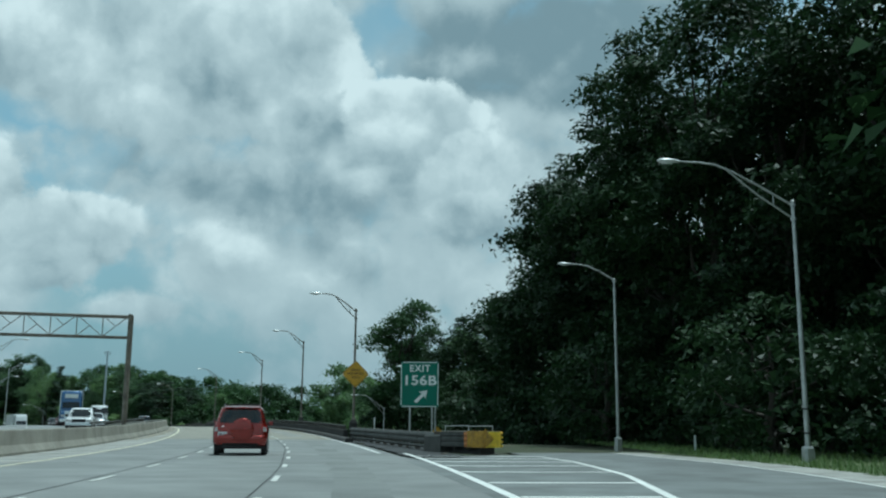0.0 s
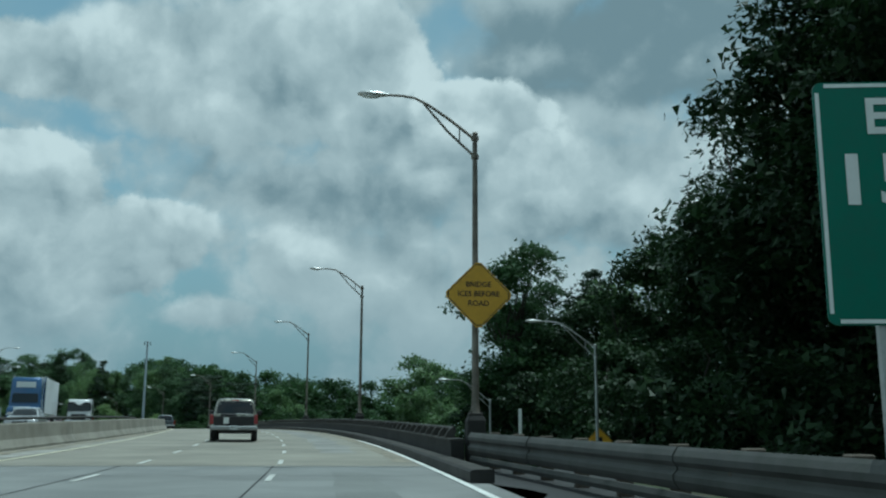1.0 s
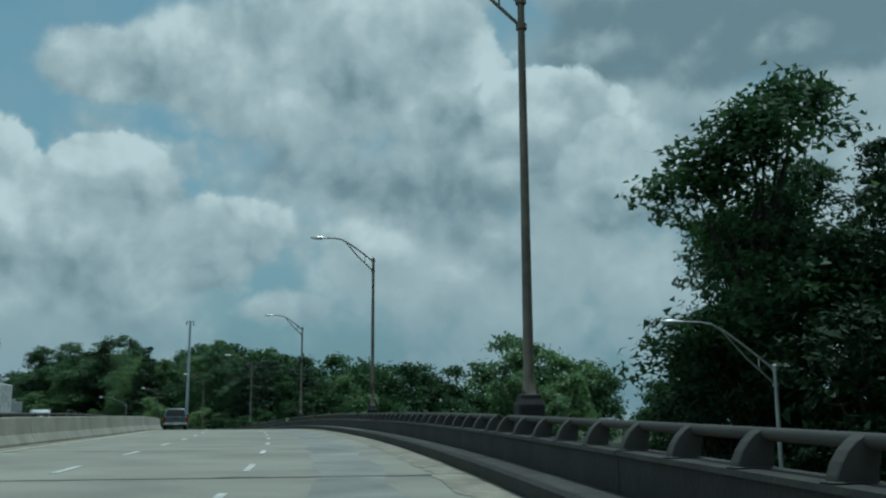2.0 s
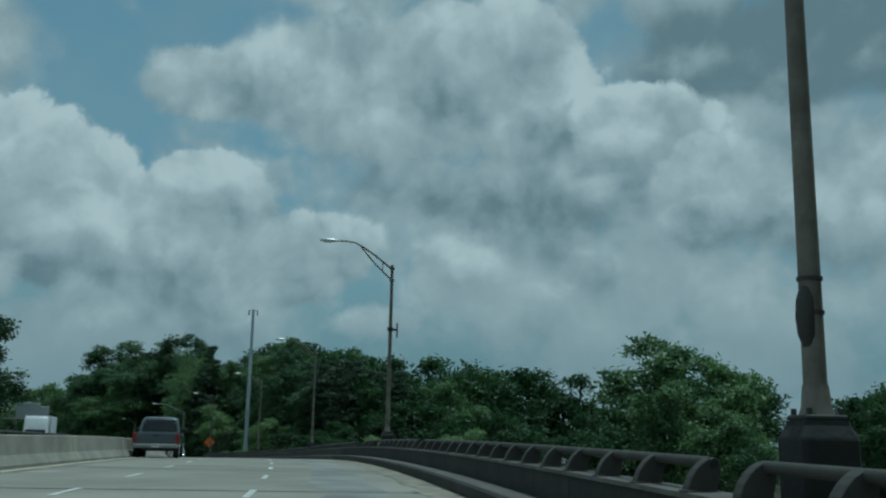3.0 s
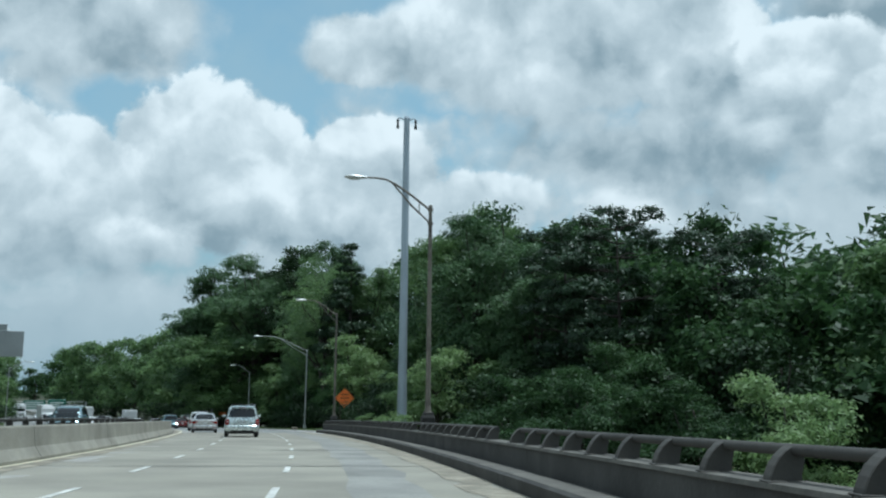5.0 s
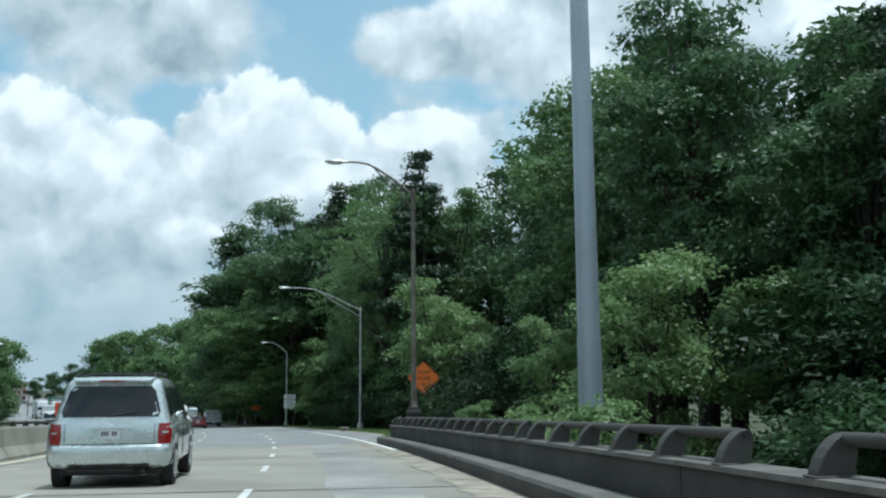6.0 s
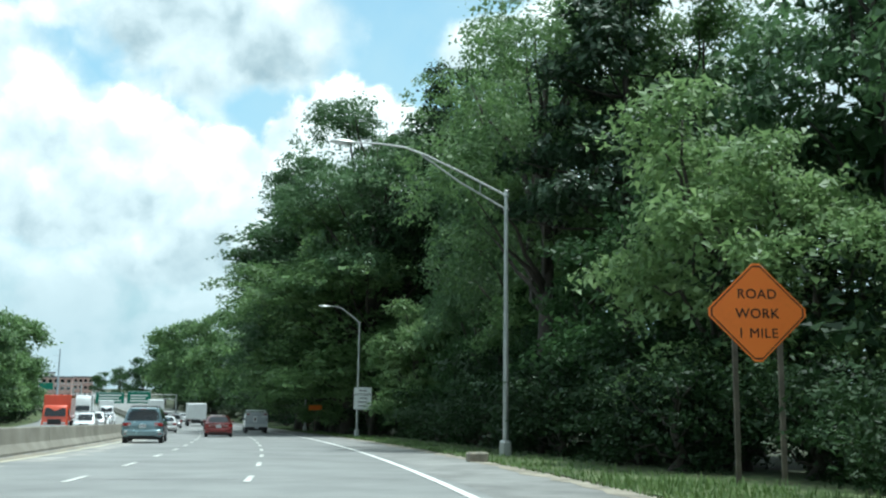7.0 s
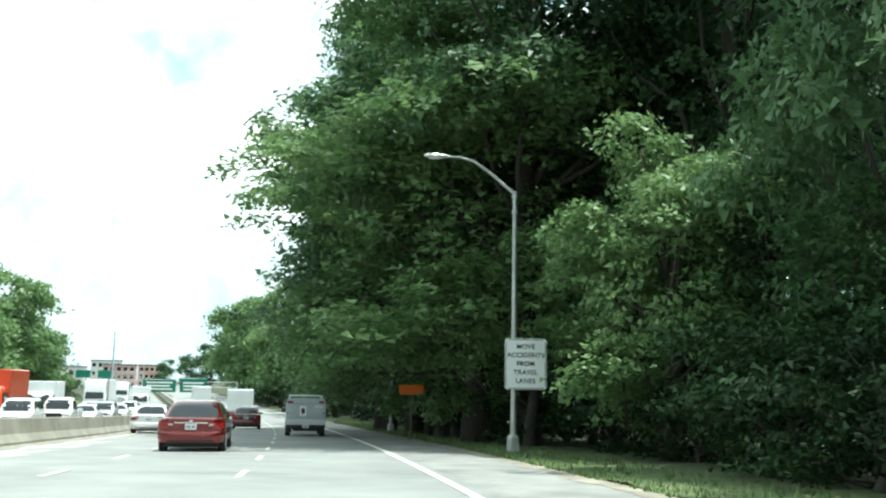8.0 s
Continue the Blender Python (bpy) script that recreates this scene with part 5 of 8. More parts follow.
# low row whose leaf colour holds the shade under the canopy
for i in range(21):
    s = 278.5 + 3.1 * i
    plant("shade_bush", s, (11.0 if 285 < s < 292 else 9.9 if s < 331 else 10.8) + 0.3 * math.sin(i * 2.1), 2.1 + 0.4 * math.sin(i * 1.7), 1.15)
for s, o, h in ((345.5, 9.2, 9.0), (350.5, 8.2, 8.0), (355, 8.2, 9.0), (361, 7.8, 9.5), (340.5, 11.5, 9.0)):
    plant("verge_tree", s, o, h)
for i in range(8):
    plant("shade_bush", 392 + 18 * i, 10.3 + 0.8 * math.sin(i * 2.3), 4.0 + math.sin(i * 1.3), 1.6)
    plant("shade_bush", 372 + 18 * i, -28.5 + 0.8 * math.sin(i * 2.3), 3.5 + math.sin(i * 1.3), 1.6)
for s, o, h in ((240, 14, 2.6), (246, 14.5, 3.4), (251, 13.5, 3.2), (256, 14.5, 4.0), (261, 15.5, 4.6), (250, 18, 4.2), (258, 20, 5.0), (266, 19, 5.5), (272, 15, 4.6), (270, 22, 6.0), (279, 15.5, 5.0), (262, 24, 6.0), (244, 21, 3.6), (236, 18, 2.4), (252, 26, 5.0)):
    plant("fringe" if s < 252 and o < 19 else "young" if int(s) % 2 and o < 20 else "thicket", s, o, h, 1.2)
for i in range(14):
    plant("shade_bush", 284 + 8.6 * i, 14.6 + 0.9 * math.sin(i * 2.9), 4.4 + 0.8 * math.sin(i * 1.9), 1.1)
plant("bush", 268.9, 7.4, 1.35)
plant("bush", 261.5, 7.0, 1.0)
plant("bush", 255.0, 7.6, 0.9)
plant("bush", 264.5, 8.0, 0.6)

# woods on the left
for k, s, o, h in (("oak", 258, -32, 17), ("grove", 266, -29, 18.5), ("oak", 274, -30, 20), ("elm", 283, -32, 17), ("oak", 296, -33, 15.5), ("ash", 312, -34, 14.5), ("oak", 332, -34, 14.5), ("ash", 352, -34, 14), ("oak", 372, -33.5, 13.5), ("ash", 390, -33, 13.0),
                   ("oak", 404, -33, 13.0), ("ash", 416, -32, 12.5), ("far_light", 386, -29.5, 11.5), ("far_light", 400, -29, 11.8), ("far_light", 414, -28.5, 13), ("far_light", 428, -28.5, 15), ("far_light", 444, -28.5, 14), ("far_light", 460, -28.5, 12.5), ("far_light", 480, -29, 11), ("far", 476, -33, 9), ("far", 496, -34, 9), ("far", 520, -36, 9), ("grove", 260, -28.2, 18.0), ("grove", 253, -30.0, 17.5), ("oak", 250, -45, 16), ("far", 232, -52, 13),
                   ("far", 214, -60, 12), ("far_mid", 196, -66, 12), ("far", 178, -72, 11), ("far", 300, -48, 17), ("far", 340, -48, 16), ("far", 400, -48, 16)):
    plant(k, s, o, h)


def far_woods():
    """Distant woods on the horizon, as one mass of leaf clumps."""
    r = np.random.default_rng(5)
    blobs = []
    for i in range(430):
        side = 1 if i % 3 else -1
        s = r.uniform(40, 900)
        o = side * r.uniform(60, 260) if s < 480 else side * r.uniform(24 if side > 0 else 46, 200)
        if side > 0 and s < 260:
            o = r.uniform(170, 300)
        if side < 0 and s < 260:
            o = -r.uniform(90, 300)
        p = at(s, o)
        g = p.z + float(ground_z(s, o))
        q = r.uniform(5, 9)
        blobs.append((p.x, p.y, g + r.uniform(2, 6), q, q * 0.9))
    pts, out = foliage_points(blobs, 5500, 8, 0.95, 5)
    tagged(part("distant_woods", leaf_mesh("distant_woods", pts, out, 1.3, leaf_dark, 6), None), "distant dark green woods on the horizon", "woods", kind="stuff")


far_woods()


def grass():
    def verge(name, a, b, o0, o1, z, lift=None):
        bd = Build()
        rings = []
        for s in span(a, b, 1.2):
            u = lift(s) if lift else 0.0
            rings.append([at(s, (o0(s) if callable(o0) else o0) + (o1 - (o0(s) if callable(o0) else o0)) * i / 6, z + u + 0.05 * noise.noise(Vector((s * 0.7, i * 1.3, 1.0))) - 0.03 * i / 6) for i in range(7)])
        setting(name, bd.loft(rings, caps=False, closed=False), soil, "rough green turf verge", True)
    verge("verge_ramp", -60, 70, lambda s: gore_right(s) + 5.9, 27, 0.012, ramp_lift)
    verge("verge_onward", BRIDGE_B - 2, 480, 6.3, 12.5, 0.03)
    verge("verge_left", 262, 520, -30, -24.2, 0.0)
    r = np.random.default_rng(9)
    rows = []
    for n, a, b, lo, hi, h in ((6000, 284, 350, 6.2, 8.8, 0.13), (4600, 266, 290, 6.4, 9.0, 0.18), (9000, 5, 62, 0, 8.5, 0.20), (2600, 350, 400, 6.1, 9.0, 0.2), (900, 268, 274, 4.5, 6.2, 0.3)):
        s = r.uniform(a, b, n)
        o = lo + (hi - lo) * r.uniform(0, 1, n) ** 1.5
        if lo == 0:
            o = o + np.array([gore_right(q) + 6.1 for q in s])
        rows.append(np.stack([s, o, h * r.uniform(0.4, 1.4, n)], 1))
    q = np.concatenate(rows)
    H = np.interp(q[:, 0], LS, LH)
    base = np.stack([np.interp(q[:, 0], LS, LX) + q[:, 1] * np.cos(H), np.interp(q[:, 0], LS, LY) + q[:, 1] * np.sin(H), np.interp(q[:, 0], LS, LZ)], 1)
    n = len(q)
    a = r.uniform(0, 2 * math.pi, n)
    side = np.stack([np.cos(a), np.sin(a), 0 * a], 1) * 0.022
    lean = np.stack([np.cos(a + 1.5), np.sin(a + 1.5), 0 * a], 1) * (q[:, 2] * 0.5)[:, None]
    top = base + lean + np.stack([0 * a, 0 * a, q[:, 2]], 1)
    v = np.stack([base - side, base + side, top], 1).reshape(-1, 3)
    me = bpy.data.meshes.new("grass")
    me.from_pydata(v.tolist(), [], np.arange(3 * n).reshape(-1, 3).tolist())
    me.materials.append(grass_mat)
    tagged(new("grass", me), "uncut green grass blades on the verge", "grass", kind="stuff")


grass()

# ---- signs ----


def diamond(root, cz, diag, face, name="panel"):
    h = diag / 2
    r = 0.07

    def ring(k, y):
        q = h * k
        pts = []
        for i in range(4):
            a = math.pi / 2 * i
            c, s_ = math.cos(a), math.sin(a)
            for d in (-r, r):
                x, z = q - abs(d), d
                pts.append((x * c - z * s_, y, cz + x * s_ + z * c))
        return pts
    p = part(name, Build().loft([ring(1.0, 0.0), ring(1.0, 0.012)]), face, root)
    bd = Build()
    for i in range(8):
        j = (i + 1) % 8
        o0, o1, i0, i1 = ring(0.955, -0.005)[i], ring(0.955, -0.005)[j], ring(0.925, -0.005)[i], ring(0.925, -0.005)[j]
        bd.quad(o0, o1, i1, i0)
    part("border", bd, sign_black, p)
    return p


def face_text(root, words, x, z, size, material, bold=0.012, spacing=1.0, wide=None):
    return lettering(words, size, material, root, Matrix.Translation((x, -0.008, z)) @ Matrix.Rotation(radians(90), 4, "X"), "lettering", 0.003, spacing, bold, wide)


def bevel_panel(b, w, h, cz, y0, y1, r=0.08, x=0.0):
    pts = []
    for cx, cy, a0 in ((w / 2 - r, h / 2 - r, 0), (-w / 2 + r, h / 2 - r, 90), (-w / 2 + r, -h / 2 + r, 180), (w / 2 - r, -h / 2 + r, 270)):
        for k in range(5):
            a = radians(a0 + 22.5 * k)
            pts.append((x + cx + r * math.cos(a), y0, cz + cy + r * math.sin(a)))
    return b.poly(pts, (0, y1 - y0, 0))


def exit_sign():
    root = thing("exit_sign", stand(46.8, 6.30, 0, -9), "green exit gore sign with white border on two steel posts", "road sign")
    w, h, cz = 1.86, 2.2, 3.04
    p = part("panel", bevel_panel(Build(), w, h, cz, 0.0, 0.02), sign_green, root, "green panel")
    b = Build()
    for x0, x1, z0, z1 in ((-w / 2 + 0.1, w / 2 - 0.1, cz + h / 2 - 0.05, cz + h / 2 - 0.015), (-w / 2 + 0.1, w / 2 - 0.1, cz - h / 2 + 0.015, cz - h / 2 + 0.05),
                           (-w / 2 + 0.015, -w / 2 + 0.05, cz - h / 2 + 0.1, cz + h / 2 - 0.1), (w / 2 - 0.05, w / 2 - 0.015, cz - h / 2 + 0.1, cz + h / 2 - 0.1)):
        b.poly([(x0, -0.006, z0), (x1, -0.006, z0), (x1, -0.006, z1), (x0, -0.006, z1)], (0, 0.004, 0))
    part("border", b, sign_white, p)
    face_text(root, "EXIT", 0.01, cz + 0.76, 0.46, sign_white, 0.011, 1.12, 1.00)
    face_text(root, "156B", 0.0, cz + 0.17, 0.64, sign_white, 0.014, 1.06, 1.52)
    b = Build()
    a = radians(45)

    def turn(x, z):
        return (x * math.cos(a) - z * math.sin(a) + 0.08, -0.008, x * math.sin(a) + z * math.cos(a) + cz - 0.58)
    b.poly([turn(x, z) for x, z in ((-0.40, -0.075), (0.12, -0.075), (0.05, -0.24), (0.42, 0.0), (0.05, 0.24), (0.12, 0.075), (-0.40, 0.075))], (0, 0.004, 0))
    part("arrow", b, sign_white, root, "white diagonal arrow")
    for x in (-0.46, 0.62):
        part("post", Build().box(x - 0.04, x + 0.04, 0.03, 0.11, -1.2, cz + 0.9, 0.01), galvanised, root)
    for z in (cz - 0.7, cz + 0.7):
        part("brace", Build().box(-0.85, 0.85, 0.02, 0.05, z - 0.04, z + 0.04, 0.005), galvanised, root)


exit_sign()


def warning_sign():
    root = thing("bridge_ice_sign", stand(62.60, 4.8, 0, -2), "yellow diamond warning sign clamped to the lamp pole", "road sign")
    diamond(root, 4.2, 1.78, sign_yellow)
    face_text(root, "BRIDGE", 0, 4.46, 0.19, sign_black, 0.002)
    face_text(root, "ICES BEFORE", 0, 4.22, 0.19, sign_black, 0.002)
    face_text(root, "ROAD", 0, 3.98, 0.19, sign_black, 0.002)
    for z in (3.75, 4.65):
        part("bracket", Build().box(-0.12, 0.12, 0.012, 0.12, z - 0.03, z + 0.03, 0.005), galvanised, root)


warning_sign()


def work_sign():
    root = thing("road_work_sign", stand(289.0, 9.15, 0, -6), "orange diamond road work sign on two posts in the verge", "road sign")
    diamond(root, 3.12, 1.95, sign_orange)
    face_text(root, "ROAD", 0.0, 3.45, 0.25, sign_black, 0.001, 1.08)
    face_text(root, "WORK", 0.0, 3.09, 0.25, sign_black, 0.001, 1.08)
    face_text(root, "1 MILE", 0.0, 2.73, 0.25, sign_black, 0.0, 1.08)
    for x in (-0.42, 0.42):
        part("post", Build().box(x - 0.045, x + 0.045, 0.02, 0.09, -0.4, 2.95, 0.006), timber, root)


work_sign()


def accident_sign():
    root = thing("travel_lanes_sign", stand(339.82, 7.68, 0, -4), "white regulatory sign with black text on the lamp pole", "road sign")
    w, h, cz = 1.28, 1.54, 2.66
    p = part("panel", bevel_panel(Build(), w, h, cz, 0.0, 0.012), sign_white, root)
    b = Build()
    for x0, x1, z0, z1 in ((-w / 2 + 0.09, w / 2 - 0.09, cz + h / 2 - 0.045, cz + h / 2 - 0.025), (-w / 2 + 0.09, w / 2 - 0.09, cz - h / 2 + 0.025, cz - h / 2 + 0.045),
                           (-w / 2 + 0.025, -w / 2 + 0.045, cz - h / 2 + 0.09, cz + h / 2 - 0.09), (w / 2 - 0.045, w / 2 - 0.025, cz - h / 2 + 0.09, cz + h / 2 - 0.09)):
        b.poly([(x0, -0.006, z0), (x1, -0.006, z0), (x1, -0.006, z1), (x0, -0.006, z1)], (0, 0.004, 0))
    part("border", b, sign_black, p)
    for i, word in enumerate(("MOVE", "ACCIDENTS", "FROM", "TRAVEL", "LANES")):
        face_text(root, word, 0, cz + 0.52 - 0.26 * i, 0.20, sign_black, 0.003, 1.08)
    for z in (cz - 0.4, cz + 0.4):
        part("bracket", Build().box(-0.5, 0.1, 0.014, 0.05, z - 0.03, z + 0.03, 0.004), galvanised, root)


accident_sign()


def small_signs():
    root = thing("ramp_speed_sign", stand(86.5, 16.1, -2.6), "small yellow diamond sign low on the ramp", "road sign")
    diamond(root, 2.5, 1.5, sign_yellow)
    part("symbol", Build().box(-0.16, 0.16, -0.012, -0.006, 2.25, 2.75, 0.002), sign_black, root)
    part("post", Build().box(-0.04, 0.04, 0.014, 0.07, -0.3, 2.3, 0.005), galvanised, root)
    root = thing("orange_board", stand(352.5, 5.75, 0, 6), "small orange work board on a post in the shade", "road sign")
    part("panel", bevel_panel(Build(), 1.1, 0.42, 2.15, 0.0, 0.012, 0.04), sign_orange, root)
    part("post", Build().box(-0.035, 0.035, 0.014, 0.07, -0.3, 2.2, 0.005), timber, root)
    for s, o, h in ((66.0, 6.6, 1.4), (41.2, 17.9, 0.75), (20.0, 22.0, 0.9)):
        root = thing("marker_post", stand(s, o, -0.3), "slim white marker post beside the road", "marker post")
        part("stake", Build().box(-0.045, 0.045, -0.02, 0.02, 0.0, h + 0.3, 0.01), sign_white, root)
    root = thing("drain_block", stand(299.4, 6.0, 0.0), "small tan block lying at the road's edge", "concrete block")
    part("block", Build().box(-0.28, 0.28, -0.25, 0.25, -0.05, 0.26, 0.04), sand, root)


small_signs()


def gantry_truss(root, x0, x1, z0, z1, depth=0.9, bays=12, material=None):
    material = material or galvanised
    for y in (-depth / 2, depth / 2):
        for z in (z0, z1):
            part("chord", Build().tube([(x0, y, z), (x1, y, z)], 0.07, 8), material, root)
    w = (x1 - x0) / bays
    for i in range(bays + 1):
        x = x0 + w * i
        part("upright", Build().tube([(x, -depth / 2, z0), (x, -depth / 2, z1)], 0.035, 6), material, root)
        if i < bays:
            part("diagonal", Build().tube([(x, -depth / 2, z1 if i % 2 else z0), (x + w, -depth / 2, z0 if i % 2 else z1)], 0.03, 6), material, root)
            part("diagonal", Build().tube([(x, -depth / 2, z0 if i % 2 else z1), (x + w * 0.5, -depth / 2, (z0 + z1) / 2)], 0.026, 6), material, root)
            part("cross_bar", Build().tube([(x, -depth / 2, z1), (x + w, depth / 2, z1)], 0.025, 6), material, root)


def gantries():
    root = thing("sign_gantry", stand(70.4, -10.1, 0), "weathered steel truss gantry over the opposite carriageway", "sign gantry")
    for x in (0.0, -15.5):
        for y in (-0.42, 0.42):
            part("column", Build().tube([(x, y, -0.3), (x, y, 8.3)], 0.15, 12), pole_brown, root, smooth=True)
        part("column_tie", Build().tube([(x, -0.42, 6.6), (x, 0.42, 6.6)], 0.05, 8), pole_brown, root)
    gantry_truss(root, -15.4, -0.1, 6.7, 8.15, bays=9, material=pole_brown)
    root = thing("sign_gantry", stand(273.0, -17.9, 0), "far truss gantry with the grey backs of sign panels", "sign gantry")
    part("column", Build().tube([(-8.6, 0, -0.6), (-8.6, 0, 7.0)], 0.18, 10), galvanised, root)
    gantry_truss(root, -14.0, -0.2, 5.6, 6.9, bays=11)
    for x0, x1, z0, z1 in ((-4.4, 0.0, 5.5, 7.4), (-4.1, -1.2, 7.42, 7.9)):
        part("sign_panel", Build().box(x0, x1, -0.75, -0.68, z0, z1, 0.02), sign_back, root, "grey back of a sign panel")
    root = thing("sign_gantry", stand(500.0, -9.0, -3.5), "overhead gantry with two green direction signs", "sign gantry")
    part("column", Build().tube([(-9.3, 0, -0.3), (-9.3, 0, 8.6)], 0.2, 10), galvanised, root)
    part("column", Build().tube([(12.6, 0, -0.3), (12.6, 0, 7.6)], 0.2, 10), galvanised, root)
    gantry_truss(root, -9.3, 12.6, 6.6, 7.6, bays=12)
    for x0, x1, z0, z1 in ((-4.6, 1.3, 5.6, 8.0), (2.0, 6.9, 5.6, 8.3)):
        p = part("sign_panel", Build().box(x0, x1, -0.75, -0.66, z0, z1, 0.03), sign_green, root, "green direction sign")
        for k in range(3):
            z = z0 + 0.4 + 0.6 * k
            part("text_bar", Build().box(x0 + 0.6, x1 - 0.6 - 0.5 * (k % 2), -0.765, -0.755, z, z + 0.28), sign_white, p)
        part("border", Build().box(x0 + 0.1, x1 - 0.1, -0.765, -0.755, z1 - 0.16, z1 - 0.10), sign_white, p)
    root = thing("sign_gantry", stand(610.0, -22.0, 0), "far overhead gantry with small green signs", "sign gantry")
    for x in (-12, 10):
        part("column", Build().tube([(x, 0, -0.3), (x, 0, 5.4)], 0.25, 8), galvanised, root)
    gantry_truss(root, -12, 10, 4.0, 5.2, bays=10)
    for x0, x1 in ((-8.5, -4.5), (-2.5, 1.5)):
        part("sign_panel", Build().box(x0, x1, -0.75, -0.66, 3.4, 5.6, 0.03), sign_green, root, "green direction sign")


gantries()


def utility_pole():
    root = thing("utility_pole", stand(257.85, 8.1, 0), "tall grey-blue tapered steel utility pole with insulators", "utility pole")
    part("lower_shaft", Build().tube([(0, 0, -5.8), (0, 0, 1.5), (0, 0, 2.9)], [0.34, 0.315, 0.31], 16), utility_steel, root, smooth=True)
    part("upper_shaft", Build().tube([(0, 0, 2.9), (0, 0, 12.0), (0, 0, 21.3)], [0.295, 0.25, 0.2], 16), utility_steel, root, smooth=True)
    part("joint_ring", Build().tube([(0, 0, 2.86), (0, 0, 2.93)], 0.318, 16), utility_steel, root, smooth=True)
    part("cap", Build().tube([(0, 0, 21.3), (0, 0, 21.45)], [0.22, 0.16], 12), utility_steel, root)
    for sx in (-1, 1):
        arm = part("arm", Build().tube([(0.12 * sx, 0, 21.2), (0.45 * sx, 0, 21.35), (0.62 * sx, 0, 21.3)], [0.05, 0.04, 0.035], 8), utility_steel, root)
        part("insulator", Build().tube([(0.62 * sx, 0, 21.3), (0.62 * sx, 0, 21.15), (0.62 * sx, 0, 20.95), (0.62 * sx, 0, 20.7), (0.62 * sx, 0, 20.6)], [0.03, 0.10, 0.055, 0.11, 0.07], 10), trim_black, arm, "dark glazed insulator", smooth=True)
    root = thing("utility_pole", stand(571.0, -20.0, 0), "very tall thin steel mast far down the road", "utility pole")
    part("shaft", Build().tube([(0, 0, -0.5), (0, 0, 15.5)], [0.34, 0.16], 10), utility_steel, root)
    for z in (9.5, 11.5, 13.5):
        part("arm", Build().tube([(-1.6, 0, z), (0, 0, z + 0.1)], 0.06, 6), utility_steel, root)
    root = thing("power_pole", stand(452.0, -27.0, 0), "thin wooden power pole beside the far lanes", "utility pole")
    part("shaft", Build().tube([(0, 0, -0.5), (0, 0, 11.0)], [0.16, 0.11], 8), bark, root)
    part("crossarm", Build().box(-1.0, 1.0, -0.06, 0.06, 10.2, 10.35, 0.01), bark, root)


utility_pole()

# ---- guardrails and crash cushion in the gore ----


def guardrail(a, b, oa, ob, label, lift=None, posts=11, tall=0.55):
    root = thing("guardrail", stand(a, 0), label, "guardrail", "guardrails at the gore")
    inv = root.matrix_basis.inverted()
    prof = [(0.0, -0.26), (0.035, -0.22), (0.075, -0.15), (0.075, -0.08), (0.02, -0.02), (0.02, 0.02), (0.075, 0.08), (0.075, 0.15), (0.035, 0.22), (0.0, 0.26), (-0.012, 0.26), (-0.012, -0.26)]
    ss = span(a, b, 1.6)

    def off(s):
        return oa + (ob - oa) * (s - a) / (b - a)

    def up(s):
        return lift(s) if lift else 0.0
    for k in range(0, len(ss) - 1, 2):
        seg = ss[k:k + 3]
        part("rail", Build().loft([[inv @ at(s, off(s) - x - 0.02 * (k // 2 % 2), tall + z + up(s)) for x, z in prof] for s in seg]), guard_steel, root)
    lower = [inv @ at(s, off(s) + 0.03, 0.18 + up(s)) for s in ss]
    part("rub_rail", Build().tube(lower, 0.06, 6, 1.4), guard_steel, root)
    for i in range(posts):
        s = a + (b - a) * (i + 0.4) / posts
        m = inv @ stand(s, off(s) + 0.28, up(s))
        q = part("post", Build().box(-0.11, 0.11, -0.10, 0.10, -0.9, 0.83, 0.015), timber, root)
        q.matrix_basis = m
        blk = part("block", Build().box(-0.30, -0.11, -0.08, 0.08, 0.32, 0.80, 0.012), timber, q)


guardrail(41.0, 62.3, 6.12, 4.55, "dark weathered steel guardrail on timber posts beside the lane")
guardrail(41.0, 92.0, 8.15, 16.6, "dark weathered steel guardrail on timber posts along the ramp", lift=ramp_lift, posts=24)


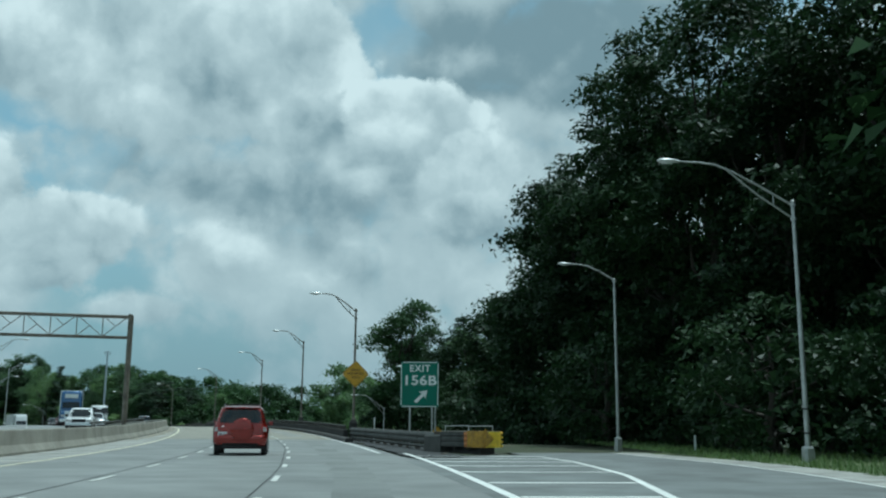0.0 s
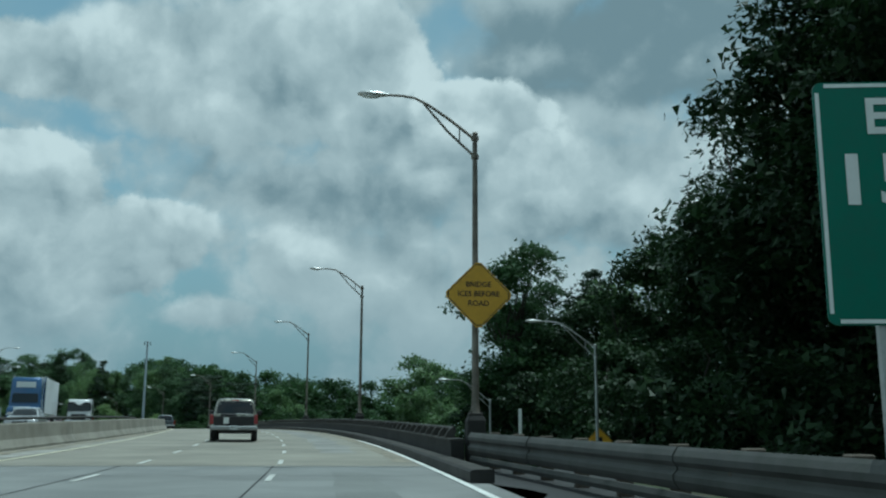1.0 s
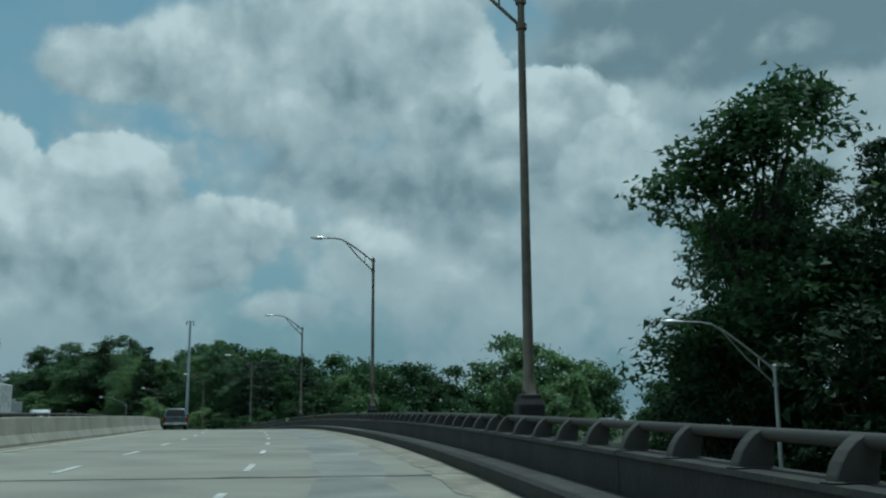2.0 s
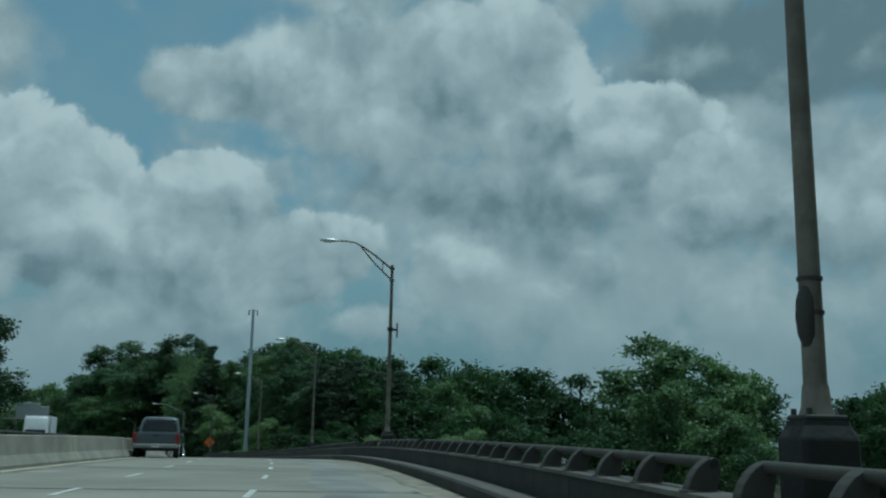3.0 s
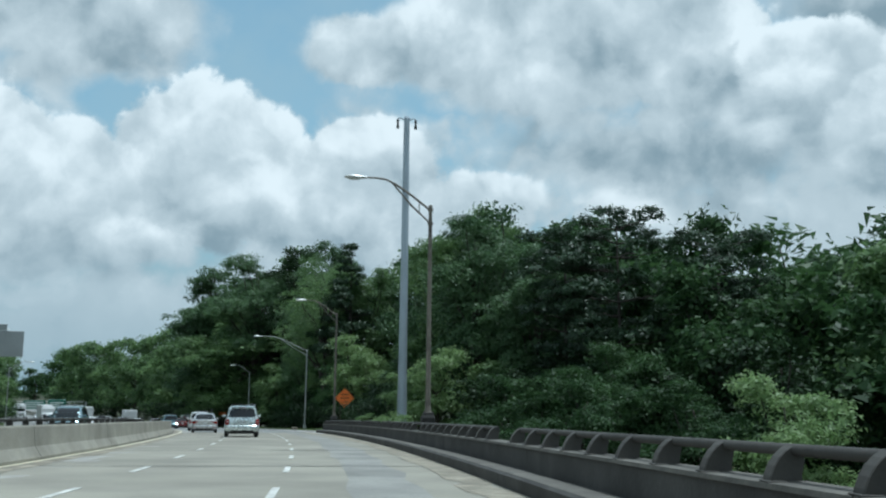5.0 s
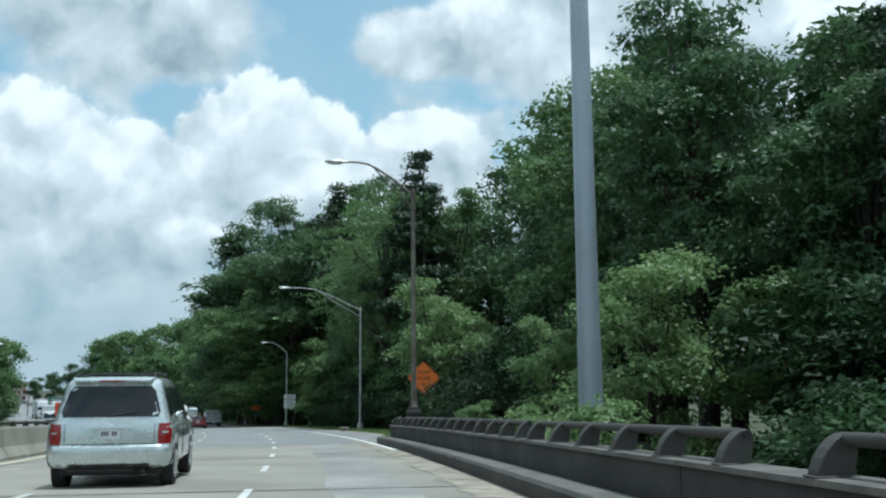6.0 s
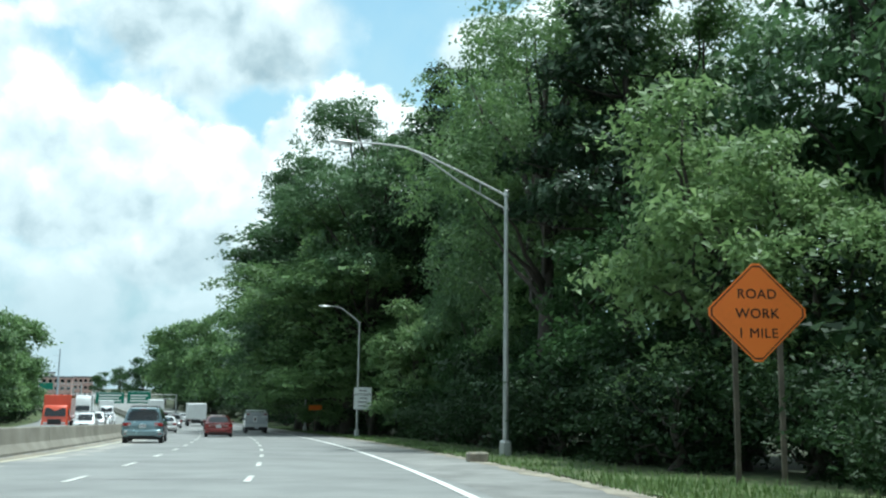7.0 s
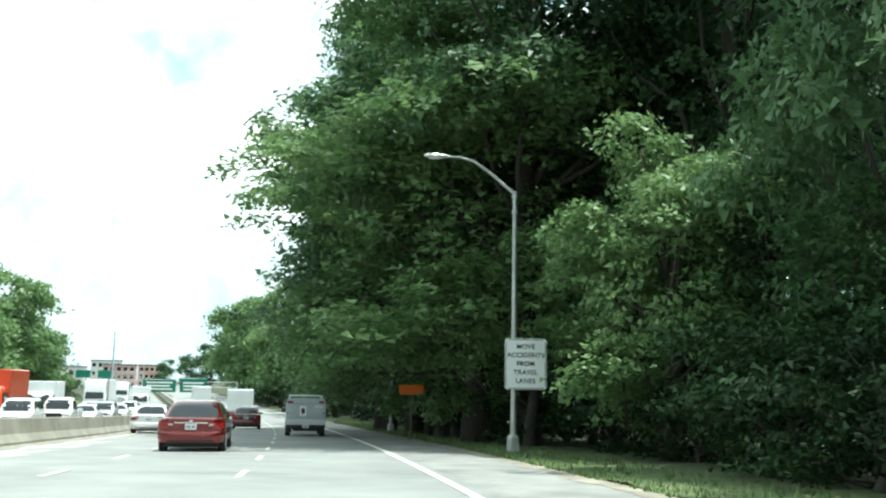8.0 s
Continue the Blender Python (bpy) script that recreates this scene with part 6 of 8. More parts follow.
def crash_cushion():
    root = thing("crash_cushion", stand(37.3, 7.75, 0, 20), "battered yellow-nosed crash cushion at the gore", "crash cushion")
    for i in range(2):
        y0 = 0.86 + 0.95 * i
        for sx in (-1, 1):
            part("side_panel", Build().box(sx * 0.645 - 0.02, sx * 0.645 + 0.02, y0, y0 + 0.94, 0.27, 0.87, 0.01), guard_steel, root)
            for z in (0.36, 0.57, 0.78):
                part("side_rib", Build().loft([[(sx * 0.66, y0 + q, z - 0.09), (sx * 0.70, y0 + q, z - 0.05), (sx * 0.70, y0 + q, z + 0.05), (sx * 0.66, y0 + q, z + 0.09)] for q in (0.0, 0.95)]), guard_steel, root)
        part("diaphragm", Build().box(-0.62, 0.62, y0 - 0.03, y0 + 0.03, 0.14, 0.86, 0.01), guard_steel, root)
        part("lid", Build().box(-0.69, 0.69, y0 + 0.005, y0 + 0.945, 0.875, 0.91, 0.012), concrete, root, "dusty pale grey lid")
    part("nose_lid", Build().poly([(0.70 * math.cos(a), 0.55 - 0.60 * math.sin(a), 0.875) for a in (math.pi * k / 12 for k in range(13))] + [(-0.70, 0.85, 0.875), (0.70, 0.85, 0.875)], (0, 0, 0.03)), concrete, root, "dusty pale grey lid")
    part("nose_wrap", Build().loft([[(0.72 * math.cos(a), 0.55 - 0.62 * math.sin(a) * (1 if 0 < a < math.pi else 0), z) for a in (math.pi * k / 12 for k in range(13))] for z in (0.27, 0.30, 0.84, 0.87)], caps=True), yellow_plastic, root, "bright yellow nose")
    for z in (0.32, 0.49, 0.66, 0.83):
        part("nose_rib", Build().tube([(0.76 * math.cos(a), 0.55 - 0.66 * math.sin(a), z) for a in (math.pi * k / 24 for k in range(7))], [0.055, 0.055, 0.05, 0.045, 0.04, 0.03, 0.02], 7), yellow_plastic, root)
    # a buckled amber plate wraps the nose and ends in a point
    outer = []
    for k in range(15):
        a = math.pi * (1.0 - 0.54 * k / 14)
        q = min(1.0, (14 - k) / 4.0)
        top, low = 0.60 + 0.30 * q + (0.07 if k == 10 else 0.0), 0.60 - 0.33 * q
        bump = 0.02 * math.sin(k * 1.7)
        outer.append([((0.745 + g + bump) * math.cos(a), 0.55 - (0.645 + g + bump) * math.sin(a), z) for g, z in ((0.0, low - 0.004), (0.018, low), (0.018, top), (0.0, top + 0.004))])
    part("marker_plate", Build().loft(outer), amber_plate, root, "dull amber reflective plate with a pointed end")
    for sx in (-1, 1):
        part("orange_panel", Build().box(sx * 0.69 - 0.02, sx * 0.69 + 0.02, 0.56, 0.85, 0.27, 0.87, 0.01), orange_plastic, root, "orange ribbed panel")
        for z in (0.38, 0.57, 0.76):
            part("panel_rib", Build().box(sx * 0.715 - 0.025, sx * 0.715 + 0.025, 0.57, 0.84, z - 0.05, z + 0.05, 0.02), orange_plastic, root)
    part("skid", Build().box(-0.34, 0.34, 0.25, 2.7, 0.0, 0.27, 0.03), trim_black, root)
    part("backboard", Build().box(-0.72, 0.72, 2.77, 2.84, 0.0, 0.87, 0.02), guard_steel, root)
    part("transition_block", Build().loft([[(x * w, y, z) for x, z in ((-1, 0.0), (1, 0.0), (1, h - 0.06), (0.9, h), (-0.9, h), (-1, h - 0.06))] for y, w, h in ((2.85, 0.62, 0.76), (3.7, 0.60, 0.74), (4.55, 0.52, 0.74))]), guard_steel, root)
    for sx in (-1, 1):
        part("tray_bar", Build().tube([(sx * 0.55, 0.75, 1.10), (sx * 0.55, 2.65, 1.10)], 0.018, 6), galvanised, root)
        for y in (0.75, 2.65):
            part("tray_leg", Build().tube([(sx * 0.55, y, 0.90), (sx * 0.55, y, 1.10)], 0.015, 6), galvanised, root)
    r = np.random.default_rng(3)
    for i in range(10):
        d = thing("rubble_piece", stand(36.3 + r.uniform(-1.2, 4.5), 7.2 + r.uniform(-1.6, 1.4), 0.01, r.uniform(0, 360)), "broken scrap lying by the crash cushion", "debris", "scraps at the gore")
        a, b2, c2 = r.uniform(0.05, 0.2), r.uniform(0.04, 0.10), r.uniform(0.02, 0.05)
        part("scrap", Build().box(-a, a, -b2, b2, 0, c2, 0.015), (guard_steel, concrete, timber)[i % 3], d)


crash_cushion()

# ---- far buildings ----


def block_building(s, o, w, d, h, wall, floors, cols, label, turn=0.0, roof=None):
    g = float(ground_z(s, o))
    root = thing("office_building", stand(s, o, g, turn), label, "building")
    part("wall", Build().box(-w / 2, w / 2, 0, d, 0, h, 0.02), wall, root)
    part("roof", Build().box(-w / 2 - 0.2, w / 2 + 0.2, -0.2, d + 0.2, h, h + 0.5, 0.02), roof or roof_grey, root)
    fh = h / floors
    for f in range(floors):
        for c in range(cols):
            x = -w / 2 + w * (c + 0.5) / cols
            ww = w / cols * 0.28
            q = part("window", Build().box(x - ww, x + ww, -0.06, 0.02, fh * f + fh * 0.3, fh * f + fh * 0.75), glass, root)
            part("sill", Build().box(x - ww - 0.1, x + ww + 0.1, -0.14, 0.0, fh * f + fh * 0.24, fh * f + fh * 0.3), render_white, q)


block_building(640, -19.0, 10, 10, 7.4, brick_red, 3, 5, "distant red brick building beyond the motorway", -4)
block_building(648, -36, 12, 10, 6.5, render_white, 2, 5, "distant white building beyond the motorway", -4)
block_building(668, -9.0, 7, 8, 7.5, brick_red, 3, 4, "distant brick building behind the trees", 2)
block_building(700, -24, 11, 10, 9.0, render_white, 3, 5, "distant pale tower block beyond the motorway", 0)


def house():
    root = thing("house", stand(250, 52.0, float(ground_z(250, 52)), 40), "grey-roofed house among trees below the bridge", "house")
    part("wall", Build().box(-5, 5, -4, 4, -0.3, 4.6, 0.02), concrete, root)
    part("roof", Build().loft([[(-5.6, -4.7, 4.5), (5.6, -4.7, 4.5), (5.6, 4.7, 4.5), (-5.6, 4.7, 4.5)], [(-5.6, -4.7, 4.75), (5.6, -4.7, 4.75), (5.6, 4.7, 4.75), (-5.6, 4.7, 4.75)], [(-3.0, -0.1, 8.0), (3.0, -0.1, 8.0), (3.0, 0.1, 8.0), (-3.0, 0.1, 8.0)]]), roof_grey, root, "grey shingle roof")
    for x in (-3.2, 0.0, 3.2):
        for z in (0.9, 2.9):
            w = part("window", Build().box(x - 0.5, x + 0.5, -4.06, -3.98, z, z + 1.1), glass, root)
            part("sill", Build().box(x - 0.6, x + 0.6, -4.12, -3.98, z - 0.1, z), render_white, w)


house()

# ---- vehicles ----


def shorten(root, k):
    """Draws a vehicle together lengthwise, keeping its wheels round."""
    done = set()
    for ob in root.children_recursive:
        ob.matrix_basis.translation.y *= k
        me = ob.data
        if me.name in done:
            continue
        done.add(me.name)
        top = ob if ob.parent == root else (ob.parent if ob.parent.parent == root else ob.parent.parent)
        if top.name.startswith("wheel"):
            ys = [v.co.y for v in me.vertices]
            mid = (min(ys) + max(ys)) / 2
            me.transform(Matrix.Translation((0, mid * (k - 1), 0)))
        else:
            me.transform(Matrix.Diagonal((1, k, 1, 1)))
    return root


def arch(y, wheels, r, sill):
    z = sill
    for yw in wheels:
        d = abs(y - yw)
        if d < r:
            z = max(z, 0.04 + r * 0.92 + math.sqrt(r * r - d * d) * 1.0 - r * 0.55)
    return z


def lower_body(length, width, sill, belt_rear, belt_front, wheels, wr, nose=0.12, tail=0.06, hood=None):
    """The body below the windows, with wheel arches; y runs to the front."""
    b = Build()
    h = length / 2
    rings = []
    ys = sorted(set([round(-h + length * i / 44, 3) for i in range(45)] + [round(w + wr * k, 3) for w in wheels for k in (-1.0, -0.9, -0.6, 0, 0.6, 0.9, 1.0)]))
    for y in ys:
        u = (y + h) / length
        zb = arch(y, wheels, wr * 1.14, sill)
        top = belt_rear + (belt_front - belt_rear) * u
        if hood and y > hood[0]:
            top = hood[1] + (hood[2] - hood[1]) * ((y - hood[0]) / (h - hood[0])) ** 1.6
        e = min(1.0, (h - abs(y)) / (0.30 if y > 0 else 0.14))
        k = math.sqrt(max(0.0, 1 - (1 - e) ** 2))
        w = width / 2 * (1 - (nose if y > 0 else tail) * (1 - k))
        zt = top - (0.10 if y > 0 else 0.03) * (1 - k)
        z0 = zb + 0.10 * (1 - k) * (1 if y > 0 else 0.6)
        mid = (z0 + zt) / 2 + 0.06
        half = [(w * 0.90, z0), (w * 0.985, z0 + 0.06), (w, mid - 0.02), (w * 0.995, mid + 0.12 * (zt - z0)), (w * 0.965, zt - 0.07), (w * 0.90, zt - 0.01), (w * 0.45, zt + 0.015)]
        rings.append([(x, y, z) for x, z in half] + [(-x, y, z) for x, z in reversed(half)])
    return b.loft(rings)


def cabin(y0, y1, t0, t1, wb, wt_, zb, zt, bulge=0.04):
    """Roof and pillars: base from y0 to y1, roof from t0 to t1."""
    rings = []
    for k in (0.0, 0.35, 0.7, 0.9, 0.97, 1.0):
        z = zb + (zt - zb) * (1 - (1 - k) ** 1.12)
        e = 0.0 if k < 0.9 else (k - 0.9) / 0.1
        w = (wb + (wt_ - wb) * k) / 2 - 0.10 * e * e
        a, c = y0 + (t0 - y0) * k + 0.12 * e * e, y1 + (t1 - y1) * k - 0.16 * e * e
        q = 0.10
        m = (a + c) / 2
        rings.append([(-w + q, a - 0.01, z), (0, a - bulge, z), (w - q, a - 0.01, z), (w, a + q, z), (w + 0.01, m, z), (w, c - q, z), (w - q, c, z), (0, c + bulge, z), (-w + q, c, z), (-w, c - q, z), (-w - 0.01, m, z), (-w, a + q, z)])
    return Build().loft(rings)


def lerp(a, b, t):
    return a + (b - a) * t


def rounded_pane(b, pts, depth, r=0.16):
    out = []
    n = len(pts)
    for i in range(n):
        p, q, s = Vector(pts[i - 1]), Vector(pts[i]), Vector(pts[(i + 1) % n])
        a, c = q + (p - q) * r * 0.6, q + (s - q) * r * 0.35
        for t in (0, 0.5, 1):
            out.append((1 - t) ** 2 * a + 2 * t * (1 - t) * q + t * t * c)
    return b.poly(out, depth)


def side_pane(b, sx, ya, yb, yc, yd, wb, wt_, zb, zt, lo=0.10, hi=0.82):
    wa, wh = lerp(wb, wt_, lo) / 2 + 0.004, lerp(wb, wt_, hi) / 2 + 0.004
    z0, z1 = lerp(zb, zt, 1 - (1 - lo) ** 1.12), lerp(zb, zt, 1 - (1 - hi) ** 1.12)
    return rounded_pane(b, [(sx * wa, ya, z0), (sx * wa, yb, z0), (sx * wh, yc, z1), (sx * wh, yd, z1)], (sx * 0.012, 0, 0), 0.10)


def wheels_on(root, ys, r, track, width=0.21, spokes=6, rim=None):
    for y in ys:
        for sx in (-1, 1):
            x = sx * track / 2
            w = part("wheel", Build().wheel(x - width / 2, x + width / 2, r, y, r, 24), rubber, root)
            f = x + sx * (width / 2 + 0.002)
            d = part("rim", Build().wheel(min(f, f - sx * 0.03), max(f, f - sx * 0.03), r * 0.66, y, r, 20, 0.01), rim or alloy, w)
            b = Build()
            for k in range(spokes):
                a = 2 * math.pi * k / spokes
                c, s_ = math.cos(a), math.sin(a)
                n = 0.035
                b.poly([(f, y + c * 0.03 - s_ * n, r + s_ * 0.03 + c * n), (f, y + c * 0.03 + s_ * n, r + s_ * 0.03 - c * n), (f, y + c * r * 0.6 + s_ * n, r + s_ * r * 0.6 - c * n), (f, y + c * r * 0.6 - s_ * n, r + s_ * r * 0.6 + c * n)], (sx * 0.012, 0, 0))
            part("spokes", b, rim or alloy, d)


def number_plate(root, x, y, z):
    p = part("number_plate", Build().box(x - 0.155, x + 0.155, y - 0.008, y, z - 0.08, z + 0.08, 0.006), plate_white, root, "pale number plate")
    for k in range(6):
        if k == 3:
            continue
        part("plate_bar", Build().box(x - 0.12 + 0.04 * k, x - 0.093 + 0.04 * k, y - 0.011, y - 0.008, z - 0.03, z + 0.035), decal_dark, p)


def mirrors(root, y, z, half, mat_, size=(0.09, 0.10)):
    for sx in (-1, 1):
        x = sx * (half + 0.12)
        m = part("mirror", Build().box(x - size[0], x + size[0], y - 0.05, y + 0.07, z - size[1] * 0.7, z + size[1] * 0.7, 0.03), mat_, root)
        part("mirror_stalk", Build().box(min(sx * half, x), max(sx * half, x), y - 0.01, y + 0.04, z - 0.05, z, 0.008), trim_black, m)


def shut_lines(root, ys, half, z0, z1):
    for sx in (-1, 1):
        for y in ys:
            part("door_gap", Build().box(sx * half - 0.004, sx * half + 0.006, y - 0.006, y + 0.006, z0, z1), trim_black, root)


def handles(root, ys, half, z, mat_):
    for sx in (-1, 1):
        for y in ys:
            part("door_handle", Build().box(sx * (half + 0.012) - 0.012, sx * (half + 0.012) + 0.012, y - 0.09, y + 0.09, z - 0.018, z + 0.018, 0.008), mat_, root)


class Shell:
    """A car's bodywork as level outlines: height, rear end, front end, half width, rear and front corner radius."""

    def __init__(self, *levels):
        self.levels = levels

    def level(self, z):
        q = self.levels
        for a, b in zip(q, q[1:]):
            if z <= b[0]:
                u = max(0.0, (z - a[0]) / (b[0] - a[0]))
                return [lerp(m, n, u) for m, n in zip(a[1:], b[1:])]
        return list(q[-1][1:])

    def rear(self, x, z, proud=0.0):
        yr, yf, w, rr, rf = self.level(z)
        e = min(1.0, max(0.0, (abs(x) - (w - rr)) / rr))
        return (x, yr + 0.05 * (x / w) ** 2 + rr * 0.9 * (1 - math.sqrt(max(0.0, 1 - e * e))) - proud, z)

    def front(self, x, z, proud=0.0):
        yr, yf, w, rr, rf = self.level(z)
        e = min(1.0, max(0.0, (abs(x) - (w - rf)) / rf))
        return (x, yf - 0.08 * (x / w) ** 2 - rf * (1 - math.sqrt(max(0.0, 1 - e * e))) + proud, z)

    def half(self, z):
        return self.level(z)[2]

    def ring(self, z):
        yr, yf, w, rr, rf = self.level(z)

        def across(r):
            k = (w - r) / w
            return [w * q for q in (-1, -1 + 0.02 * r / w, -1 + 0.12 * r / w, -1 + 0.35 * r / w, -1 + 0.65 * r / w, -k, -k / 2, 0, k / 2, k, 1 - 0.65 * r / w, 1 - 0.35 * r / w, 1 - 0.12 * r / w, 1 - 0.02 * r / w, 1)]
        back = [self.rear(x, z) for x in across(rr)]
        ahead = [self.front(x, z) for x in reversed(across(rf))]
        return back + [(w + 0.012, (yr + yf) / 2, z)] + ahead + [(-w - 0.012, (yr + yf) / 2, z)]

    def body(self):
        return Build().loft([self.ring(q[0]) for q in self.levels])

    def patch(self, face, x0, x1, z0, z1, proud=0.008, n=8, m=4, depth=0.03, corner=0.0):
        """A curved piece that lies on the rear or front; x0 and x1 may follow the height."""
        rows = []
        for i in range(m + 1):
            u = i / m
            z = lerp(z0, z1, u)
            e = max(0.0, 1 - min(u, 1 - u) * m / 1.0)
            a, b = (x0(z) if callable(x0) else x0), (x1(z) if callable(x1) else x1)
            rows.append([face(lerp(a + corner * e, b - corner * e, k / n), z, proud) for k in range(n + 1)])
        return sheet(rows, (0, depth if face == self.rear else -depth, 0))

    def side_patch(self, sx, ya, yb, yc, yd, z0, z1, proud=0.016, m=4):
        """A window on the flank: ya to yb along the bottom, yd to yc along the top."""
        rows = []
        for i in range(m + 1):
            u = i / m
            z = lerp(z0, z1, u)
            e = 0.05 * max(0.0, 1 - min(u, 1 - u) * m)
            rows.append([(sx * (self.half(z) + proud), lerp(lerp(ya, yd, u) + e, lerp(yb, yc, u) - e, k / 4), z) for k in range(5)])
        return sheet(rows, (-sx * 0.03, 0, 0))


def sheet(rows, depth):
    """A curved sheet with thickness."""
    b = Build()
    m, n = len(rows), len(rows[0])
    d = Vector(depth)
    b.v = [tuple(p) for r in rows for p in r] + [tuple(Vector(p) + d) for r in rows for p in r]
    o = m * n
    for i in range(m - 1):
        for k in range(n - 1):
            a = i * n + k
            b.f += [(a, a + 1, a + n + 1, a + n), (o + a, o + a + n, o + a + n + 1, o + a + 1)]
    rim = [k for k in range(n)] + [i * n + n - 1 for i in range(1, m)] + [(m - 1) * n + k for k in range(n - 2, -1, -1)] + [i * n for i in range(m - 2, 0, -1)]
    for a, c in zip(rim, rim[1:] + rim[:1]):
        b.f.append((a, o + a, o + c, c))
    return b


def suv(m, colour, label, length=4.5, width=1.84, height=1.70, belt=1.02, spare=False, lamps="upright", rails=True, group="", plate=(0.0, 0.86), rim=None):
    root = thing("suv", m, label, "suv", group or "traffic on the motorway")
    h, w = length / 2, width / 2
    wy = (-h + 0.86, h - 0.92)
    wr = 0.355
    part("body", lower_body(length - 0.3, width, 0.32, belt, belt, (wy[0] - 0.15, wy[1] - 0.15), wr, hood=(h - 1.50, belt + 0.02, 0.86), tail=0.02), colour, root, smooth=True, angle=35).matrix_basis = Matrix.Translation((0, 0.15, 0))
    e = -h + 0.43
    tail = Shell((0.33, -h + 0.10, e, w - 0.07, 0.30, 0.02), (0.38, -h - 0.01, e, w - 0.03, 0.28, 0.02), (0.47, -h - 0.055, e, w, 0.26, 0.02), (0.60, -h - 0.065, e, w + 0.006, 0.25, 0.02), (0.66, -h - 0.05, e, w + 0.006, 0.24, 0.02),
                 (0.695, -h - 0.005, e, w + 0.006, 0.22, 0.02), (0.80, -h + 0.0, e, w + 0.006, 0.22, 0.02), (0.95, -h + 0.005, e, w + 0.0, 0.22, 0.02), (belt + 0.02, -h + 0.03, e, w - 0.03, 0.22, 0.02))
    part("tail_section", tail.body(), colour, root, smooth=True, angle=35)
    H = height
    top = Shell((belt - 0.03, -h + 0.03, h - 1.12, w - 0.035, 0.22, 0.25), (belt + 0.10, -h + 0.06, h - 1.22, w - 0.07, 0.22, 0.25), (belt + 0.30, -h + 0.12, h - 1.45, w - 0.125, 0.22, 0.25), (H - 0.20, -h + 0.19, h - 1.74, w - 0.185, 0.22, 0.25),
                (H - 0.11, -h + 0.23, h - 1.90, w - 0.215, 0.22, 0.25), (H - 0.06, -h + 0.28, h - 2.02, w - 0.25, 0.22, 0.25), (H - 0.025, -h + 0.38, h - 2.15, w - 0.32, 0.22, 0.25), (H - 0.005, -h + 0.62, h - 2.4, w - 0.46, 0.2, 0.2), (H, -h + 0.9, h - 2.7, w - 0.66, 0.1, 0.1))
    part("roof", top.body(), colour, root, smooth=True, angle=40)
    z0, z1 = belt + 0.09, H - 0.15
    part("rear_window", top.patch(top.rear, lambda z: -top.half(z) + 0.10, lambda z: top.half(z) - 0.10, z0, z1, 0.010, 10, 6, corner=0.05), glass, root, "dark tinted rear window", smooth=True)
    part("windshield", top.patch(top.front, lambda z: -top.half(z) + 0.12, lambda z: top.half(z) - 0.12, belt + 0.02, H - 0.13, 0.010, 10, 5), glass, root, smooth=True)
    for sx in (-1, 1):
        part("side_window", top.side_patch(sx, -h + 0.34, -h + 1.06, -h + 1.06, -h + 0.50, z0, H - 0.17), glass, root)
        part("side_window", top.side_patch(sx, -h + 1.14, -h + 2.06, -h + 2.02, -h + 1.14, z0, H - 0.17), glass, root)
        part("side_window", top.side_patch(sx, -h + 2.14, h - 1.50, h - 1.98, -h + 2.10, z0, H - 0.17), glass, root)
        part("quarter_pillar", top.side_patch(sx, -h + 1.06, -h + 1.14, -h + 1.14, -h + 1.06, z0, H - 0.17, 0.014), trim_black, root)

        def lamp(name, a, b, lo, hi, mat_, parent, proud=0.012, text="", shell=tail):
            a, b = sorted((sx * (w - a), sx * (w - b)))
            return part(name, shell.patch(shell.rear, a, b, lo, hi, proud, 6, 3, 0.05, 0.012), mat_, parent, text, smooth=True)
        if lamps == "upright" and spare:
            a = lamp("tail_lamp", 0.012, 0.17, 0.80, belt + 0.0, lens_red, root, text="red tail lamp on the corner")
            lamp("reverse_lens", 0.03, 0.15, 0.815, 0.92, lens_clear, a, 0.018)
            lamp("turn_lens", 0.03, 0.15, 0.94, 0.965, lens_clear, a, 0.018)
        elif lamps == "upright":
            a = lamp("tail_lamp", 0.012, 0.21, 0.70, belt - 0.01, lens_red, root, text="tall red tail lamp on the corner")
            lamp("reverse_lens", 0.05, 0.15, 0.86, 0.89, lens_clear, a, 0.018)
        else:
            a = lamp("tail_lamp", 0.012, 0.40, 0.86, belt - 0.005, lens_red, root, text="wide red tail lamp")
            lamp("reverse_lens", 0.26, 0.38, 0.88, 0.93, lens_clear, a, 0.018)
            lamp("fog_lens", 0.10, 0.26, 0.56, 0.66, lens_clear, root, 0.012)
        part("head_lamp", Build().box(min(sx * (w - 0.40), sx * (w - 0.06)), max(sx * (w - 0.40), sx * (w - 0.06)), h - 0.22, h - 0.02, 0.66, 0.80, 0.03), lens_clear, root)
        if lamps != "upright":
            lamp("reflector", 0.06, 0.24, 0.47, 0.50, lens_red, root, 0.012)
    # tailgate: its outline, the plate recess, handle bar, wiper, spoiler
    part("tailgate_seam", tail.patch(tail.rear, -w + 0.24, w - 0.24, 0.70, 0.710, 0.004, 10, 1, 0.02), trim_black, root)
    for sx in (-1, 1):
        a = sorted((sx * (w - 0.255), sx * (w - 0.263)))
        part("tailgate_seam", tail.patch(tail.rear, a[0], a[1], 0.70, belt, 0.004, 1, 4, 0.02), trim_black, root)
    part("plate_recess", tail.patch(tail.rear, plate[0] - 0.27 if not spare else plate[0] - 0.19, plate[0] + 0.27 if not spare else plate[0] + 0.19, plate[1] - 0.13 if not spare else 0.62, plate[1] + 0.09 if not spare else 0.83, 0.003, 4, 2, 0.01, 0.02), colour, root)
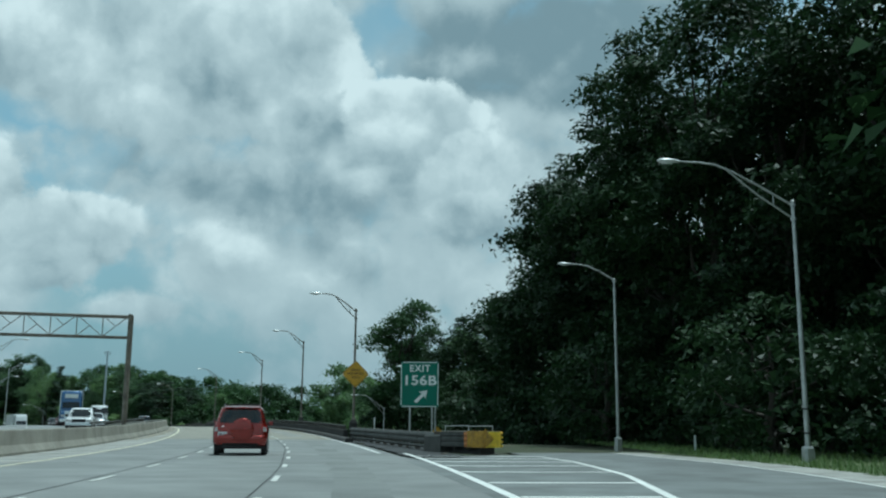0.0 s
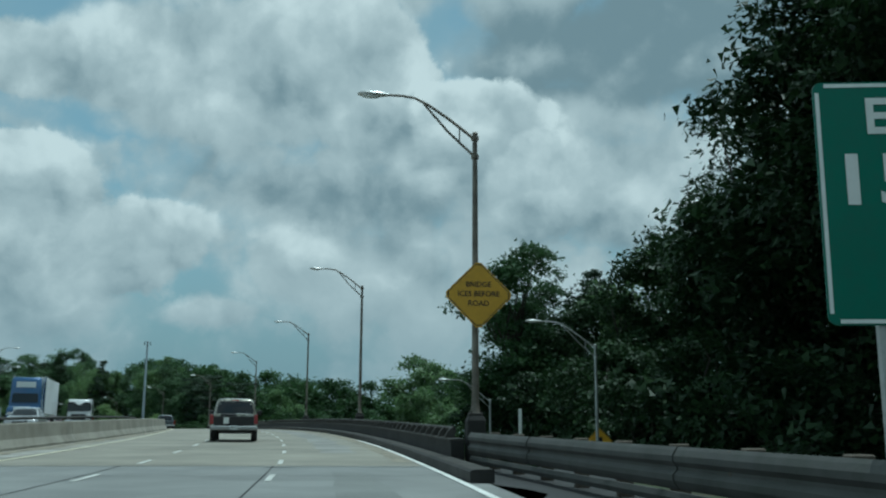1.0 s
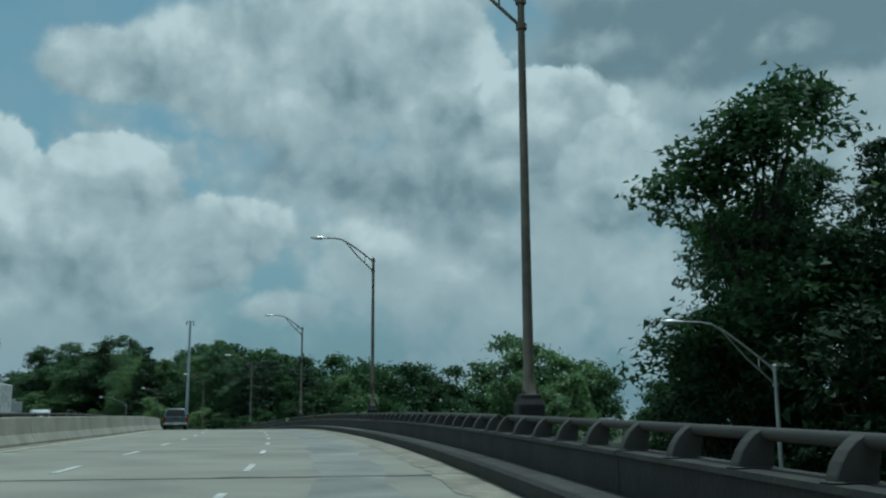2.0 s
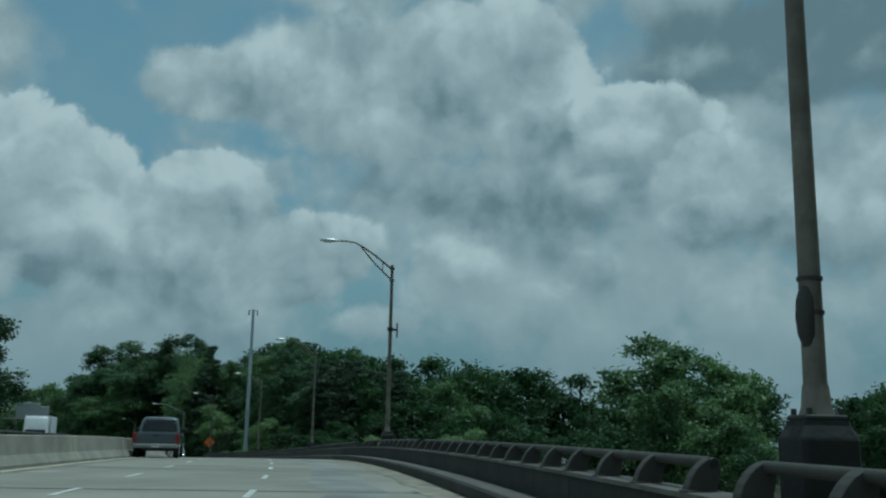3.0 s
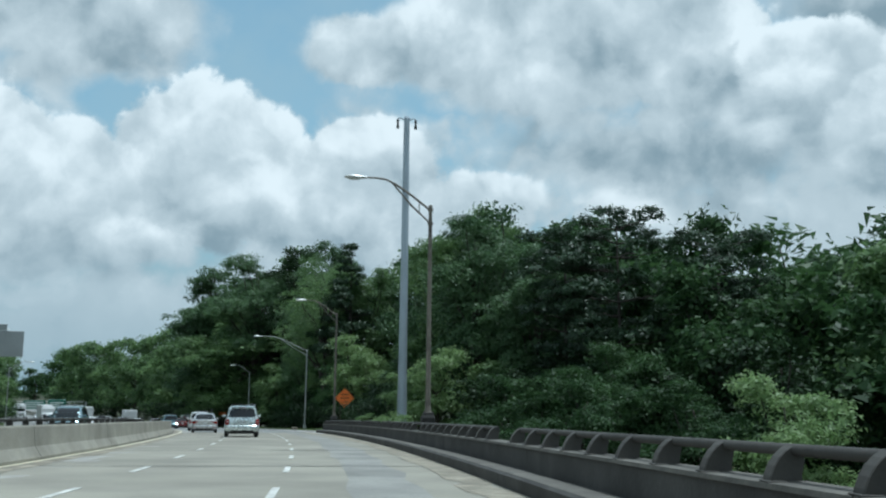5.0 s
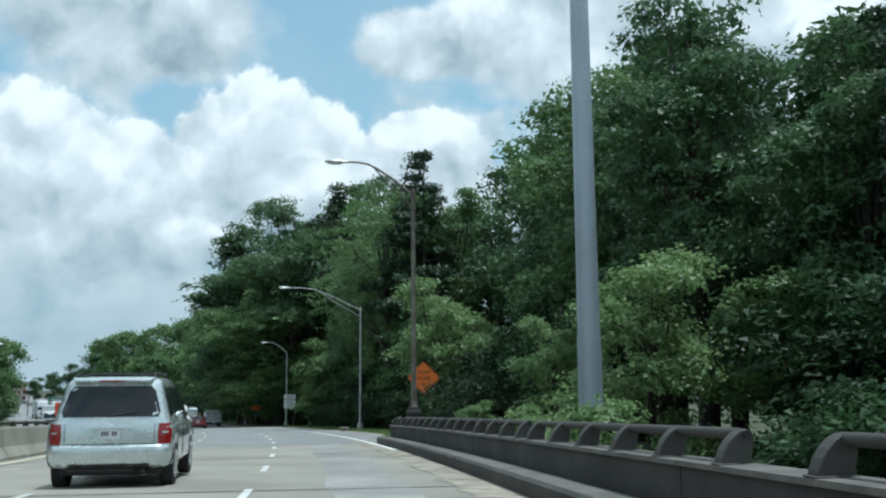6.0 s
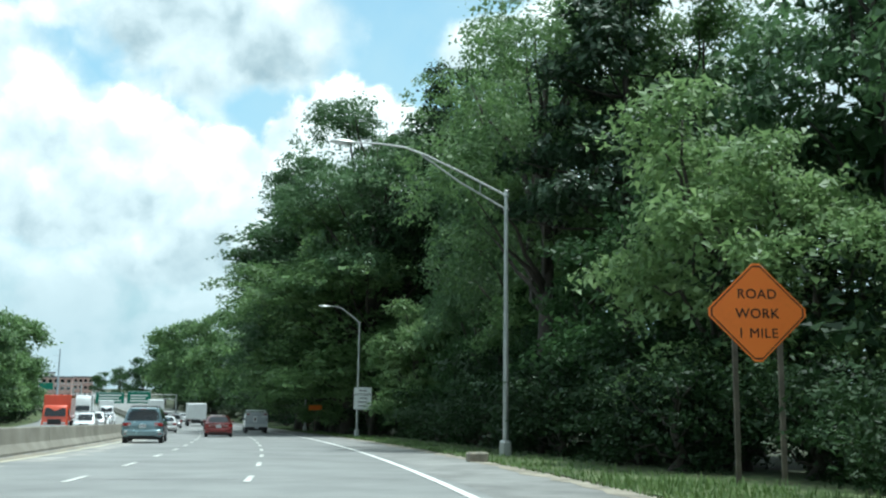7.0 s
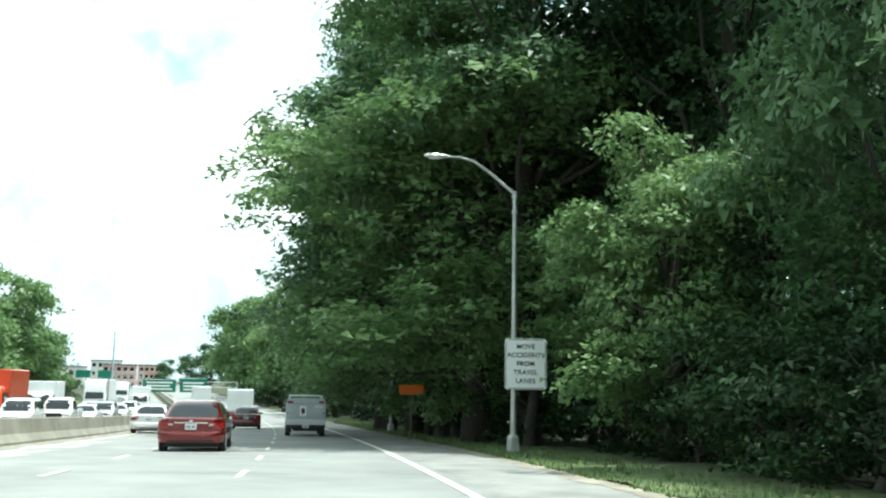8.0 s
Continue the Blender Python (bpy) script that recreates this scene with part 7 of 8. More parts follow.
    if not spare:
        part("handle_bar", tail.patch(tail.rear, plate[0] - 0.34, plate[0] + 0.34, plate[1] + 0.085, plate[1] + 0.125, 0.03, 6, 2, 0.03, 0.01), colour, root, smooth=True)
    # dark trim edge; on the red suv it paints the shade below the bumper
    part("bumper_sill", tail.patch(tail.rear, -w + 0.30, w - 0.30, 0.33, 0.41, 0.012, 8, 2, 0.2, 0.04), trim_black, root, "dark lower edge of the bumper")
    part("exhaust_shield", Build().box(-w + 0.30, w - 0.55, -h + 0.10, -h + 0.5, 0.25, 0.38, 0.04), trim_black, root)
    part("exhaust_pipe", Build().tube([(w - 0.42, -h + 0.05, 0.30), (w - 0.42, -h + 0.5, 0.30)], 0.035, 8), trim_black, root)
    part("front_bumper", Build().box(-w + 0.05, w - 0.05, h - 0.25, h + 0.05, 0.32, 0.60, 0.06), colour, root)
    part("grille", Build().box(-0.40, 0.40, h - 0.10, h + 0.02, 0.62, 0.78, 0.02), trim_black, root)
    part("underbody", Build().box(-w + 0.16, w - 0.16, -h + 0.35, h - 0.25, 0.22, 0.42, 0.02), trim_black, root)
    wt_ = top.half(H - 0.06)
    part("spoiler", Build().loft([[(-wt_ + 0.05, -h + 0.36, H - 0.05), (wt_ - 0.05, -h + 0.36, H - 0.05), (wt_ - 0.05, -h + 0.36, H - 0.015), (-wt_ + 0.05, -h + 0.36, H - 0.015)], [(-wt_ + 0.10, -h + 0.14, H - 0.085), (wt_ - 0.10, -h + 0.14, H - 0.085), (wt_ - 0.10, -h + 0.14, H - 0.06), (-wt_ + 0.10, -h + 0.14, H - 0.06)]]), colour, root, "roof spoiler")
    part("brake_light", Build().box(-0.20, 0.20, -h + 0.128, -h + 0.16, H - 0.086, H - 0.062), lens_red, root)
    part("wiper", Build().tube([(0.0, -h + 0.025, z0 + 0.02), (0.36, -h + 0.035, z0 + 0.075)], 0.012, 5), trim_black, root)
    number_plate(root, plate[0], (-h - 0.008) + 0.02 * (plate[0] != 0), plate[1] if not spare else 0.72)
    part("badge", tail.patch(tail.rear, -0.06 if not spare else -0.66, 0.06 if not spare else -0.56, belt - 0.05, belt - 0.01, 0.008, 2, 2, 0.02, 0.02), chrome, root)
    mirrors(root, h - 1.55, belt + 0.10, w - 0.06, colour)
    shut_lines(root, (-h + 1.10, -h + 2.10), w - 0.002, 0.45, belt - 0.08)
    handles(root, (-h + 1.30, -h + 2.30), w - 0.01, belt - 0.13, colour)
    if spare:
        rings = []
        for d, r in ((0.0, 0.36), (0.05, 0.395), (0.15, 0.40), (0.19, 0.385), (0.22, 0.34), (0.235, 0.26), (0.24, 0.12), (0.241, 0.02)):
            rings.append([(0.06 + r * math.cos(2 * math.pi * q / 40), -h - d, 0.88 + r * math.sin(2 * math.pi * q / 40)) for q in range(40)])
        part("spare_wheel_cover", Build().loft(rings), colour, root, "round body-coloured spare wheel cover", smooth=True, angle=50)
    if rails:
        for sx in (-1, 1):
            x = sx * (w - 0.33)
            part("roof_rail", Build().tube([(x, -h + 0.50, H - 0.03), (x, -h + 0.60, H + 0.045), (x, h - 2.45, H + 0.045), (x, h - 2.30, H - 0.03)], 0.022, 6), trim_black, root)
        for y in (-h + 0.85, h - 2.75):
            part("cross_bar", Build().tube([(-w + 0.33, y, H + 0.045), (w - 0.33, y, H + 0.045)], 0.016, 6), trim_black, root)
    wheels_on(root, wy, wr, width - 0.22, rim=rim)
    return root


def sedan(m, colour, label, length=4.75, width=1.82, height=1.45, belt=0.93):
    root = thing("sedan", m, label, "sedan", "traffic on the motorway")
    h, w = length / 2, width / 2
    wy = (-h + 1.0, h - 0.93)
    wr = 0.325
    part("body", lower_body(length - 0.4, width, 0.26, belt + 0.05, belt, (wy[0] - 0.2, wy[1] - 0.2), wr, nose=0.16, tail=0.02, hood=(h - 1.65, belt + 0.01, 0.74)), colour, root, smooth=True, angle=35).matrix_basis = Matrix.Translation((0, 0.2, 0))
    e = -h + 0.62
    tail = Shell((0.27, -h + 0.08, e, w - 0.10, 0.34, 0.02), (0.31, -h - 0.01, e, w - 0.05, 0.32, 0.02), (0.42, -h - 0.045, e, w - 0.01, 0.30, 0.02), (0.54, -h - 0.05, e, w + 0.004, 0.30, 0.02), (0.59, -h - 0.03, e, w + 0.004, 0.30, 0.02),
                 (0.62, -h + 0.015, e, w + 0.004, 0.28, 0.02), (0.74, -h + 0.0, e, w + 0.002, 0.28, 0.02), (0.88, -h - 0.005, e, w - 0.02, 0.28, 0.02), (0.945, -h - 0.01, e, w - 0.06, 0.28, 0.02), (0.97, -h + 0.02, e, w - 0.10, 0.26, 0.02), (0.985, -h + 0.10, e, w - 0.16, 0.2, 0.02))
    part("tail_section", tail.body(), colour, root, smooth=True, angle=35)
    H = height
    top = Shell((belt + 0.0, -h + 0.48, h - 1.20, w - 0.06, 0.28, 0.28), (belt + 0.12, -h + 0.72, h - 1.42, w - 0.12, 0.26, 0.28), (H - 0.22, -h + 1.00, h - 1.72, w - 0.19, 0.24, 0.28), (H - 0.10, -h + 1.24, h - 2.0, w - 0.25, 0.24, 0.28),
                (H - 0.04, -h + 1.42, h - 2.2, w - 0.31, 0.24, 0.28), (H - 0.01, -h + 1.65, h - 2.4, w - 0.42, 0.2, 0.2), (H, -h + 1.85, h - 2.55, w - 0.60, 0.1, 0.1))
    part("roof", top.body(), colour, root, smooth=True, angle=40)
    part("rear_window", top.patch(top.rear, lambda z: -top.half(z) + 0.10, lambda z: top.half(z) - 0.10, belt + 0.07, H - 0.075, 0.014, 10, 6, corner=0.04), glass, root, "dark rear window", smooth=True)
    part("windshield", top.patch(top.front, lambda z: -top.half(z) + 0.10, lambda z: top.half(z) - 0.10, belt + 0.03, H - 0.075, 0.014, 10, 5), glass, root, smooth=True)
    ym = -h + 2.15
    for sx in (-1, 1):
        part("side_window", top.side_patch(sx, -h + 0.98, ym - 0.04, ym - 0.02, -h + 1.42, belt + 0.06, H - 0.10), glass, root)
        part("side_window", top.side_patch(sx, ym + 0.04, h - 1.62, h - 2.10, ym + 0.06, belt + 0.06, H - 0.10), glass, root)
        a, b = sorted((sx * (w - 0.005), sx * (w - 0.48)))
        low = (lambda z: -w + 0.005 + 0.0 * z) if sx < 0 else (lambda z: w - 0.30 - 1.2 * (z - 0.72))
        high = (lambda z: -w + 0.30 + 1.2 * (z - 0.72)) if sx < 0 else (lambda z: w - 0.005 + 0.0 * z)
        lamp = part("tail_lamp", tail.patch(tail.rear, low, high, 0.70, 0.86, 0.012, 8, 3, 0.05), lens_red, root, "wide red tail lamp", smooth=True)
        a, b = sorted((sx * (w - 0.30), sx * (w - 0.42)))
        part("reverse_lens", tail.patch(tail.rear, a, b, 0.775, 0.825, 0.018, 3, 2, 0.03), lens_clear, lamp)
        part("head_lamp", Build().box(min(sx * (w - 0.46), sx * (w - 0.08)), max(sx * (w - 0.46), sx * (w - 0.08)), h - 0.34, h - 0.06, 0.58, 0.70, 0.03), lens_clear, root)
        a, b = sorted((sx * (w - 0.10), sx * (w - 0.30)))
        part("reflector", tail.patch(tail.rear, a, b, 0.40, 0.43, 0.012, 3, 1, 0.03), lens_red, root)
    part("valance", tail.patch(tail.rear, -w + 0.26, w - 0.26, 0.28, 0.37, 0.010, 8, 2, 0.2, 0.04), trim_black, root)
    part("chrome_bar", tail.patch(tail.rear, -0.46, 0.46, 0.835, 0.865, 0.014, 8, 1, 0.03), chrome, root, "bright trim bar")
    part("front_bumper", Build().box(-w + 0.07, w - 0.07, h - 0.3, h + 0.03, 0.26, 0.52, 0.06), colour, root)
    part("grille", Build().box(-0.42, 0.42, h - 0.1, h + 0.035, 0.36, 0.60, 0.02), trim_black, root)
    part("badge", tail.patch(tail.rear, -0.06, 0.06, 0.88, 0.93, 0.012, 2, 2, 0.02, 0.02), chrome, root)
    part("underbody", Build().box(-w + 0.16, w - 0.16, -h + 0.35, h - 0.3, 0.17, 0.36, 0.02), trim_black, root)
    number_plate(root, 0.0, -h - 0.008, 0.74)
    mirrors(root, h - 1.75, belt + 0.07, w - 0.08, colour, (0.09, 0.075))
    shut_lines(root, (-h + 1.30, ym), w - 0.002, 0.36, belt - 0.06)
    handles(root, (-h + 1.45, ym + 0.2), w - 0.01, belt - 0.11, colour)
    wheels_on(root, wy, wr, width - 0.2)
    return root


bumper_steel = surface("bumper_steel", (0.30, 0.31, 0.31), 0.35, 0.8, vary=0.15, coarse=3.0, fine=20, bump=0.05)


def pickup(m, colour, label, length=5.5, width=1.96, height=1.84, open_gate=False):
    root = thing("pickup_truck", m, label, "pickup truck", "traffic on the motorway")
    h = length / 2
    wy = (-h + 1.15, h - 0.95)
    wr = 0.385
    belt = 1.12
    part("body", lower_body(length - 2.0, width, 0.46, belt, belt, (wy[1] - 1.0,), wr, hood=(h - 2.45, belt + 0.02, 0.98)), colour, root, smooth=True, angle=35).matrix_basis = Matrix.Translation((0, 1.0, 0))
    # cargo bed: sides, floor, tailgate
    hw = width / 2
    for sx in (-1, 1):
        rings = []
        for i in range(19):
            y = -h + 0.04 + 1.98 * i / 18
            zb = arch(y, (wy[0],), wr * 1.16, 0.50)
            x = sx * hw
            rings.append([(x - sx * 0.14, y, zb), (x - sx * 0.02, y, zb), (x, y, zb + 0.08), (x, y, belt - 0.08), (x - sx * 0.03, y, belt), (x - sx * 0.12, y, belt), (x - sx * 0.14, y, belt - 0.03)])
        part("bed_side", Build().loft(rings), colour, root)
        part("tail_lamp", Build().box(min(sx * (hw - 0.15), sx * (hw + 0.005)), max(sx * (hw - 0.15), sx * (hw + 0.005)), -h - 0.01, -h + 0.12, belt - 0.42, belt - 0.03, 0.015), lens_red, root, "upright red tail lamp")
        part("head_lamp", Build().box(min(sx * (hw - 0.42), sx * (hw - 0.06)), max(sx * (hw - 0.42), sx * (hw - 0.06)), h - 0.2, h + 0.0, 0.76, 0.93, 0.02), lens_clear, root)
    part("bed_floor", Build().box(-hw + 0.12, hw - 0.12, -h + 0.05, -h + 2.0, 0.62, 0.68), trim_black, root)
    part("bed_front", Build().box(-hw + 0.12, hw - 0.12, -h + 1.94, -h + 2.0, 0.6, belt, 0.01), colour, root)
    if open_gate:
        part("tailgate_net", Build().box(-hw + 0.16, hw - 0.16, -h, -h + 0.05, 0.62, belt - 0.1, 0.01), trim_black, root, "dark cargo behind the open tailgate")
        part("cargo", Build().box(-0.55, 0.1, -h + 0.1, -h + 1.0, 0.68, belt + 0.02, 0.04), trim_black, root)
        part("cargo_frame", Build().tube([(0.1, -h + 0.08, 0.75), (0.1, -h + 0.08, belt + 0.02), (0.7, -h + 0.08, belt), (0.7, -h + 0.08, 0.75)], 0.02, 6), chrome, root)
        part("cargo_tag", Build().box(-0.42, -0.2, -h - 0.012, -h - 0.002, 0.72, 0.98, 0.01), sign_white, root)
    else:
        part("tailgate", Build().box(-hw + 0.155, hw - 0.155, -h, -h + 0.07, 0.60, belt - 0.005, 0.02), colour, root)
        part("gate_handle", Build().box(-0.12, 0.12, -h - 0.015, -h, belt - 0.16, belt - 0.09, 0.01), trim_black, root)
    part("rear_bumper", Build().box(-hw + 0.02, hw - 0.02, -h - 0.16, -h + 0.06, 0.46, 0.63, 0.03), bumper_steel, root, "steel step bumper")
    part("front_bumper", Build().box(-hw + 0.03, hw - 0.03, h - 0.2, h + 0.1, 0.46, 0.68, 0.04), chrome, root)
    part("grille", Build().box(-0.5, 0.5, h - 0.1, h + 0.02, 0.70, 0.95, 0.02), trim_black, root)
    H = height
    cab = Shell((belt - 0.04, -h + 2.02, h - 1.25, hw - 0.05, 0.16, 0.25), (belt + 0.12, -h + 2.05, h - 1.38, hw - 0.09, 0.16, 0.25), (H - 0.26, -h + 2.13, h - 1.72, hw - 0.16, 0.18, 0.25), (H - 0.12, -h + 2.20, h - 1.95, hw - 0.205, 0.18, 0.25),
                (H - 0.06, -h + 2.26, h - 2.08, hw - 0.25, 0.18, 0.25), (H - 0.02, -h + 2.38, h - 2.2, hw - 0.34, 0.16, 0.2), (H, -h + 2.6, h - 2.4, hw - 0.55, 0.1, 0.1))
    part("cab_roof", cab.body(), colour, root, smooth=True, angle=40)
    part("rear_window", cab.patch(cab.rear, lambda z: -cab.half(z) + 0.10, lambda z: cab.half(z) - 0.10, belt + 0.05, H - 0.14, 0.010, 10, 6, corner=0.04), glass, root, "dark rear window", smooth=True)
    part("windshield", cab.patch(cab.front, lambda z: -cab.half(z) + 0.12, lambda z: cab.half(z) - 0.12, belt + 0.03, H - 0.13, 0.010, 10, 5), glass, root, smooth=True)
    y0, y1 = -h + 2.02, h - 1.35
    ym = (y0 + y1) / 2
    for sx in (-1, 1):
        part("side_window", cab.side_patch(sx, y0 + 0.22, ym - 0.06, ym - 0.06, y0 + 0.36, belt + 0.06, H - 0.16), glass, root)
        part("side_window", cab.side_patch(sx, ym + 0.02, y1 - 0.24, y1 - 0.72, ym + 0.02, belt + 0.06, H - 0.16), glass, root)
    part("brake_light", cab.patch(cab.rear, -0.14, 0.14, H - 0.11, H - 0.08, 0.012, 3, 1, 0.02), lens_red, root)
    part("underbody", Build().box(-0.6, 0.6, -h + 0.2, h - 0.3, 0.34, 0.62, 0.02), trim_black, root)
    part("axle", Build().tube([(-0.8, wy[0], wr), (0.8, wy[0], wr)], 0.07, 8), trim_black, root)
    number_plate(root, -0.0, -h - 0.165, 0.56)
    mirrors(root, y1 - 0.42, belt + 0.12, width / 2 - 0.06, trim_black, (0.11, 0.14))
    shut_lines(root, (ym - 0.02,), width / 2 - 0.002, 0.55, belt - 0.06)
    handles(root, (ym - 0.3, ym + 0.3), width / 2 - 0.01, belt - 0.13, trim_black)
    wheels_on(root, wy, wr, width - 0.26, 0.25)
    return root


def service_van(m):
    root = thing("utility_van", m, "grey utility van with a ladder rack and a square decal", "van", "traffic on the motorway")
    grey = car_paint("van_grey", (0.40, 0.43, 0.45), 0.1, 0.45)
    pale = car_paint("van_tailgate_silver", (0.56, 0.58, 0.58), 0.2, 0.4)
    h, w = 2.6, 1.92
    wy = (-h + 1.15, h - 0.95)
    rings = []
    for i in range(33):
        y = -h + 0.02 + 3.4 * i / 32
        zb = arch(y, (wy[0],), 0.43, 0.50)
        hw = w / 2
        rings.append([(hw - 0.02, y, zb), (hw, y, zb + 0.06), (hw, y, 1.55), (hw - 0.05, y, 1.80), (hw - 0.14, y, 1.86), (0, y, 1.885), (-hw + 0.14, y, 1.86), (-hw + 0.05, y, 1.80), (-hw, y, 1.55), (-hw, y, zb + 0.06), (-hw + 0.02, y, zb)])
    part("cargo_body", Build().loft(rings), grey, root, smooth=True, angle=30)
    part("cab", lower_body(2.6, w, 0.46, 1.08, 1.08, (wy[1] - 1.35,), 0.37, hood=(0.35, 1.10, 0.92)), grey, root, smooth=True, angle=35).matrix_basis = Matrix.Translation((0, 1.35, 0))
    part("cab_roof", cabin(0.7, 1.75, 0.72, 1.15, w - 0.1, w - 0.4, 1.05, 1.80), grey, root, smooth=True)
    part("windshield", rounded_pane(Build(), [(0.8, 1.79, 1.12), (-0.8, 1.79, 1.12), (-0.68, 1.26, 1.70), (0.68, 1.26, 1.70)], (0, -0.02, 0)), glass, root)
    for sx in (-1, 1):
        part("side_window", side_pane(Build(), sx, 0.85, 1.45, 1.2, 0.85, w - 0.1, w - 0.4, 1.05, 1.80), glass, root)
        part("top_lamp", Build().box(min(sx * 0.62, sx * 0.88), max(sx * 0.62, sx * 0.88), -h - 0.02, -h + 0.06, 1.64, 1.74, 0.015), lens_red, root, "red lamps at the top corner")
        part("side_lamp", Build().box(min(sx * 0.80, sx * 0.92), max(sx * 0.80, sx * 0.92), -h - 0.015, -h + 0.05, 1.15, 1.20, 0.008), lens_red, root)
        part("mud_flap", Build().box(min(sx * 0.66, sx * 0.94), max(sx * 0.66, sx * 0.94), -h + 0.42, -h + 0.44, 0.22, 0.62), trim_black, root)
    part("rear_door", Build().box(-0.90, 0.90, -h - 0.012, -h + 0.02, 0.82, 1.60, 0.02), grey, root)
    part("tailgate", Build().box(-0.93, 0.93, -h - 0.025, -h + 0.02, 0.60, 0.86, 0.03), pale, root, "silver tailgate")
    part("door_seam", Build().box(-0.90, 0.90, -h - 0.016, -h - 0.010, 1.60, 1.615), trim_black, root)
    part("decal", Build().box(-0.30, 0.02, -h - 0.018, -h - 0.013, 1.02, 1.50), sign_white, root, "white square decal with a dark emblem")
    part("decal_emblem", Build().poly([(-0.22, -h - 0.022, 1.16), (-0.12, -h - 0.022, 1.10), (-0.05, -h - 0.022, 1.18), (-0.04, -h - 0.022, 1.34), (-0.12, -h - 0.022, 1.42), (-0.23, -h - 0.022, 1.34)], (0, 0.003, 0)), decal_dark, root)
    for k in range(2):
        part("label_strip", Build().box(0.42, 0.84, -h - 0.018, -h - 0.013, 1.50 - 0.07 * k, 1.54 - 0.07 * k), sign_white, root)
    part("rear_bumper", Build().box(-0.94, 0.94, -h - 0.14, -h + 0.08, 0.44, 0.60, 0.03), trim_black, root)
    part("tow_ball", Build().tube([(0, -h - 0.2, 0.46), (0, -h - 0.2, 0.52), (0, -h - 0.2, 0.55)], [0.015, 0.02, 0.03], 8), chrome, root)
    number_plate(root, 0.0, -h - 0.145, 0.54)
    part("underbody", Build().box(-0.6, 0.6, -h + 0.2, h - 0.5, 0.30, 0.62, 0.02), trim_black, root)
    for sx in (-1, 1):
        rail = part("ladder_rack", Build().tube([(sx * 0.78, -h + 0.1, 1.98), (sx * 0.78, 0.9, 1.98)], 0.022, 8), sign_white, root, "white tubular ladder rack")
        for y in (-h + 0.12, -1.5, -0.3, 0.8):
            part("rack_leg", Build().tube([(sx * 0.78, y, 1.84), (sx * 0.78, y, 1.98)], 0.016, 6), sign_white, rail)
    for y in (-h + 0.1, -1.5, -0.3, 0.9):
        part("rack_bar", Build().tube([(-0.78, y, 1.98), (0.78, y, 1.98)], 0.02, 8), sign_white, root)
    mirrors(root, 1.3, 1.20, 0.92, trim_black, (0.11, 0.14))
    wheels_on(root, wy, 0.37, w - 0.26, 0.24)
    return root


def box_truck(m, body, cab, label, length=7.5, width=2.4, height=3.4, nose=None):
    root = thing("box_truck", m, label, "truck", "traffic on the motorway")
    h = length / 2
    part("cargo_box", Build().box(-width / 2, width / 2, -h, h - 2.0, 0.95, height, 0.04), body, root)
    for sx in (-1, 1):
        part("rear_door", Build().box(min(sx * 0.02, sx * (width / 2 - 0.06)), max(sx * 0.02, sx * (width / 2 - 0.06)), -h - 0.03, -h, 1.02, height - 0.12, 0.01), body, root)
        part("marker_lamp", Build().box(min(sx * 0.9, sx * 1.05), max(sx * 0.9, sx * 1.05), -h - 0.04, -h, 0.80, 0.92), lens_red, root)
        part("head_lamp", Build().box(min(sx * 0.6, sx * 0.95), max(sx * 0.6, sx * 0.95), h - 0.05, h + 0.03, 0.72, 0.92, 0.02), lens_clear, root)
        part("side_window", Build().box(min(sx * (width / 2 - 0.1), sx * (width / 2 - 0.02)), max(sx * (width / 2 - 0.1), sx * (width / 2 - 0.02)), h - 1.5, h - 0.6, 1.5, 2.1, 0.02), glass, root)
    part("cab", cabin(h - 1.9, h + 0.0, h - 1.85, h - 0.55, width - 0.1, width - 0.3, 0.6, 2.45), cab, root, smooth=True)
    part("windshield", rounded_pane(Build(), [(0.95, h - 0.19, 1.45), (-0.95, h - 0.19, 1.45), (-0.88, h - 0.50, 2.22), (0.88, h - 0.50, 2.22)], (0, 0.05, 0)), glass, root)
    part("grille", Build().box(-0.6, 0.6, h - 0.05, h + 0.06, 0.7, 1.2, 0.02), trim_black, root)
    part("bumper", Build().box(-1.1, 1.1, h - 0.1, h + 0.1, 0.42, 0.66, 0.03), chrome, root)
    part("chassis", Build().box(-0.5, 0.5, -h, h - 0.3, 0.5, 0.95, 0.02), trim_black, root)
    part("rear_bar", Build().box(-1.0, 1.0, -h - 0.04, -h + 0.04, 0.45, 0.55, 0.01), trim_black, root)
    wheels_on(root, (-h + 1.6, h - 1.0), 0.46, width - 0.3, 0.28)
    return root


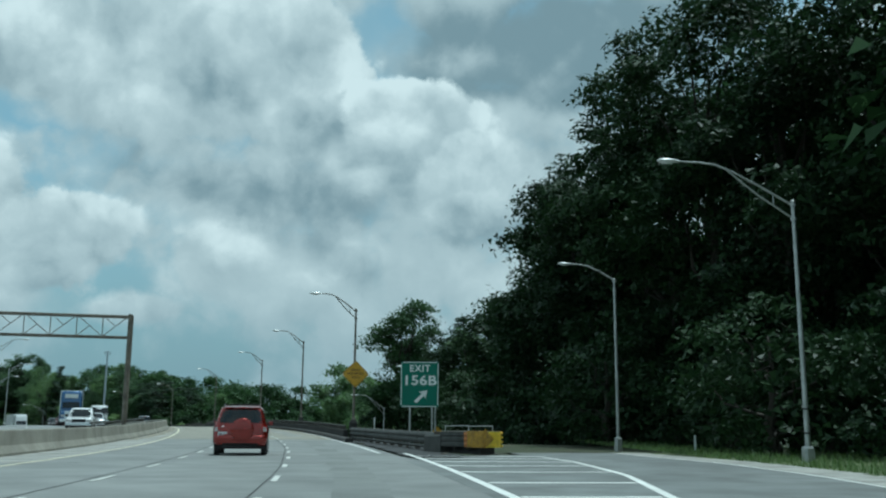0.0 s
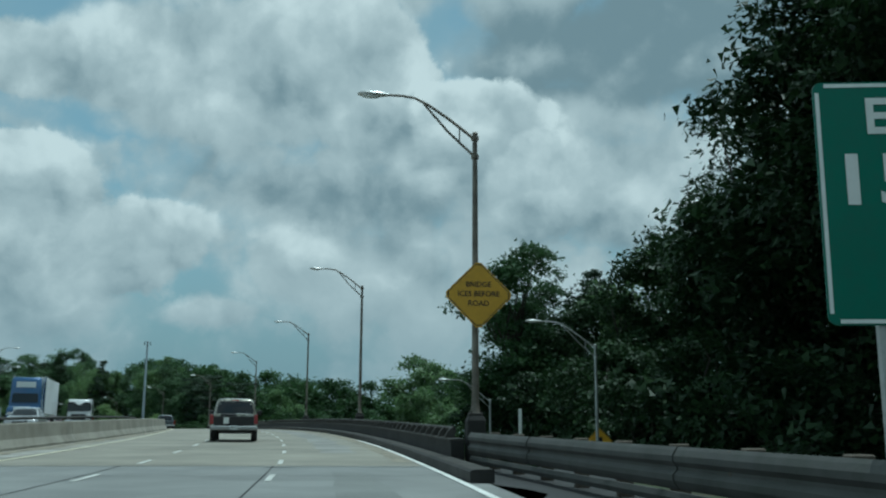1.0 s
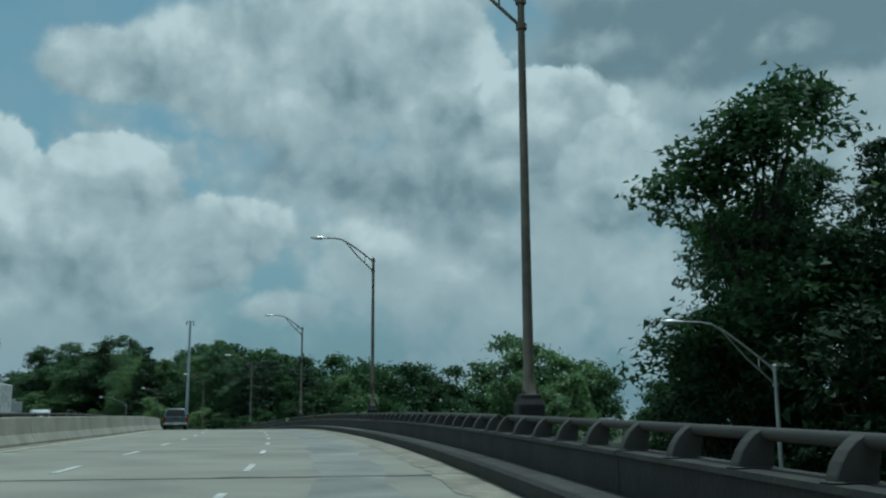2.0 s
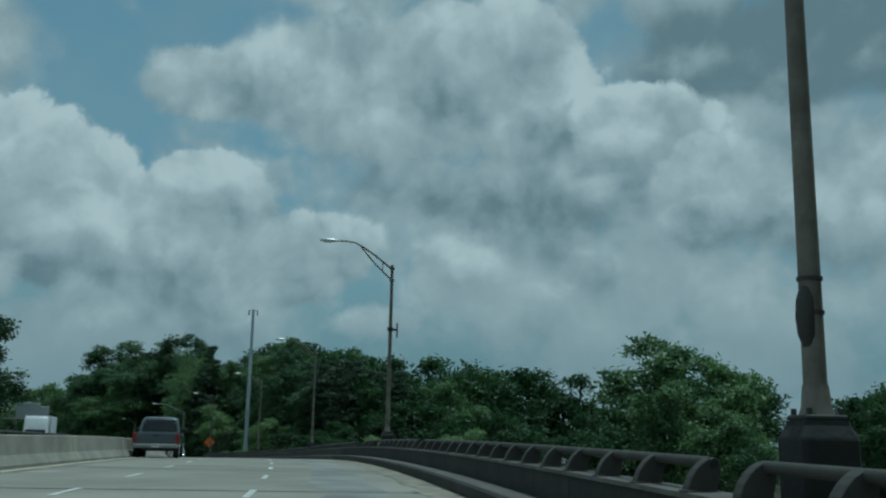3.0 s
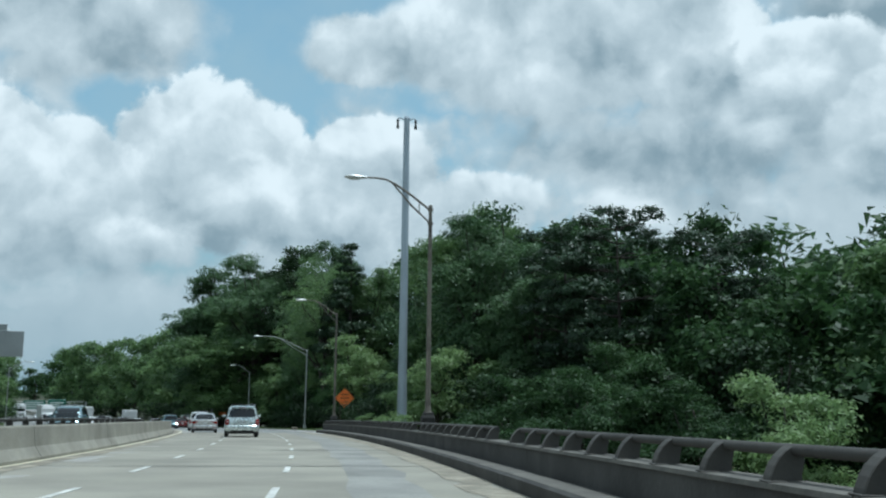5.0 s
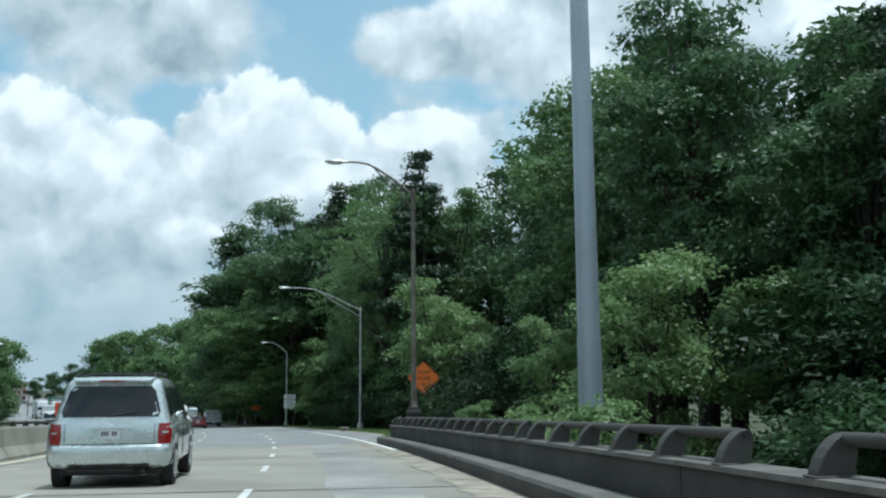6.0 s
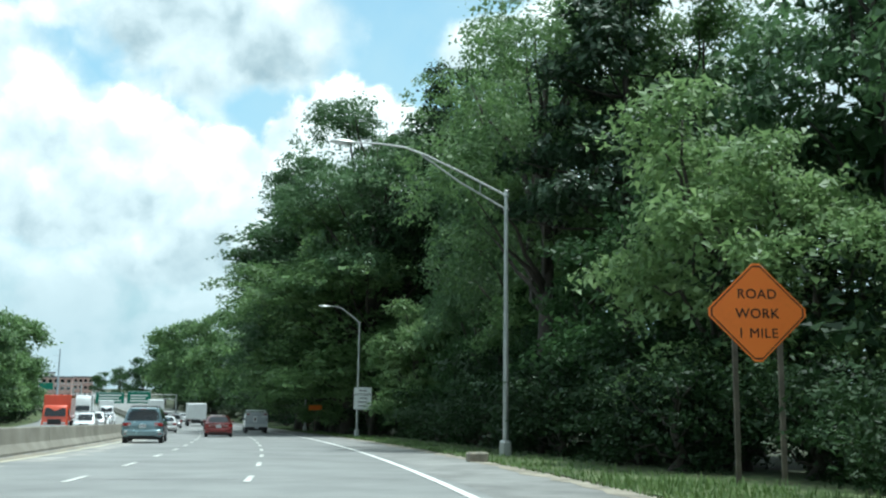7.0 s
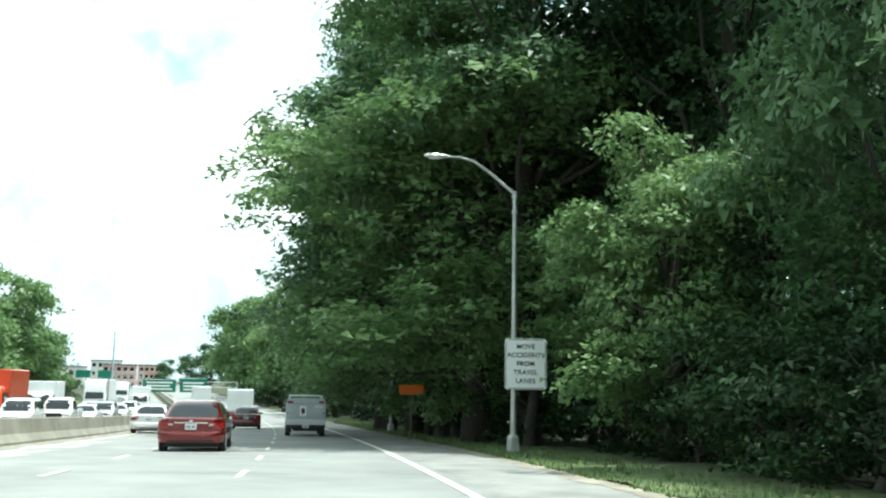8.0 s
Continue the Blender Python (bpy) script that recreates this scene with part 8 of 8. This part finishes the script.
def semi(m, cab, trailer, label, sign=False):
    root = thing("semi_truck", m, label, "truck", "traffic on the motorway")
    part("trailer", Build().box(-1.25, 1.25, -9.0, 2.6, 1.15, 4.0, 0.03), trailer, root, "long pale trailer")
    part("cab", cabin(2.8, 5.4, 2.9, 5.0, 2.35, 2.1, 0.7, 3.9), cab, root, smooth=True)
    part("hood", lower_body(2.0, 2.2, 0.6, 1.75, 1.6, (0.1,), 0.5), cab, root, smooth=True).matrix_basis = Matrix.Translation((0, 6.1, 0))
    part("windshield", rounded_pane(Build(), [(0.95, 5.38, 1.95), (-0.95, 5.38, 1.95), (-0.9, 5.25, 2.65), (0.9, 5.25, 2.65)], (0, 0.05, 0)), glass, root)
    part("grille", Build().box(-0.6, 0.6, 7.0, 7.14, 0.8, 1.6, 0.03), chrome, root)
    part("bumper", Build().box(-1.1, 1.1, 6.9, 7.2, 0.4, 0.75, 0.04), chrome, root)
    if sign:
        part("emblem", Build().box(-0.7, 0.7, 5.22, 5.26, 3.1, 3.55, 0.02), sign_white, root, "white emblem panel")
    for sx in (-1, 1):
        part("head_lamp", Build().box(min(sx * 0.66, sx * 0.98), max(sx * 0.66, sx * 0.98), 6.98, 7.12, 0.95, 1.2, 0.02), lens_clear, root)
        part("exhaust", Build().tube([(sx * 1.15, 2.75, 0.9), (sx * 1.15, 2.75, 4.1)], 0.07, 8), chrome, root)
    wheels_on(root, (-8.0, -6.9, 2.0, 3.1, 6.1), 0.5, 2.2, 0.3)
    return root


red_pearl = car_paint("paint_red", (0.23, 0.014, 0.008), 0.6, 0.2)
red_sedan = car_paint("paint_crimson", (0.15, 0.008, 0.007), 0.6, 0.2)
silver_green = car_paint("paint_silver_green", (0.60, 0.66, 0.66), 0.6, 0.26)
teal = car_paint("paint_teal_grey", (0.20, 0.29, 0.32), 0.6, 0.22)
gunmetal = car_paint("paint_gunmetal", (0.075, 0.09, 0.10), 0.35, 0.35)
champagne = car_paint("paint_champagne", (0.30, 0.29, 0.24), 0.6, 0.28)
white_car = car_paint("paint_white", (0.74, 0.75, 0.75), 0.0, 0.3)
silver_car = car_paint("paint_silver", (0.50, 0.51, 0.52), 0.5, 0.3)
black_car = car_paint("paint_black", (0.02, 0.02, 0.022), 0.2, 0.28)
maroon_car = car_paint("paint_maroon", (0.10, 0.015, 0.015), 0.3, 0.3)
blue_truck = car_paint("paint_blue", (0.03, 0.10, 0.24), 0.2, 0.35)
orange_truck = car_paint("paint_orange", (0.60, 0.07, 0.02), 0.1, 0.4)
box_white = surface("truck_box_white", (0.66, 0.68, 0.68), 0.5, vary=0.08, coarse=0.6, fine=8, bump=0.05)

# the near carriageway, all heading the same way
shorten(suv(stand(36.75, -1.70, 0, 0), red_pearl, "deep red suv with a round spare wheel cover", spare=True, plate=(-0.62, 0.56), width=1.86, height=1.72), 0.8)
shorten(pickup(stand(83.0, -2.05), champagne, "beige pickup truck with an open loaded bed", open_gate=True), 0.8)
shorten(pickup(stand(164.0, -4.95), gunmetal, "dark grey pickup truck with a bright bumper"), 0.8)
shorten(suv(stand(251.0, -2.2, 0, 1), silver_green, "pale silver suv with red tail lamps", length=4.7, width=1.84, height=1.73), 0.8)
shorten(sedan(stand(340.7, -2.05), red_sedan, "red sedan with a bright trim bar on the boot"), 0.8)
shorten(suv(stand(322.4, -5.42), teal, "teal-grey suv with wide red tail lamps", lamps="wide", length=4.65, width=1.88, height=1.72), 0.8)
shorten(service_van(stand(360.7, 1.42)), 0.8)
shorten(sedan(stand(363.0, -6.2), white_car, "white sedan in the inner lane"), 0.8)
shorten(sedan(stand(270.5, -4.55), silver_car, "silver sedan in the inner lane"), 0.8)
shorten(suv(stand(286.0, -4.7), white_car, "white suv far ahead in the inner lane"), 0.8)
shorten(sedan(stand(376.0, -1.75), maroon_car, "dark maroon sedan far ahead in the middle lane"), 0.8)
shorten(suv(stand(392.0, -5.5), silver_car, "silver suv far ahead in the inner lane"), 0.8)
shorten(box_truck(stand(408.0, -2.2), box_white, white_car, "white delivery truck far ahead", height=3.0), 0.8)
shorten(suv(stand(424.0, -5.6), black_car, "black suv far ahead in the inner lane"), 0.8)
shorten(sedan(stand(438.0, -2.0), white_car, "white sedan far ahead in the middle lane"), 0.8)
shorten(box_truck(stand(446.0, -5.8), box_white, white_car, "tall white truck far ahead in the inner lane", height=3.6), 0.8)
shorten(suv(stand(470.0, -5.6), white_car, "white suv far down the road"), 0.8)
shorten(sedan(stand(500.0, -2.2), silver_car, "silver sedan far down the road"), 0.8)

# the opposite carriageway, coming the other way
shorten(semi(stand(124.5, -17.3, 0, 180), blue_truck, box_white, "blue semi truck with a white trailer coming the other way", True), 0.8)
shorten(sedan(stand(101.0, -14.2, 0, 180), silver_car, "silver sedan coming the other way"), 0.8)
shorten(sedan(stand(158.5, -17.5, 0, 180), maroon_car, "maroon sedan coming the other way"), 0.8)
shorten(box_truck(stand(131.0, -14.0, 0, 180), white_car, white_car, "white van coming the other way", 5.6, 1.95, 2.5), 0.8)
shorten(pickup(stand(81.0, -14.0, 0, 180), white_car, "white pickup truck coming the other way"), 0.8)
shorten(semi(stand(224.0, -18.0, 0, 180), white_car, box_white, "white semi truck with a pale trailer coming the other way"), 0.8)
shorten(suv(stand(176.0, -17.5, 0, 180), black_car, "dark suv coming the other way"), 0.8)
shorten(pickup(stand(229.0, -14.0, 0, 180), silver_car, "silver pickup truck coming the other way"), 0.8)
shorten(sedan(stand(203.0, -11.4, 0, 180), silver_car, "silver-grey sedan coming the other way"), 0.8)
shorten(sedan(stand(247.0, -17.3, 0, 180), white_car, "white sedan coming the other way"), 0.8)
shorten(suv(stand(256.0, -12.2, 0, 180), teal, "grey suv coming the other way"), 0.8)
shorten(box_truck(stand(372.0, -16.3, 0, 180), orange_truck, orange_truck, "orange truck coming the other way", 7.5, 2.4, 3.4), 0.8)
shorten(suv(stand(365.0, -13.2, 0, 180), white_car, "white suv coming the other way"), 0.8)
shorten(pickup(stand(375.5, -13.2, 0, 180), white_car, "white pickup coming the other way"), 0.8)
shorten(sedan(stand(386.0, -13.3, 0, 180), white_car, "white sedan in the queue coming the other way"), 0.8)
shorten(box_truck(stand(398.0, -18.5, 0, 180), box_white, white_car, "white truck in the queue coming the other way", 7.0, 2.4, 3.3), 0.8)
shorten(suv(stand(397.0, -13.4, 0, 180), silver_car, "silver suv in the queue coming the other way"), 0.8)
shorten(semi(stand(424.0, -17.0, 0, 180), white_car, box_white, "white semi truck in the queue coming the other way"), 0.8)
shorten(sedan(stand(408.0, -13.4, 0, 180), white_car, "white sedan further back in the queue"), 0.8)
shorten(suv(stand(420.0, -13.4, 0, 180), white_car, "white suv further back in the queue"), 0.8)
shorten(sedan(stand(433.0, -13.4, 0, 180), silver_car, "silver sedan further back in the queue"), 0.8)
shorten(box_truck(stand(450.0, -13.6, 0, 180), box_white, white_car, "white box truck further back in the queue", 7.0, 2.4, 3.4), 0.8)
shorten(semi(stand(480.0, -17.0, 0, 180), white_car, box_white, "pale semi truck at the far end of the queue"), 0.8)
shorten(sedan(stand(470.0, -13.6, 0, 180), white_car, "white sedan at the far end of the queue"), 0.8)
